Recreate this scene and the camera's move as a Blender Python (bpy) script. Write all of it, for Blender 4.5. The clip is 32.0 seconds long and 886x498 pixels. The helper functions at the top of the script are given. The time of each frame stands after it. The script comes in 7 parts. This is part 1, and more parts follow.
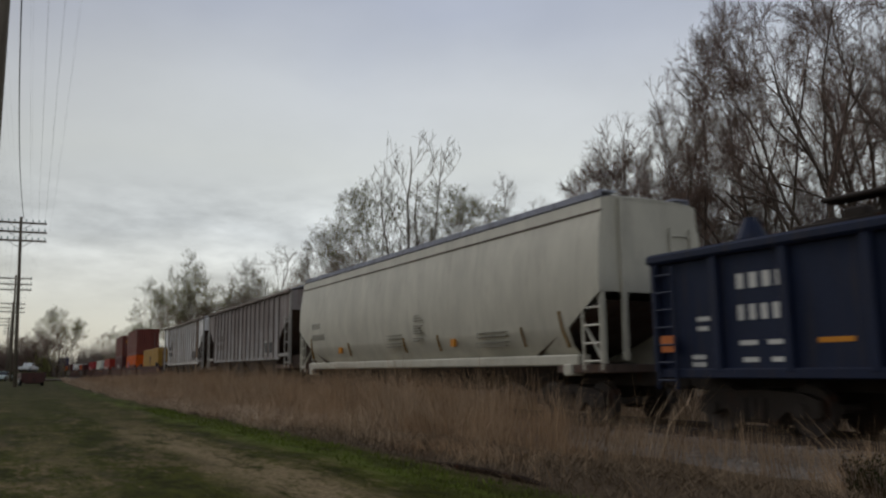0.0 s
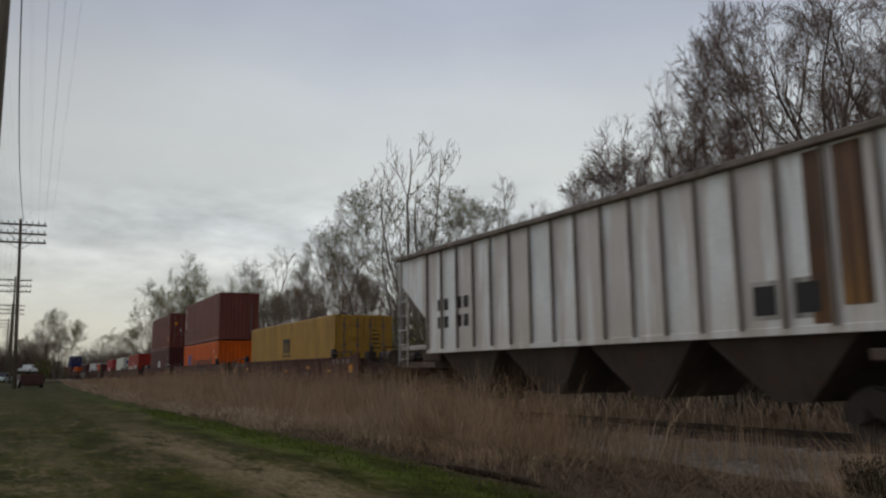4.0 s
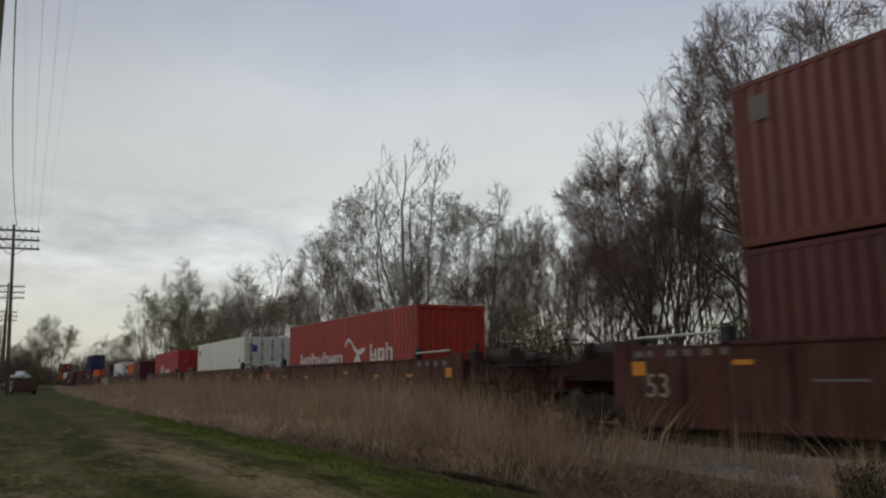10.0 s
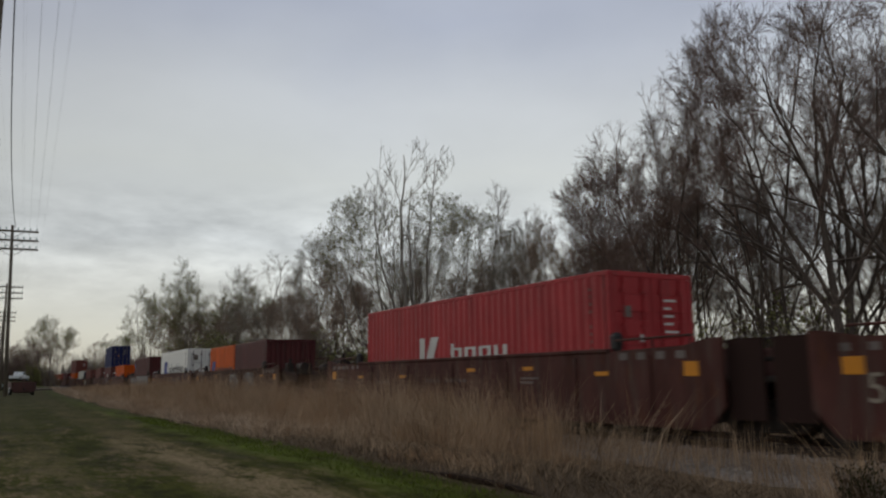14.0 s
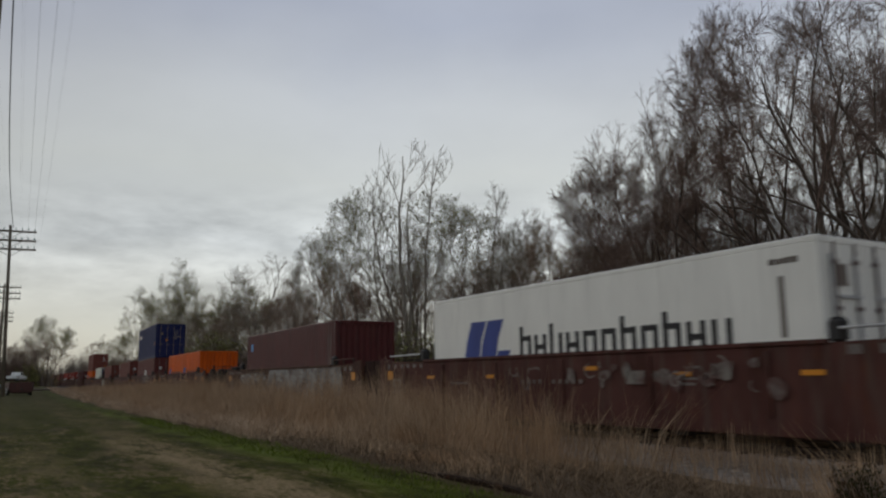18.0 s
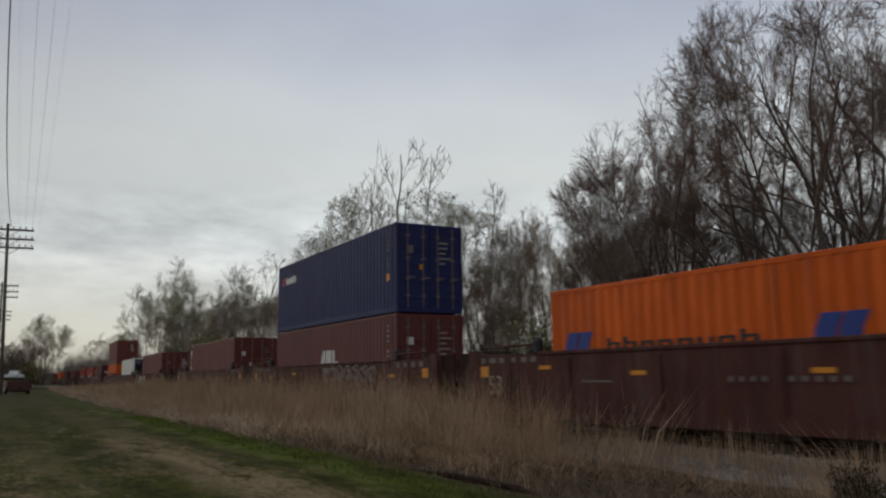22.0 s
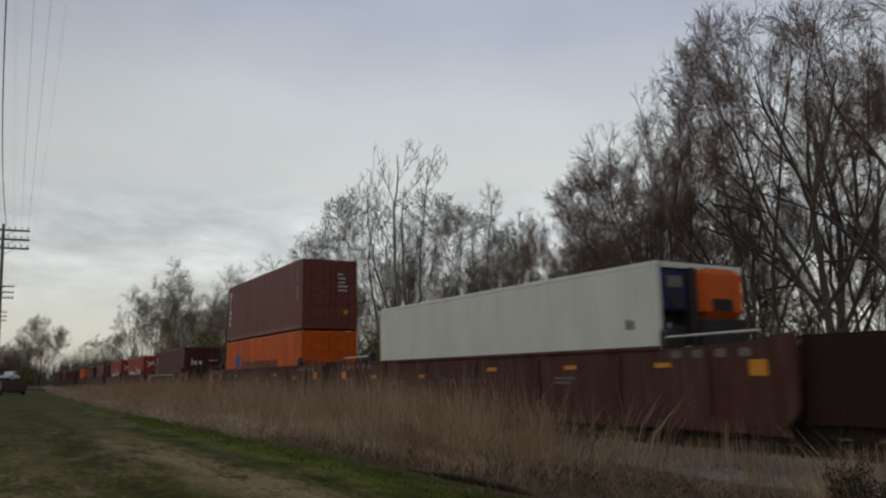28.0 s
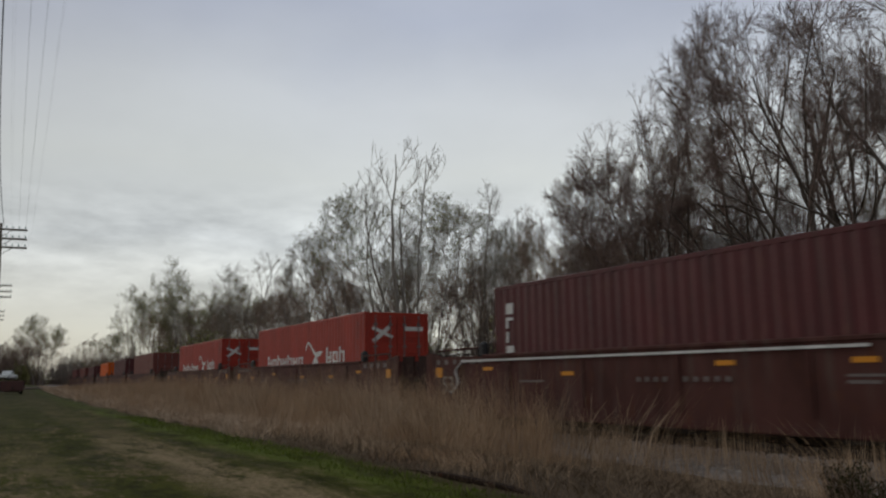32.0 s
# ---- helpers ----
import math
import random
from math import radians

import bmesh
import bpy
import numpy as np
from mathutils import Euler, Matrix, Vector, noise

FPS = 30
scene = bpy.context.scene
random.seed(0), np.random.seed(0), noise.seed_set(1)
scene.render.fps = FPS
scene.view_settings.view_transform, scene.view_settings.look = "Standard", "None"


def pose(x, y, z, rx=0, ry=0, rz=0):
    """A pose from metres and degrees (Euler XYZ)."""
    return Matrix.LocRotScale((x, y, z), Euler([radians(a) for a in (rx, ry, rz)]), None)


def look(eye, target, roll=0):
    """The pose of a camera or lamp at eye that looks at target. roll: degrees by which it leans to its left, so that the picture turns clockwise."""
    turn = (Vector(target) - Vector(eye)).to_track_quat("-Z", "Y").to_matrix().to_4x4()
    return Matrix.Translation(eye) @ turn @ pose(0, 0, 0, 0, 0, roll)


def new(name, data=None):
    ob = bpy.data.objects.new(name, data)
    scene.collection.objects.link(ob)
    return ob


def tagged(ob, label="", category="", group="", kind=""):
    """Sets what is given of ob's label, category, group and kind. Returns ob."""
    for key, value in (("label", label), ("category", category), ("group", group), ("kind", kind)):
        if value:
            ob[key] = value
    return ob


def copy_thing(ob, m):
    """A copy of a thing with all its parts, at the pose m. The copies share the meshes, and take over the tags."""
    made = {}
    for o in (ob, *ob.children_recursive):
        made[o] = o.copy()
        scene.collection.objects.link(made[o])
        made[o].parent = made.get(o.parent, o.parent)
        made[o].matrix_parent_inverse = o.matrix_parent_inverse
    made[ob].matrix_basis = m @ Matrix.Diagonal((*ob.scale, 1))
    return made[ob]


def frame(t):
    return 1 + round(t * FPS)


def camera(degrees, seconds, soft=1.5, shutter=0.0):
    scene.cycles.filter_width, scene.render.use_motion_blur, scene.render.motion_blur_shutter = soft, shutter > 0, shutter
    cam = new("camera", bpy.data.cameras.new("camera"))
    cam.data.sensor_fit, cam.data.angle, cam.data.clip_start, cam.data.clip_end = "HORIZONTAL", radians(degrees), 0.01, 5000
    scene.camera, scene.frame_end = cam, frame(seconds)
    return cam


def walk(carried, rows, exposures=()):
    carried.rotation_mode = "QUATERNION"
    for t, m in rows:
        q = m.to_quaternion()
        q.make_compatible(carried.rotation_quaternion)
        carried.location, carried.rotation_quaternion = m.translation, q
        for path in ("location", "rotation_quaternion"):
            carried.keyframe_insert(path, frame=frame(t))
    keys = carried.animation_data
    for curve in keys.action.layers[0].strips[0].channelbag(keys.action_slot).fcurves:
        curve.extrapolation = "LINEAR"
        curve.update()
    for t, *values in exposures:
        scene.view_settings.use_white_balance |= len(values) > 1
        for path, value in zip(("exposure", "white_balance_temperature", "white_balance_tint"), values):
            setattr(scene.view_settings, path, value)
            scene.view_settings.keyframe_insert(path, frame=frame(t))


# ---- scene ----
SECONDS = 32.0
EYE = (0.0, 0.0, 1.60)
cam = camera(59.18, SECONDS, soft=2.3, shutter=0.3)
# seconds, heading, tilt and lean of the camera in degrees
AIM = [
    (0, 149.750, 8.680, -0.68), (1, 149.683, 8.708, -0.68), (2, 149.697, 8.746, -0.69),
    (3, 149.734, 8.780, -0.66), (3.5, 149.736, 8.785, -0.66), (5.5, 149.646, 9.031, -0.68),
    (6, 149.634, 9.056, -0.70), (7, 149.597, 9.062, -0.70), (8, 149.542, 9.088, -0.68),
    (9, 149.437, 9.158, -0.71), (10, 149.324, 9.239, -0.75), (11, 149.305, 9.284, -0.73),
    (12, 149.284, 9.318, -0.73), (13, 149.259, 9.298, -0.73), (14, 149.240, 9.302, -0.73),
    (14.5, 149.234, 9.300, -0.74), (16.5, 149.121, 9.404, -0.61), (17, 149.121, 9.403, -0.62),
    (18, 149.118, 9.381, -0.62), (19, 149.107, 9.339, -0.63), (20, 149.062, 9.295, -0.63),
    (21, 149.025, 9.269, -0.63), (22, 148.985, 9.249, -0.67), (23, 148.936, 9.326, -0.65),
    (24, 148.884, 9.360, -0.67), (25, 148.840, 9.338, -0.65), (25.5, 148.832, 9.315, -0.65),
    (27.5, 148.749, 9.296, -0.68), (28, 148.725, 9.299, -0.67), (29, 148.675, 9.267, -0.70),
    (30, 148.625, 9.256, -0.68), (31, 148.602, 9.240, -0.70), (32, 148.587, 9.242, -0.69),
]

def aim(heading, tilt, lean):
    h, t = radians(heading), radians(tilt)
    ahead = Vector((math.cos(h) * math.cos(t), math.sin(h) * math.cos(t), math.sin(t)))
    return look(EYE, Vector(EYE) + ahead, lean)


# the camera opens and closes its aperture a little as the load changes
STOPS = [(0, 0.0), (1, -0.08), (2, -0.09), (3, -0.03), (5.8, -0.03), (7, 0.10), (9, 0.10), (10, 0.04), (11, 0.0), (14, -0.03), (17, -0.02), (18, -0.08), (19, -0.05), (20, -0.02), (22, 0.0),
         (23, 0.14), (24, 0.05), (25, 0.01), (28, -0.03), (29, -0.04), (30, 0.09), (31, 0.02), (32, 0.01)]
walk(cam, [(t, aim(a, b, c)) for t, a, b, c in AIM], STOPS)

# ---- light ----
SUN_AZ, SUN_EL = 200.0, 32.0
world = bpy.data.worlds.new("overcast")
scene.world = world
world.use_nodes = True
wn, wl = world.node_tree.nodes, world.node_tree.links
wn.clear()


def wnode(kind, **values):
    n = wn.new(kind)
    for key, value in values.items():
        n.inputs[key].default_value = value
    return n


sky = wn.new("ShaderNodeTexSky")
sky.sky_type, sky.sun_disc = "NISHITA", False
sky.sun_elevation, sky.sun_rotation = radians(SUN_EL), radians(90 - SUN_AZ)
sky_dim = wn.new("ShaderNodeVectorMath")
sky_dim.operation = "SCALE"
sky_dim.inputs["Scale"].default_value = 0.07
wl.new(sky.outputs["Color"], sky_dim.inputs[0])
w_co = wn.new("ShaderNodeTexCoord")
w_sep = wn.new("ShaderNodeSeparateXYZ")
wl.new(w_co.outputs["Generated"], w_sep.inputs[0])
# cloud colour by height over the horizon
ramp = wn.new("ShaderNodeValToRGB")
stops = [(0.0, (0.62, 0.61, 0.54)), (0.05, (0.77, 0.765, 0.68)), (0.11, (0.73, 0.74, 0.70)), (0.17, (0.607, 0.632, 0.632)),
         (0.25, (0.637, 0.66, 0.642)), (0.34, (0.585, 0.612, 0.635)), (0.44, (0.44, 0.475, 0.56)), (1.0, (0.38, 0.415, 0.49))]
ramp.color_ramp.elements[0].position, ramp.color_ramp.elements[0].color = stops[0][0], (*stops[0][1], 1)
ramp.color_ramp.elements[1].position, ramp.color_ramp.elements[1].color = stops[-1][0], (*stops[-1][1], 1)
for pos, col in stops[1:-1]:
    e = ramp.color_ramp.elements.new(pos)
    e.color = (*col, 1)
# drifting layers: two noises, stretched along the horizon
stretch = wn.new("ShaderNodeMapping")
stretch.inputs["Scale"].default_value = (1.0, 1.0, 2.0)
wl.new(w_co.outputs["Generated"], stretch.inputs[0])
soft_noise = wnode("ShaderNodeTexNoise", Scale=1.7, Detail=3.0, Roughness=0.5)
fine_noise = wnode("ShaderNodeTexNoise", Scale=5.5, Detail=5.0, Roughness=0.55)
wl.new(stretch.outputs[0], soft_noise.inputs["Vector"])
wl.new(stretch.outputs[0], fine_noise.inputs["Vector"])
shift = wn.new("ShaderNodeMath")
shift.operation = "MULTIPLY_ADD"
wl.new(soft_noise.outputs["Fac"], shift.inputs[0])
shift.inputs[1].default_value = 0.18
wl.new(w_sep.outputs["Z"], shift.inputs[2])
lift = wn.new("ShaderNodeMath")
lift.operation = "SUBTRACT"
lift.inputs[1].default_value = 0.09
wl.new(shift.outputs[0], lift.inputs[0])
wl.new(lift.outputs[0], ramp.inputs["Fac"])
streak = wn.new("ShaderNodeMapRange")
for key, value in (("From Min", 0.34), ("From Max", 0.66), ("To Min", 0.97), ("To Max", 1.03)):
    streak.inputs[key].default_value = value
wl.new(fine_noise.outputs["Fac"], streak.inputs["Value"])
# the clouds are thinner, and brighter, towards the north-west
glow = wn.new("ShaderNodeVectorMath")
glow.operation = "DOT_PRODUCT"
wl.new(w_co.outputs["Generated"], glow.inputs[0])
glow.inputs[1].default_value = (math.cos(radians(141)) * 0.96, math.sin(radians(141)) * 0.96, 0.28)
thin = wn.new("ShaderNodeMapRange")
for key, value in (("From Min", 0.78), ("From Max", 0.985), ("To Min", 0.78), ("To Max", 1.09)):
    thin.inputs[key].default_value = value
wl.new(glow.outputs["Value"], thin.inputs["Value"])
bright = wn.new("ShaderNodeMath")
bright.operation = "MULTIPLY"
wl.new(streak.outputs["Result"], bright.inputs[0])
wl.new(thin.outputs["Result"], bright.inputs[1])
low = wn.new("ShaderNodeMapping")
low.inputs["Scale"].default_value = (1.0, 1.0, 3.3)
wl.new(w_co.outputs["Generated"], low.inputs[0])
torn = wnode("ShaderNodeTexNoise", Scale=6.0, Detail=6.0, Roughness=0.58)
wl.new(low.outputs[0], torn.inputs["Vector"])
swing = wn.new("ShaderNodeMapRange")
for key, value in (("From Min", 0.36), ("From Max", 0.64), ("To Min", -0.26), ("To Max", 0.26)):
    swing.inputs[key].default_value = value
wl.new(torn.outputs["Fac"], swing.inputs["Value"])
rise, fall = wn.new("ShaderNodeMapRange"), wn.new("ShaderNodeMapRange")
for node, values in ((rise, (0.06, 0.13, 0.0, 1.0)), (fall, (0.185, 0.245, 1.0, 0.0))):
    for key, value in zip(("From Min", "From Max", "To Min", "To Max"), values):
        node.inputs[key].default_value = value
    wl.new(w_sep.outputs["Z"], node.inputs["Value"])
belt = wn.new("ShaderNodeMath")
belt.operation = "MULTIPLY"
wl.new(rise.outputs["Result"], belt.inputs[0])
wl.new(fall.outputs["Result"], belt.inputs[1])
tear = wn.new("ShaderNodeMath")
tear.operation = "MULTIPLY_ADD"
wl.new(swing.outputs["Result"], tear.inputs[0])
wl.new(belt.outputs[0], tear.inputs[1])
tear.inputs[2].default_value = 1.0
torn_bright = wn.new("ShaderNodeMath")
torn_bright.operation = "MULTIPLY"
wl.new(bright.outputs[0], torn_bright.inputs[0])
wl.new(tear.outputs[0], torn_bright.inputs[1])
cloud = wn.new("ShaderNodeVectorMath")
cloud.operation = "SCALE"
wl.new(ramp.outputs["Color"], cloud.inputs[0])
wl.new(torn_bright.outputs[0], cloud.inputs["Scale"])
cover = wn.new("ShaderNodeMix")
cover.data_type = "RGBA"
cover.inputs["Factor"].default_value = 0.88
wl.new(sky_dim.outputs["Vector"], cover.inputs["A"])
wl.new(cloud.outputs["Vector"], cover.inputs["B"])
w_bg = wnode("ShaderNodeBackground", Strength=1.0)
w_out = wn.new("ShaderNodeOutputWorld")
wl.new(cover.outputs["Result"], w_bg.inputs["Color"])
wl.new(w_bg.outputs[0], w_out.inputs[0])

sun = new("sun", bpy.data.lights.new("sun", "SUN"))
sun.data.energy, sun.data.angle, sun.data.color = 0.6, radians(20), (1.0, 0.95, 0.88)
sun.matrix_world = look((0, 0, 0), (-math.cos(radians(SUN_AZ)) * math.cos(radians(SUN_EL)),
                                    -math.sin(radians(SUN_AZ)) * math.cos(radians(SUN_EL)), -math.sin(radians(SUN_EL))))

# ---- materials ----


class Mat:
    """A node material in short: nodes by kind, links by call."""

    def __init__(self, name, rough=0.7, metal=0.0):
        self.m = bpy.data.materials.new(name)
        self.m.use_nodes = True
        self.n, self.l = self.m.node_tree.nodes, self.m.node_tree.links
        self.b = self.n["Principled BSDF"]
        self.b.inputs["Roughness"].default_value, self.b.inputs["Metallic"].default_value = rough, metal

    def matt(self):
        """No sheen at grazing angles: soil, bark, dry stalks."""
        self.b.inputs["Specular IOR Level"].default_value = 0.06
        return self

    def node(self, kind, **values):
        n = self.n.new(kind)
        for key, value in values.items():
            n.inputs[key].default_value = value
        return n

    def coords(self, scale=(1, 1, 1), which="Object"):
        c, m = self.node("ShaderNodeTexCoord"), self.node("ShaderNodeMapping")
        m.inputs["Scale"].default_value = scale
        self.l.new(c.outputs[which], m.inputs[0])
        return m.outputs[0]

    def place(self):
        return self.node("ShaderNodeNewGeometry").outputs["Position"]

    def noise(self, vec, scale, detail=3.0, rough=0.55):
        n = self.node("ShaderNodeTexNoise", Scale=scale, Detail=detail, Roughness=rough)
        self.l.new(vec, n.inputs["Vector"])
        return n.outputs["Fac"]

    def span(self, value, a, b, lo=0.0, hi=1.0):
        n = self.node("ShaderNodeMapRange")
        for key, v in (("From Min", a), ("From Max", b), ("To Min", lo), ("To Max", hi)):
            n.inputs[key].default_value = v
        self.l.new(value, n.inputs["Value"])
        return n.outputs["Result"]

    def math(self, op, a, b):
        n = self.node("ShaderNodeMath")
        n.operation = op
        for i, v in enumerate((a, b)):
            if isinstance(v, (int, float)):
                n.inputs[i].default_value = v
            else:
                self.l.new(v, n.inputs[i])
        return n.outputs[0]

    def mix(self, fac, a, b):
        n = self.node("ShaderNodeMix")
        n.data_type = "RGBA"
        for key, v in (("Factor", fac), ("A", a), ("B", b)):
            if isinstance(v, (int, float)):
                n.inputs[key].default_value = v
            elif isinstance(v, tuple):
                n.inputs[key].default_value = (*v, 1)
            else:
                self.l.new(v, n.inputs[key])
        return n.outputs["Result"]

    def colour(self, c):
        if isinstance(c, tuple):
            self.b.inputs["Base Color"].default_value = (*c, 1)
        else:
            self.l.new(c, self.b.inputs["Base Color"])
        return self

    def rough(self, r):
        self.l.new(r, self.b.inputs["Roughness"])
        return self

    def bump(self, height, strength=0.3, distance=0.02):
        n = self.node("ShaderNodeBump", Strength=strength, Distance=distance)
        self.l.new(height, n.inputs["Height"])
        self.l.new(n.outputs[0], self.b.inputs["Normal"])
        return self


def paint(name, rgb, rough=0.55, dirt=0.45, rust=0.0, dirt_rgb=(0.045, 0.035, 0.028), vary=0.16, gloss=0.35):
    """Weathered paint on steel: blotches, streaks that run down, rust spots."""
    m = Mat(name, rough)
    blot = m.noise(m.coords((1.6, 1.6, 0.7)), 0.9, 5)
    run = m.noise(m.coords((5.0, 5.0, 0.45)), 1.3, 4)
    grain = m.noise(m.coords((1, 1, 1)), 26.0, 3)
    m.b.inputs["Specular IOR Level"].default_value = gloss
    faded = tuple(min(1.0, c * (1 + vary) + 0.012 * vary) for c in rgb)
    deep = tuple(c * (1 - vary) for c in rgb)
    col = m.mix(m.span(blot, 0.32, 0.68), deep, faded)
    col = m.mix(m.span(run, 0.52, 0.74, 0.0, dirt), col, dirt_rgb)
    col = m.mix(m.span(grain, 0.60, 0.78, 0.0, dirt * 0.5), col, dirt_rgb)
    if rust:
        spots = m.noise(m.coords((2.2, 2.2, 0.8)), 2.1, 6, 0.62)
        col = m.mix(m.span(spots, 0.57, 0.66, 0.0, rust), col, (0.115, 0.042, 0.018))
    return m.colour(col).rough(m.span(grain, 0.3, 0.7, rough - 0.1, rough + 0.14)).bump(blot, 0.12, 0.03).m


MAT = {
    "maroon": paint("maroon_paint", (0.110, 0.018, 0.016), rust=0.22),
    "brown": paint("brown_red_paint", (0.160, 0.038, 0.027), rust=0.22),
    "rust_red": paint("rust_red_paint", (0.142, 0.029, 0.019), rust=0.22),
    "dark_maroon": paint("dark_maroon_paint", (0.080, 0.0105, 0.011), rust=0.22),
    "yellow": paint("mustard_paint", (0.38, 0.205, 0.026), dirt=0.4, rust=0.2),
    "orange": paint("orange_paint", (0.60, 0.098, 0.003), dirt=0.3, rust=0.16, gloss=0.2),
    "red_orange": paint("red_orange_paint", (0.31, 0.023, 0.009), dirt=0.25),
    "red": paint("crimson_paint", (0.36, 0.020, 0.024), dirt=0.3),
    "blue": paint("navy_blue_paint", (0.014, 0.021, 0.088), dirt=0.3, gloss=0.2),
    "white": paint("white_reefer_paint", (0.62, 0.62, 0.54), 0.42, 0.10, vary=0.05),
    "clean_white": paint("clean_white_reefer_paint", (0.80, 0.79, 0.735), 0.42, 0.10, vary=0.04),
    "cream": paint("cream_hopper_paint", (0.50, 0.47, 0.385), 0.4, 0.20, 0.10, dirt_rgb=(0.19, 0.155, 0.115), vary=0.12, gloss=0.45),
    "gondola_blue": paint("gondola_blue_paint", (0.011, 0.017, 0.042), dirt=0.4, gloss=0.2),
    "car_brown": paint("freight_car_brown", (0.074, 0.028, 0.022), 0.75, 0.65, 0.45, dirt_rgb=(0.105, 0.080, 0.066), vary=0.3, gloss=0.12),
    "car_rust": paint("rusty_freight_car", (0.064, 0.028, 0.019), 0.75, 0.6, 0.6, gloss=0.12),
    "sooty": paint("sooty_steel", (0.043, 0.035, 0.030), 0.8, 0.4, 0.3, gloss=0.12),
    "stencil": paint("stencil_white", (0.60, 0.58, 0.54), 0.6, 0.3),
    "stencil_dim": paint("stencil_worn", (0.16, 0.13, 0.11), 0.65, 0.75),
    "stencil_mid": paint("stencil_tan", (0.30, 0.255, 0.195), 0.65, 0.6),
    "reflector": paint("reflector_yellow", (0.62, 0.235, 0.008), 0.45, 0.4),
    "logo_blue": paint("logo_blue", (0.020, 0.045, 0.24), 0.5, 0.12),
    "sky_label": paint("light_blue_label", (0.06, 0.26, 0.60), 0.5, 0.1),
    "black_mark": paint("black_lettering", (0.016, 0.015, 0.016), 0.6, 0.1),
    "graffiti_dark": paint("graffiti_dark_line", (0.022, 0.020, 0.024), 0.6, 0.1),
    "galvanised": paint("galvanised_grating", (0.46, 0.46, 0.46), 0.5, 0.3),
    "purple_grey": paint("roof_walk_grey", (0.27, 0.28, 0.34), 0.6, 0.5),
    "rod_grey": paint("dull_rod_steel", (0.165, 0.125, 0.115), 0.6, 0.5),
    "wheel": paint("wheel_steel", (0.040, 0.030, 0.026), 0.6, 0.4, 0.4),
    "rail": paint("rail_steel", (0.060, 0.042, 0.034), 0.5, 0.3, 0.5),
    "old_rail": paint("old_rusty_rail", (0.030, 0.019, 0.013), 0.9, 0.3, 0.5, gloss=0.03),
    "tyre": paint("tyre_rubber", (0.020, 0.020, 0.020), 0.85, 0.2),
    "truck_white": paint("pickup_white", (0.72, 0.73, 0.72), 0.3, 0.06),
    "trailer_red": paint("dark_red_trailer", (0.070, 0.026, 0.022), 0.6, 0.4, 0.3),
    "pale_green": paint("pale_green_car", (0.40, 0.46, 0.43), 0.35, 0.1),
}


def streaked(name, low, high, rust_rgb, rust, z_lo, z_hi, stripe=2.6):
    """Hopper-car paint: washed paler towards the foot, with narrow rust runs down the sheets."""
    m = Mat(name, 0.65)
    co = m.coords()
    sep = m.node("ShaderNodeSeparateXYZ")
    m.l.new(co, sep.inputs[0])
    blot = m.noise(m.coords((1.2, 1.2, 0.8)), 1.1, 5)
    run = m.noise(m.coords((stripe, 1, 0.16)), 1.0, 4, 0.6)
    grain = m.noise(co, 21.0, 3)
    level = m.math("ADD", sep.outputs["Z"], m.math("MULTIPLY", m.math("SUBTRACT", blot, 0.5), 2.4))
    col = m.mix(m.span(level, z_lo, z_hi), low, high)
    col = m.mix(m.span(blot, 0.42, 0.7, 0.0, 0.35), col, tuple(c * 0.6 for c in high))
    col = m.mix(m.span(run, 0.46, 0.56, 0.0, rust), col, rust_rgb)
    col = m.mix(m.span(grain, 0.52, 0.74, 0.0, 0.3), col, tuple(c * 0.5 for c in high))
    m.b.inputs["Specular IOR Level"].default_value = 0.2
    return m.colour(col).bump(blot, 0.15, 0.03).m


MAT["grey_hopper"] = streaked("grey_pink_hopper_paint", (0.42, 0.405, 0.39), (0.290, 0.256, 0.246), (0.125, 0.074, 0.056), 0.6, 1.9, 3.9, 6.0)
MAT["white_hopper"] = streaked("worn_white_hopper_paint", (0.76, 0.735, 0.69), (0.86, 0.86, 0.85), (0.36, 0.24, 0.15), 0.42, 1.8, 2.7, 2.0)
MAT["grey_post"] = paint("grey_hopper_post", (0.235, 0.195, 0.175), 0.65, 0.6, 0.5, vary=0.2, gloss=0.2)
# rusty posts, also darkened for the shadow line along each post
MAT["white_post"] = paint("rusty_shaded_hopper_post", (0.20, 0.165, 0.14), 0.7, 0.6, 0.7, vary=0.25, gloss=0.15)
MAT["frame_white"] = paint("hopper_end_frame", (0.40, 0.375, 0.34), 0.6, 0.6, 0.35, vary=0.25)
MAT["bracket_rust"] = paint("rusty_yellow_bracket", (0.24, 0.145, 0.045), 0.75, 0.6, 0.5, gloss=0.1)
MAT["stencil_grey"] = paint("grey_small_print", (0.16, 0.15, 0.135), 0.6, 0.2)
MAT["bay"] = paint("brown_grey_bay", (0.075, 0.058, 0.048), 0.75, 0.6, 0.4, gloss=0.15)
# rust and dirt, with the shade under hopper ends mixed into the tone
MAT["shaded_rust"] = paint("shaded_rusty_sheet", (0.115, 0.084, 0.070), 0.8, 0.6, 0.6, gloss=0.1)


def sprayed(name, rgb, under=(0.062, 0.030, 0.022), cover=0.48):
    """Spray paint, blotched and scuffed through to the brown below."""
    m = Mat(name, 0.65)
    a, b, c = m.noise(m.coords((1, 1, 1.4)), 1.7, 5), m.noise(m.coords((3, 3, 1)), 3.0, 5), m.noise(m.coords(), 22.0, 3)
    col = m.mix(m.span(a, 1 - cover - 0.14, 1 - cover + 0.06), under, rgb)
    col = m.mix(m.span(b, 0.5, 0.64, 0.0, 0.7), col, tuple(v * 0.4 for v in rgb))
    return m.colour(m.mix(m.span(c, 0.5, 0.7, 0.0, 0.4), col, under)).m


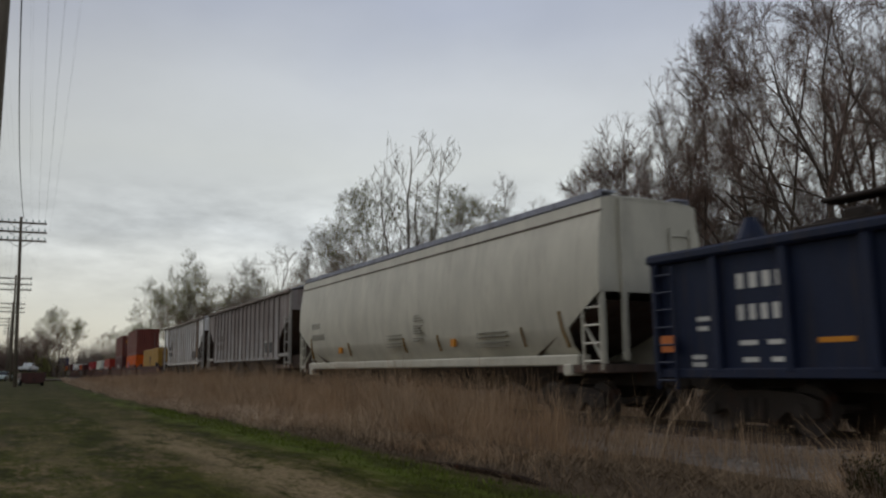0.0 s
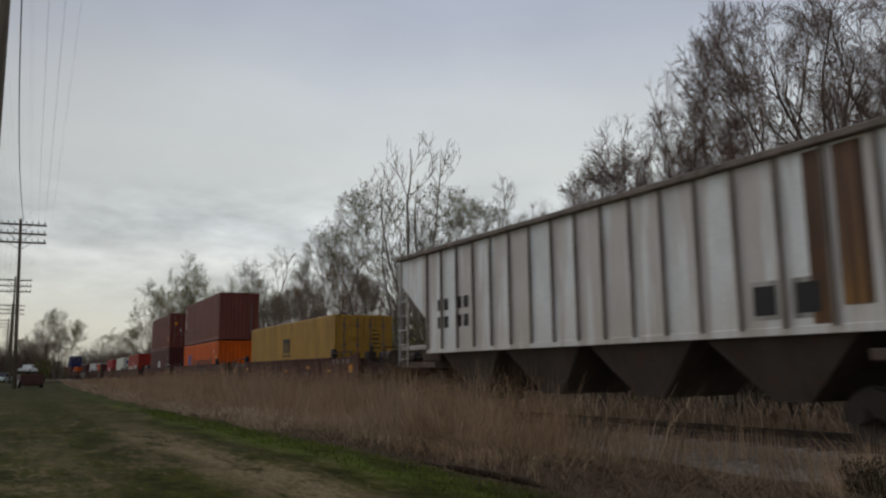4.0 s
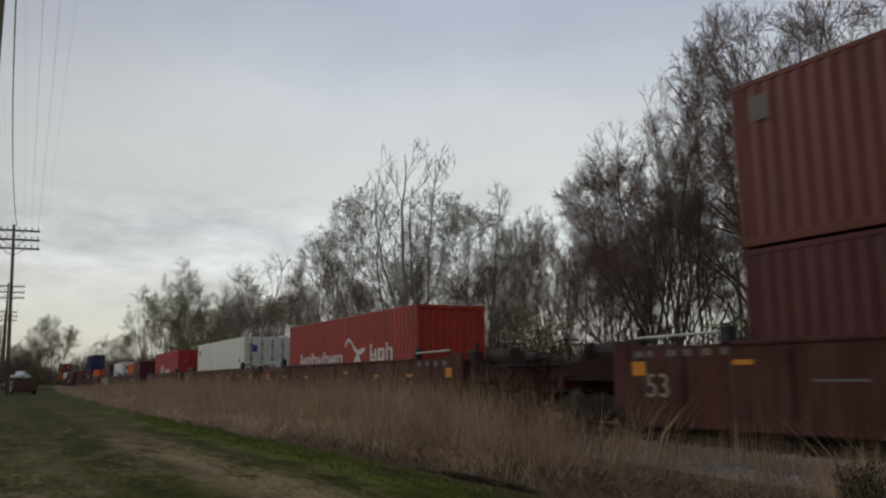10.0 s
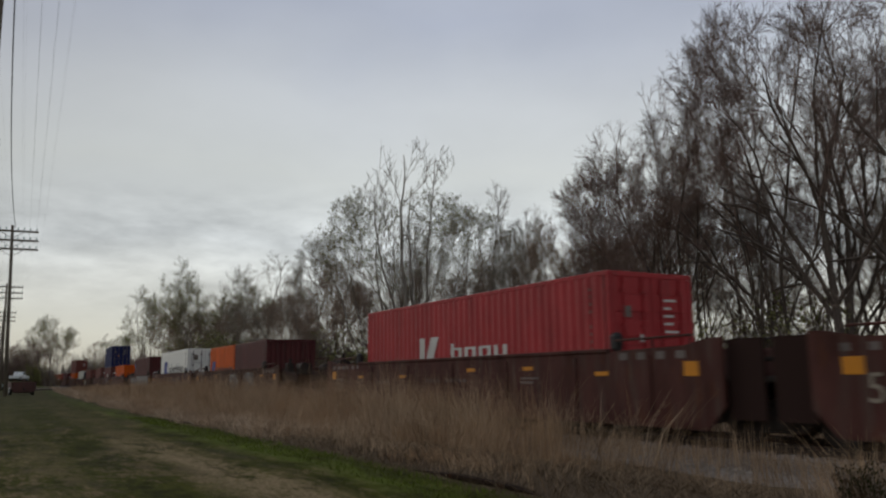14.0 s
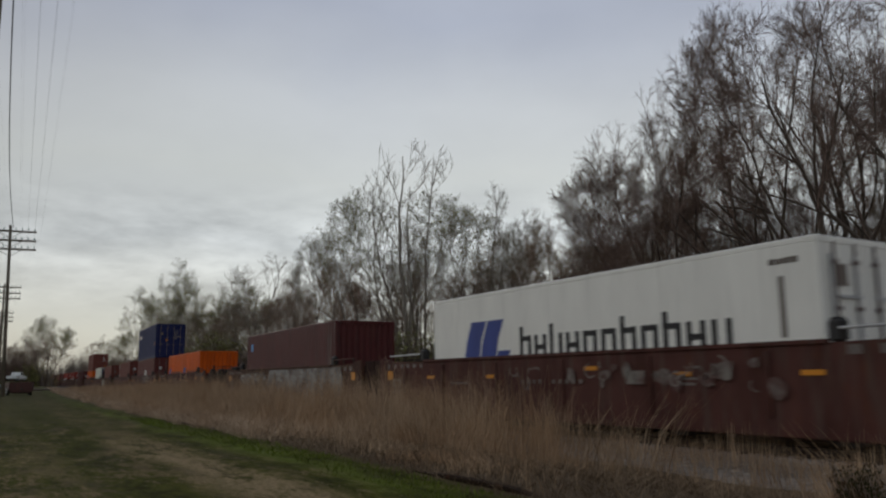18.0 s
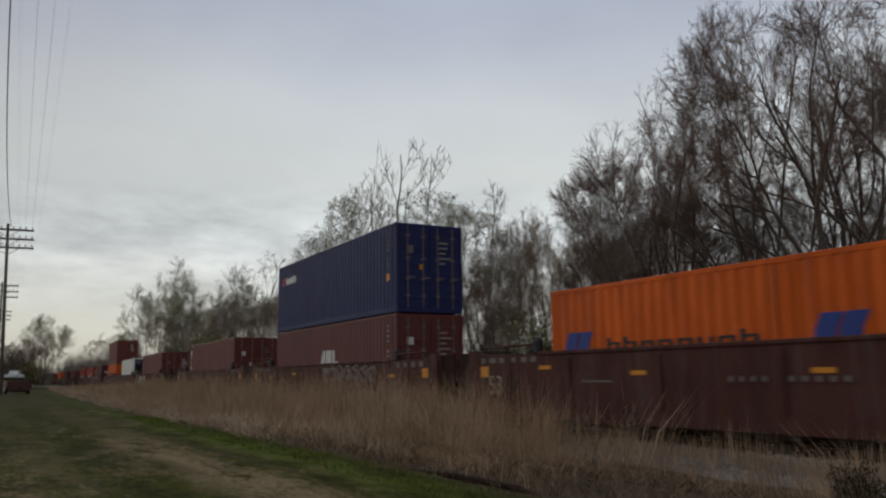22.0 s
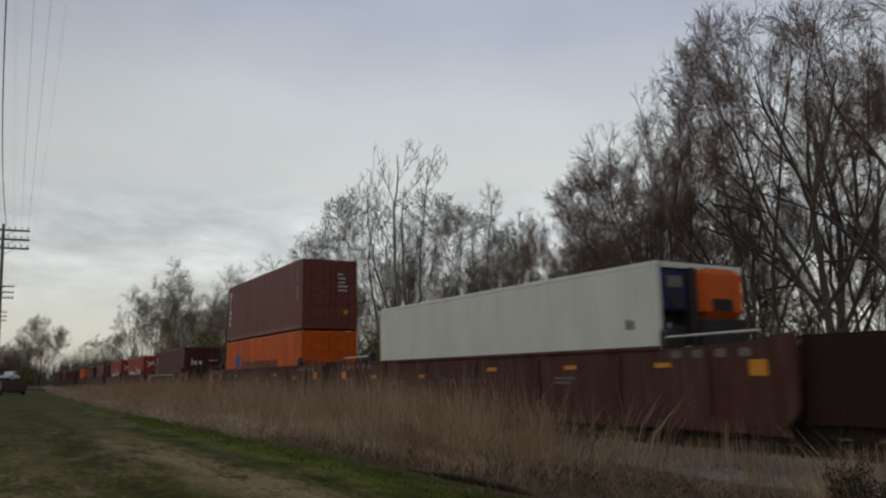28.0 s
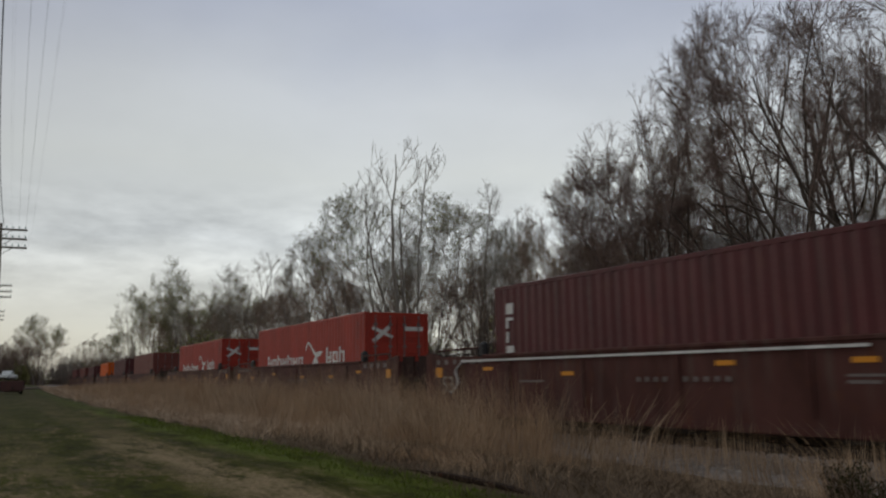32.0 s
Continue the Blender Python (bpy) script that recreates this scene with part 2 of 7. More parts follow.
# grimy brown with the shade of the car joints put into the colour
MAT["shaded_grime"] = Mat("shaded_brown_grime", 0.9).matt().colour((0.034, 0.019, 0.016)).m
MAT["stencil_faded"] = paint("faded_car_stencil", (0.24, 0.222, 0.180), 0.6, 0.3)
MAT["stencil_worn"] = paint("worn_grey_stencil", (0.155, 0.128, 0.115), 0.7, 0.7)
MAT["graffiti_pale"] = sprayed("graffiti_pale_grey", (0.27, 0.265, 0.245))
MAT["graffiti_wash"] = sprayed("graffiti_worn_wash", (0.20, 0.180, 0.155), (0.074, 0.028, 0.022), 0.40)
MAT["graffiti_fill"] = sprayed("graffiti_dull_fill", (0.075, 0.062, 0.052))
MAT["graffiti_outline"] = paint("graffiti_worn_white", (0.34, 0.33, 0.30), 0.6, 0.6)
MAT["graffiti_faint"] = paint("graffiti_faint_line", (0.20, 0.175, 0.155), 0.7, 0.8)
MAT["graffiti_green"] = sprayed("graffiti_pale_green", (0.32, 0.37, 0.30))


def plain(name, rgb, other, scale, rough=0.85, bump=0.4, grain=12.0, depth=0.02, stretch=(1, 1, 1)):
    m = Mat(name, rough)
    big, small = m.noise(m.coords(stretch), scale, 4), m.noise(m.coords(stretch), scale * grain, 3)
    col = m.mix(m.span(big, 0.3, 0.7), rgb, other)
    col = m.mix(m.span(small, 0.45, 0.75, 0.0, 0.5), col, tuple(c * 0.55 for c in rgb))
    return m.matt().colour(col).bump(small, bump, depth).m


MAT["bark"] = plain("grey_brown_bark", (0.145, 0.120, 0.100), (0.225, 0.190, 0.158), 2.0, stretch=(4, 4, 0.7))
MAT["bark_pale"] = plain("pale_dead_bark", (0.235, 0.205, 0.172), (0.340, 0.300, 0.255), 2.0, stretch=(4, 4, 0.7))
MAT["bark_dark"] = plain("dark_bark", (0.090, 0.071, 0.059), (0.155, 0.125, 0.102), 2.0, stretch=(4, 4, 0.7))
MAT["twig"] = plain("brown_twigs", (0.205, 0.150, 0.112), (0.310, 0.230, 0.172), 0.8)
MAT["twig_red"] = plain("reddish_twigs", (0.165, 0.116, 0.096), (0.245, 0.176, 0.146), 0.8)
MAT["twig_grey"] = plain("grey_twigs", (0.185, 0.160, 0.128), (0.280, 0.245, 0.195), 0.8)
MAT["pole_wood"] = plain("weathered_pole_wood", (0.115, 0.096, 0.074), (0.200, 0.170, 0.135), 1.2, stretch=(6, 6, 0.5))
MAT["sleeper"] = plain("old_sleeper_wood", (0.050, 0.040, 0.034), (0.095, 0.078, 0.066), 1.5, stretch=(1, 5, 5))
MAT["glass_dark"] = Mat("dark_vehicle_glass", 0.08).colour((0.02, 0.025, 0.03)).m
MAT["wire"] = Mat("dark_wire", 0.6).colour((0.03, 0.03, 0.032)).m
MAT["insulator"] = Mat("aqua_glass_insulator", 0.15).colour((0.10, 0.20, 0.19)).m


def island_stuff(name, a, b, c, rough=0.9, lumps=0.0):
    """Blades and leaves: each one has its own tone; lumps darkens scattered patches."""
    m = Mat(name, rough)
    rnd = m.node("ShaderNodeNewGeometry").outputs["Random Per Island"]
    patch = m.noise(m.place(), 0.55, 3)
    col = m.mix(m.span(rnd, 0.0, 1.0), a, b)
    col = m.mix(m.span(patch, 0.42, 0.66), col, c)
    if lumps:
        col = m.mix(m.span(m.noise(m.place(), 1.5, 4, 0.6), 0.50, 0.64, 0.0, lumps), col, tuple(v * 0.5 for v in a))
    return m.matt().colour(col).m


MAT["reed"] = island_stuff("dry_reed_stalks", (0.185, 0.122, 0.074), (0.62, 0.450, 0.292), (0.38, 0.242, 0.138), lumps=0.45)
MAT["dead_grass"] = island_stuff("matted_dead_grass", (0.215, 0.152, 0.105), (0.72, 0.545, 0.375), (0.42, 0.295, 0.195), lumps=0.6)
MAT["dark_litter"] = island_stuff("dark_stalk_litter", (0.050, 0.034, 0.022), (0.300, 0.218, 0.138), (0.105, 0.070, 0.043))
MAT["blade"] = island_stuff("green_grass_blades", (0.024, 0.034, 0.004), (0.066, 0.082, 0.012), (0.078, 0.070, 0.020))
MAT["lush"] = island_stuff("lush_weed_leaves", (0.062, 0.090, 0.012), (0.165, 0.210, 0.032), (0.098, 0.108, 0.028))
MAT["bud"] = island_stuff("olive_spring_buds", (0.160, 0.172, 0.056), (0.285, 0.285, 0.105), (0.215, 0.200, 0.085))
MAT["stone"] = island_stuff("ballast_stone", (0.150, 0.128, 0.108), (0.50, 0.440, 0.385), (0.29, 0.240, 0.200))
MAT["dry_blade"] = island_stuff("dry_verge_grass", (0.110, 0.082, 0.048), (0.40, 0.305, 0.190), (0.18, 0.130, 0.076))
MAT["bush_leaf"] = island_stuff("dark_bush_leaves", (0.022, 0.025, 0.009), (0.055, 0.058, 0.020), (0.040, 0.036, 0.016))
MAT["bush_brown"] = island_stuff("withered_bush_leaves", (0.045, 0.028, 0.014), (0.105, 0.068, 0.034), (0.070, 0.044, 0.022))

TRACK_Y, RAIL_Z = 12.46, 0.42
# the line's bend: sideways shift as a cubic of the way along it, straight beyond both ends
BEND, BEND_LO, BEND_HI = (0.004139, 0.00063375, 1.94138e-6), -200.0, 10.0


def track_shift(x):
    """Sideways shift of the line at x, and its slope there."""
    c = min(BEND_HI, max(BEND_LO, x))
    slope = BEND[0] + c * (2 * BEND[1] + c * 3 * BEND[2])
    return c * (BEND[0] + c * (BEND[1] + c * BEND[2])) + slope * (x - c), slope


def ground_material():
    """Mown verge: green with dry patches, two worn ruts along the track, dead litter under the reeds."""
    m = Mat("verge_ground", 0.95)
    pos = m.place()
    sep = m.node("ShaderNodeSeparateXYZ")
    m.l.new(pos, sep.inputs[0])
    along_x = m.math("MAXIMUM", m.math("MINIMUM", sep.outputs["X"], BEND_HI), BEND_LO)
    bend = m.math("ADD", m.math("MULTIPLY", along_x, BEND[2]), BEND[1])
    bend = m.math("MULTIPLY", m.math("ADD", m.math("MULTIPLY", bend, along_x), BEND[0]), along_x)
    drawn = m.node("ShaderNodeMapping")
    drawn.inputs["Scale"].default_value = (0.38, 1.0, 1.0)
    m.l.new(pos, drawn.inputs[0])
    long = drawn.outputs[0]
    wob = m.math("MULTIPLY", m.math("SUBTRACT", m.noise(long, 0.7, 4), 0.5), 0.7)
    lat = m.math("ADD", m.math("SUBTRACT", sep.outputs["Y"], bend), wob)
    big, mid, small = m.noise(long, 0.9, 4), m.noise(long, 3.6, 6), m.noise(pos, 30.0, 4)
    green = m.mix(m.span(m.math("ADD", m.math("MULTIPLY", mid, 0.5), m.math("MULTIPLY", m.noise(long, 16.0, 4, 0.65), 0.5)), 0.38, 0.62), (0.023, 0.025, 0.0033), (0.077, 0.077, 0.010))
    dry = m.mix(m.span(small, 0.3, 0.7), (0.085, 0.061, 0.030), (0.235, 0.173, 0.092))
    sandy = m.mix(m.span(small, 0.3, 0.7), (0.135, 0.097, 0.050), (0.360, 0.268, 0.150))
    tuft = m.noise(long, 13.0, 5, 0.65)
    patch = m.span(m.math("ADD", m.math("ADD", m.math("MULTIPLY", big, 0.45), m.math("MULTIPLY", mid, 0.4)), m.math("MULTIPLY", tuft, 0.5)), 0.715, 0.80, 0.0, 0.9)
    soil = m.span(m.noise(long, 1.7, 5, 0.6), 0.54, 0.66, 0.0, 0.6)
    col = m.mix(soil, m.mix(patch, green, dry), (0.060, 0.050, 0.026))
    sandy = m.mix(m.span(m.math("ADD", sep.outputs["X"], m.math("MULTIPLY", big, 4.0)), -15.0, -7.0), m.mix(0.55, dry, green), sandy)
    for centre, half, amount in ((2.16, 0.56, 1.0), (0.70, 0.36, 0.4)):
        off = m.math("ABSOLUTE", m.math("SUBTRACT", lat, centre), 0.0)
        worn = m.math("MULTIPLY", m.span(off, half * 0.35, half, amount, 0.0), m.span(m.math("ADD", m.math("MULTIPLY", m.noise(long, 2.2, 4), 0.6), m.math("MULTIPLY", tuft, 0.4)), 0.42, 0.54, 0.0, 0.95))
        col = m.mix(worn, col, sandy)
    off = m.math("ABSOLUTE", m.math("SUBTRACT", lat, 3.15), 0.0)
    col = m.mix(m.math("MULTIPLY", m.span(off, 0.08, 0.42, 0.85, 0.0), m.span(mid, 0.36, 0.56)), col, m.mix(m.span(small, 0.3, 0.7), (0.060, 0.082, 0.010), (0.130, 0.165, 0.022)))
    # the verge turns darker down the line, broken up by tufts
    far_dark = m.math("MULTIPLY", m.span(m.math("ADD", sep.outputs["X"], m.math("MULTIPLY", big, 26.0)), 0.0, -34.0, 0.0, 0.75), m.span(tuft, 0.3, 0.6, 0.55, 1.0))
    col = m.mix(far_dark, col, (0.036, 0.036, 0.012))
    litter = m.mix(m.span(small, 0.3, 0.7), (0.045, 0.032, 0.021), (0.165, 0.116, 0.072))
    col = m.mix(m.span(lat, 3.5, 3.85), col, litter)
    return m.matt().colour(col).bump(small, 0.8, 0.05).m


def ballast_material():
    m = Mat("grey_ballast", 0.9)
    pos = m.place()
    v = m.node("ShaderNodeTexVoronoi", Scale=17.0)
    m.l.new(pos, v.inputs["Vector"])
    col = m.mix(m.span(m.noise(pos, 9.0, 3), 0.3, 0.7), (0.155, 0.128, 0.104), (0.36, 0.310, 0.262))
    col = m.mix(m.span(m.noise(pos, 0.5, 3), 0.4, 0.7, 0.0, 0.5), col, (0.085, 0.070, 0.058))
    return m.matt().colour(col).bump(v.outputs["Distance"], 0.9, 0.04).m


MAT["ground"], MAT["ballast"] = ground_material(), ballast_material()

# ---- building helpers ----


class Mesher:
    """Collects points and faces of one mesh."""

    def __init__(self):
        self.v, self.f = [], []

    def add(self, verts, faces):
        k = len(self.v)
        self.v.extend(verts)
        self.f.extend(tuple(i + k for i in f) for f in faces)
        return self

    def box(self, x0, x1, y0, y1, z0, z1, b=0.0):
        if b <= 0:
            return self.add([(x0, y0, z0), (x1, y0, z0), (x1, y1, z0), (x0, y1, z0), (x0, y0, z1), (x1, y0, z1), (x1, y1, z1), (x0, y1, z1)],
                            [(0, 3, 2, 1), (4, 5, 6, 7), (0, 1, 5, 4), (1, 2, 6, 5), (2, 3, 7, 6), (3, 0, 4, 7)])
        b = min(b, (x1 - x0) * 0.45, (y1 - y0) * 0.45, (z1 - z0) * 0.45)
        def loop(inset, z):
            c = b - inset * 0
            a0, a1, c0, c1 = x0 + inset, x1 - inset, y0 + inset, y1 - inset
            return [(a0 + c, c0, z), (a1 - c, c0, z), (a1, c0 + c, z), (a1, c1 - c, z), (a1 - c, c1, z), (a0 + c, c1, z), (a0, c1 - c, z), (a0, c0 + c, z)]
        loops = [loop(b, z0), loop(0, z0 + b), loop(0, z1 - b), loop(b, z1)]
        verts = [p for l in loops for p in l]
        faces = [tuple(range(7, -1, -1)), tuple(range(24, 32))]
        for i in range(3):
            for j in range(8):
                faces.append((i * 8 + j, i * 8 + (j + 1) % 8, (i + 1) * 8 + (j + 1) % 8, (i + 1) * 8 + j))
        return self.add(verts, faces)

    def prism(self, pts, y0, y1):
        """Outline in x, z, drawn out along y."""
        n = len(pts)
        verts = [(x, y0, z) for x, z in pts] + [(x, y1, z) for x, z in pts]
        faces = [tuple(range(n)), tuple(range(2 * n - 1, n - 1, -1))]
        faces += [(i + n, (i + 1) % n + n, (i + 1) % n, i) for i in range(n)]
        return self.add(verts, faces)

    def tube(self, pts, radii, sides=6, cap=True):
        verts, faces = [], []
        n = len(pts)
        for i in range(n):
            a, b = pts[max(i - 1, 0)], pts[min(i + 1, n - 1)]
            dx, dy, dz = b[0] - a[0], b[1] - a[1], b[2] - a[2]
            l = math.sqrt(dx * dx + dy * dy + dz * dz) or 1.0
            dx, dy, dz = dx / l, dy / l, dz / l
            if abs(dz) < 0.9:
                h = math.hypot(dx, dy)
                ux, uy, uz = -dy / h, dx / h, 0.0
            else:
                h = math.hypot(dz, dx)
                ux, uy, uz = dz / h, 0.0, -dx / h
            vx, vy, vz = dy * uz - dz * uy, dz * ux - dx * uz, dx * uy - dy * ux
            r = radii[i] if isinstance(radii, (list, tuple)) else radii
            p = pts[i]
            for j in range(sides):
                c, s = math.cos(6.2832 * j / sides) * r, math.sin(6.2832 * j / sides) * r
                verts.append((p[0] + ux * c + vx * s, p[1] + uy * c + vy * s, p[2] + uz * c + vz * s))
        for i in range(n - 1):
            for j in range(sides):
                k = (j + 1) % sides
                faces.append((i * sides + j, i * sides + k, (i + 1) * sides + k, (i + 1) * sides + j))
        if cap:
            faces.append(tuple(range(sides - 1, -1, -1)))
            faces.append(tuple(range((n - 1) * sides, n * sides)))
        return self.add(verts, faces)

    def disc(self, x, z, r, y0, y1, sides=20):
        return self.tube([(x, y0, z), (x, y1, z)], r, sides)

    def mesh(self, name, material, smooth=False):
        me = bpy.data.meshes.new(name)
        me.from_pydata(self.v, [], self.f)
        me.materials.append(material if not isinstance(material, str) else MAT[material])
        if smooth:
            me.polygons.foreach_set("use_smooth", [True] * len(me.polygons))
        me.update()
        return me


KEPT = {}


def part(name, bm, material, parent, label="", smooth=False, at=None):
    """Links a Mesher (or a mesh made before) as one mesh object under a thing or a part."""
    me = bm.mesh(name, material, smooth) if isinstance(bm, Mesher) else bm
    ob = new(name, me)
    ob.parent = parent
    if at is not None:
        ob.matrix_basis = at
    if label:
        ob["label"] = label
    if name in SMALL:
        ob["kind"] = "stuff"
    return ob


SMALL = {"stencil", "car_number", "scrap_load", "load", "foliage", "twig_mass", "lettering", "spray_outline"}


def kept(key, build, name, material, smooth=False):
    """One mesh for alike parts."""
    if key not in KEPT:
        KEPT[key] = build().mesh(name, material, smooth)
    return KEPT[key]


def thing(name, label, category, group="", kind="", at=None):
    ob = tagged(new(name), label, category, group, kind)
    ob.empty_display_size = 0.3
    if at is not None:
        ob.matrix_basis = at
    return ob


def solid(name, bm, material, label, category, group="", kind="", at=None, smooth=False):
    ob = tagged(new(name, bm.mesh(name, material, smooth)), label, category, group, kind)
    if at is not None:
        ob.matrix_basis = at
    return ob


def on_track(s, d=0.0):
    """The place s metres along the line (0 beside the camera, less is farther off), d metres to the far side."""
    shift, slope = track_shift(s)
    x, y, th = s, TRACK_Y + shift, math.atan(slope)
    return x - math.sin(th) * d, y + math.cos(th) * d, th

# ---- ground and line ----


def spread(fine_lo, fine_hi, step, far):
    out, x, d = [], fine_lo, step
    while x > -far:
        x -= d
        d *= 1.35
        out.append(x)
    out = out[::-1] + list(np.arange(fine_lo, fine_hi, step))
    x, d = out[-1], step
    while x < far:
        x += d
        d *= 1.35
        out.append(x)
    return out


def ground_height(x, y):
    """The verge lies higher than the foot of the ballast; a reed-grown slope leads down to it."""
    lat = y - track_shift(x)[0]
    far = math.hypot(x, y)
    near = max(0.0, 1 - far / 160)
    z = 0.04 * near * noise.noise(Vector((x * 0.35, y * 0.35, 0.3))) + 0.016 * near * noise.noise(Vector((x * 1.7, y * 1.7, 4.0)))
    for c in (2.3, 1.05):
        z -= 0.025 * near * math.exp(-((lat - c) / 0.3) ** 2)
    if lat < 14:
        f = min(1.0, max(0.0, (lat - 4.0) / 4.6))
        z += 0.72 - 0.62 * f * f * (3 - 2 * f)
    if lat >= 14:
        z += 0.10
    return z


def build_ground():
    xs, ys = spread(-70, 12, 0.45, 3200), spread(-10, 30, 0.35, 3200)
    m = Mesher()
    m.v = [(x, y, ground_height(x, y)) for x in xs for y in ys]
    n = len(ys)
    m.f = [(i * n + j, (i + 1) * n + j, (i + 1) * n + j + 1, i * n + j + 1) for i in range(len(xs) - 1) for j in range(n - 1)]
    solid("ground", m, "ground", "grassy verge with worn ruts beside a railway", "ground", kind="structure", smooth=True)


LINE = [-420 + 6 * i for i in range(70)] + [0 + 8 * i for i in range(62)]


def along(profile, name, material, label, category, stations=LINE, kind="structure"):
    """A profile of (d, z) points drawn along the line."""
    m = Mesher()
    n = len(profile)
    for s in stations:
        for d, z in profile:
            x, y, _ = on_track(s, d)
            m.v.append((x, y, z))
    for i in range(len(stations) - 1):
        for j in range(n - 1):
            m.f.append((i * n + j, i * n + j + 1, (i + 1) * n + j + 1, (i + 1) * n + j))
    return solid(name, m, material, label, category, kind=kind)


def rail_profile(d, z):
    return [(d - 0.07, z - 0.17), (d - 0.07, z - 0.155), (d - 0.012, z - 0.14), (d - 0.012, z - 0.045), (d - 0.036, z - 0.035), (d - 0.036, z - 0.004),
            (d, z), (d + 0.036, z - 0.004), (d + 0.036, z - 0.035), (d + 0.012, z - 0.045), (d + 0.012, z - 0.14), (d + 0.07, z - 0.155), (d + 0.07, z - 0.17)]


def build_line():
    along([(-3.9, -0.05), (-3.1, 0.08), (-2.0, 0.24), (-1.5, 0.275), (1.5, 0.275), (2.0, 0.24), (3.1, 0.06), (3.7, -0.12)], "ballast_bed", "ballast",
          "grey stone ballast bed under the railway track", "ballast")
    rnd = random.Random(31)
    stones = Mesher()
    for _ in range(22000):
        s, d = 2 - 30 * rnd.random() ** 1.2, rnd.uniform(-3.5, -1.1)
        x, y, _ = on_track(s, d)
        z = 0.275 - 0.31 * max(0.0, -d - 1.6) ** 1.15 * 0.62
        r = rnd.uniform(0.018, 0.042)
        pts = [(x + rnd.uniform(0.5, 1.2) * r * i, y + rnd.uniform(0.5, 1.2) * r * j, z + rnd.uniform(0.3, 0.9) * r * k) for i, j, k in ((1, 0, 0), (0, 1, 0), (-1, 0, 0), (0, -1, 0), (0, 0, 1.3), (0, 0, -1))]
        stones.add(pts, [(0, 1, 4), (1, 2, 4), (2, 3, 4), (3, 0, 4), (1, 0, 5), (2, 1, 5), (3, 2, 5), (0, 3, 5)])
    solid("ballast_stones", stones, "stone", "loose grey-brown ballast stones on the slope", "ballast", kind="stuff")
    for d in (-0.755, 0.755):
        along(rail_profile(d, RAIL_Z), "rail", "rail", "worn steel running rail", "rail")
    # old half-buried siding rail at the edge of the mown strip
    side = [-70 + 0.8 * i for i in range(96)]
    m = Mesher()
    prof = rail_profile(0.0, 0.0)
    n = len(prof)
    for s in side:
        bare = max(math.exp(-((s + 16) / 3.8) ** 4), math.exp(-((s + 5.8) / 1.3) ** 4))
        sink = 0.70 + 0.02 * noise.noise(Vector((s * 0.6, 0, 9))) + 0.10 * bare - 0.05
        for d, z in prof:
            x, y, _ = on_track(s, -8.72 + d)
            m.v.append((x, y, z + sink))
    for i in range(len(side) - 1):
        for j in range(n - 1):
            m.f.append((i * n + j, i * n + j + 1, (i + 1) * n + j + 1, (i + 1) * n + j))
    solid("siding_rail", m, "old_rail", "old rusty siding rail half sunk in grass", "rail", kind="structure")
    tie = Mesher().box(-0.11, 0.11, -1.3, 1.3, -0.14, 0.0, 0.015).mesh("sleeper", "sleeper")
    track = thing("sleepers", "dark wooden sleepers set in ballast", "sleepers", kind="structure")
    for i in range(250):
        s = 12 - 0.54 * i
        x, y, th = on_track(s)
        ob = new("sleeper", tie)
        ob.parent = track
        ob.matrix_basis = pose(x, y, 0.288, 0, 0, math.degrees(th))


build_ground()
build_line()

# ---- the train: shared parts ----


def wheel_mesh():
    m = Mesher()
    for y0, y1, r in ((-0.07, 0.065, 0.42), (0.065, 0.095, 0.455), (-0.085, -0.07, 0.2)):
        m.disc(0, 0, r, y0, y1, 22)
    return m


def side_frame_mesh():
    m = Mesher()
    outer = [(-1.2, 0.34), (-1.2, 0.60), (-0.95, 0.70), (-0.45, 0.74), (0.45, 0.74), (0.95, 0.70), (1.2, 0.60), (1.2, 0.34), (0.95, 0.30), (0.62, 0.42),
             (0.34, 0.20), (-0.34, 0.20), (-0.62, 0.42), (-0.95, 0.30)]
    m.prism(outer, -0.07, 0.07)
    for x in (-0.88, 0.88):
        m.disc(x, 0.44, 0.12, -0.14, 0.02, 10)
    for x in (-0.18, 0.0, 0.18):
        m.tube([(x, -0.10, 0.27), (x, -0.10, 0.62)], 0.075, 8)
    return m


def add_truck(parent, x, name="truck"):
    """A four-wheel bogie under a car."""
    t = part(name, kept("bolster", lambda: Mesher().box(-0.25, 0.25, -1.0, 1.0, 0.45, 0.78, 0.04).box(-0.5, 0.5, -0.3, 0.3, 0.70, 0.95, 0.04),
                        "bolster", "sooty"), None, parent, at=pose(x, 0, 0))
    for y, turn in ((-1.0, 0), (1.0, 180)):
        part("side_frame", kept("side_frame", side_frame_mesh, "side_frame", "sooty"), None, t, at=pose(0, y, 0, 0, 0, turn))
    for wx in (-0.88, 0.88):
        part("axle", kept("axle", lambda: Mesher().tube([(0, -0.85, 0), (0, 0.85, 0)], 0.08, 8), "axle", "wheel"), None, t, at=pose(wx, 0, 0.42))
        for y, turn in ((-0.76, 0), (0.76, 180)):
            part("wheel", kept("wheel", wheel_mesh, "wheel", "wheel"), None, t, at=pose(wx, y, 0.42, 0, 0, turn))
    return t


def add_coupler(parent, x, sign):
    m = Mesher().box(min(0, -0.75 * sign), max(0, -0.75 * sign), -0.08, 0.08, 0.76, 0.93, 0.02).box(-0.16, 0.16, -0.15, 0.15, 0.70, 0.99, 0.05)
    part("coupler", m, "sooty", parent, at=pose(x, 0, 0))


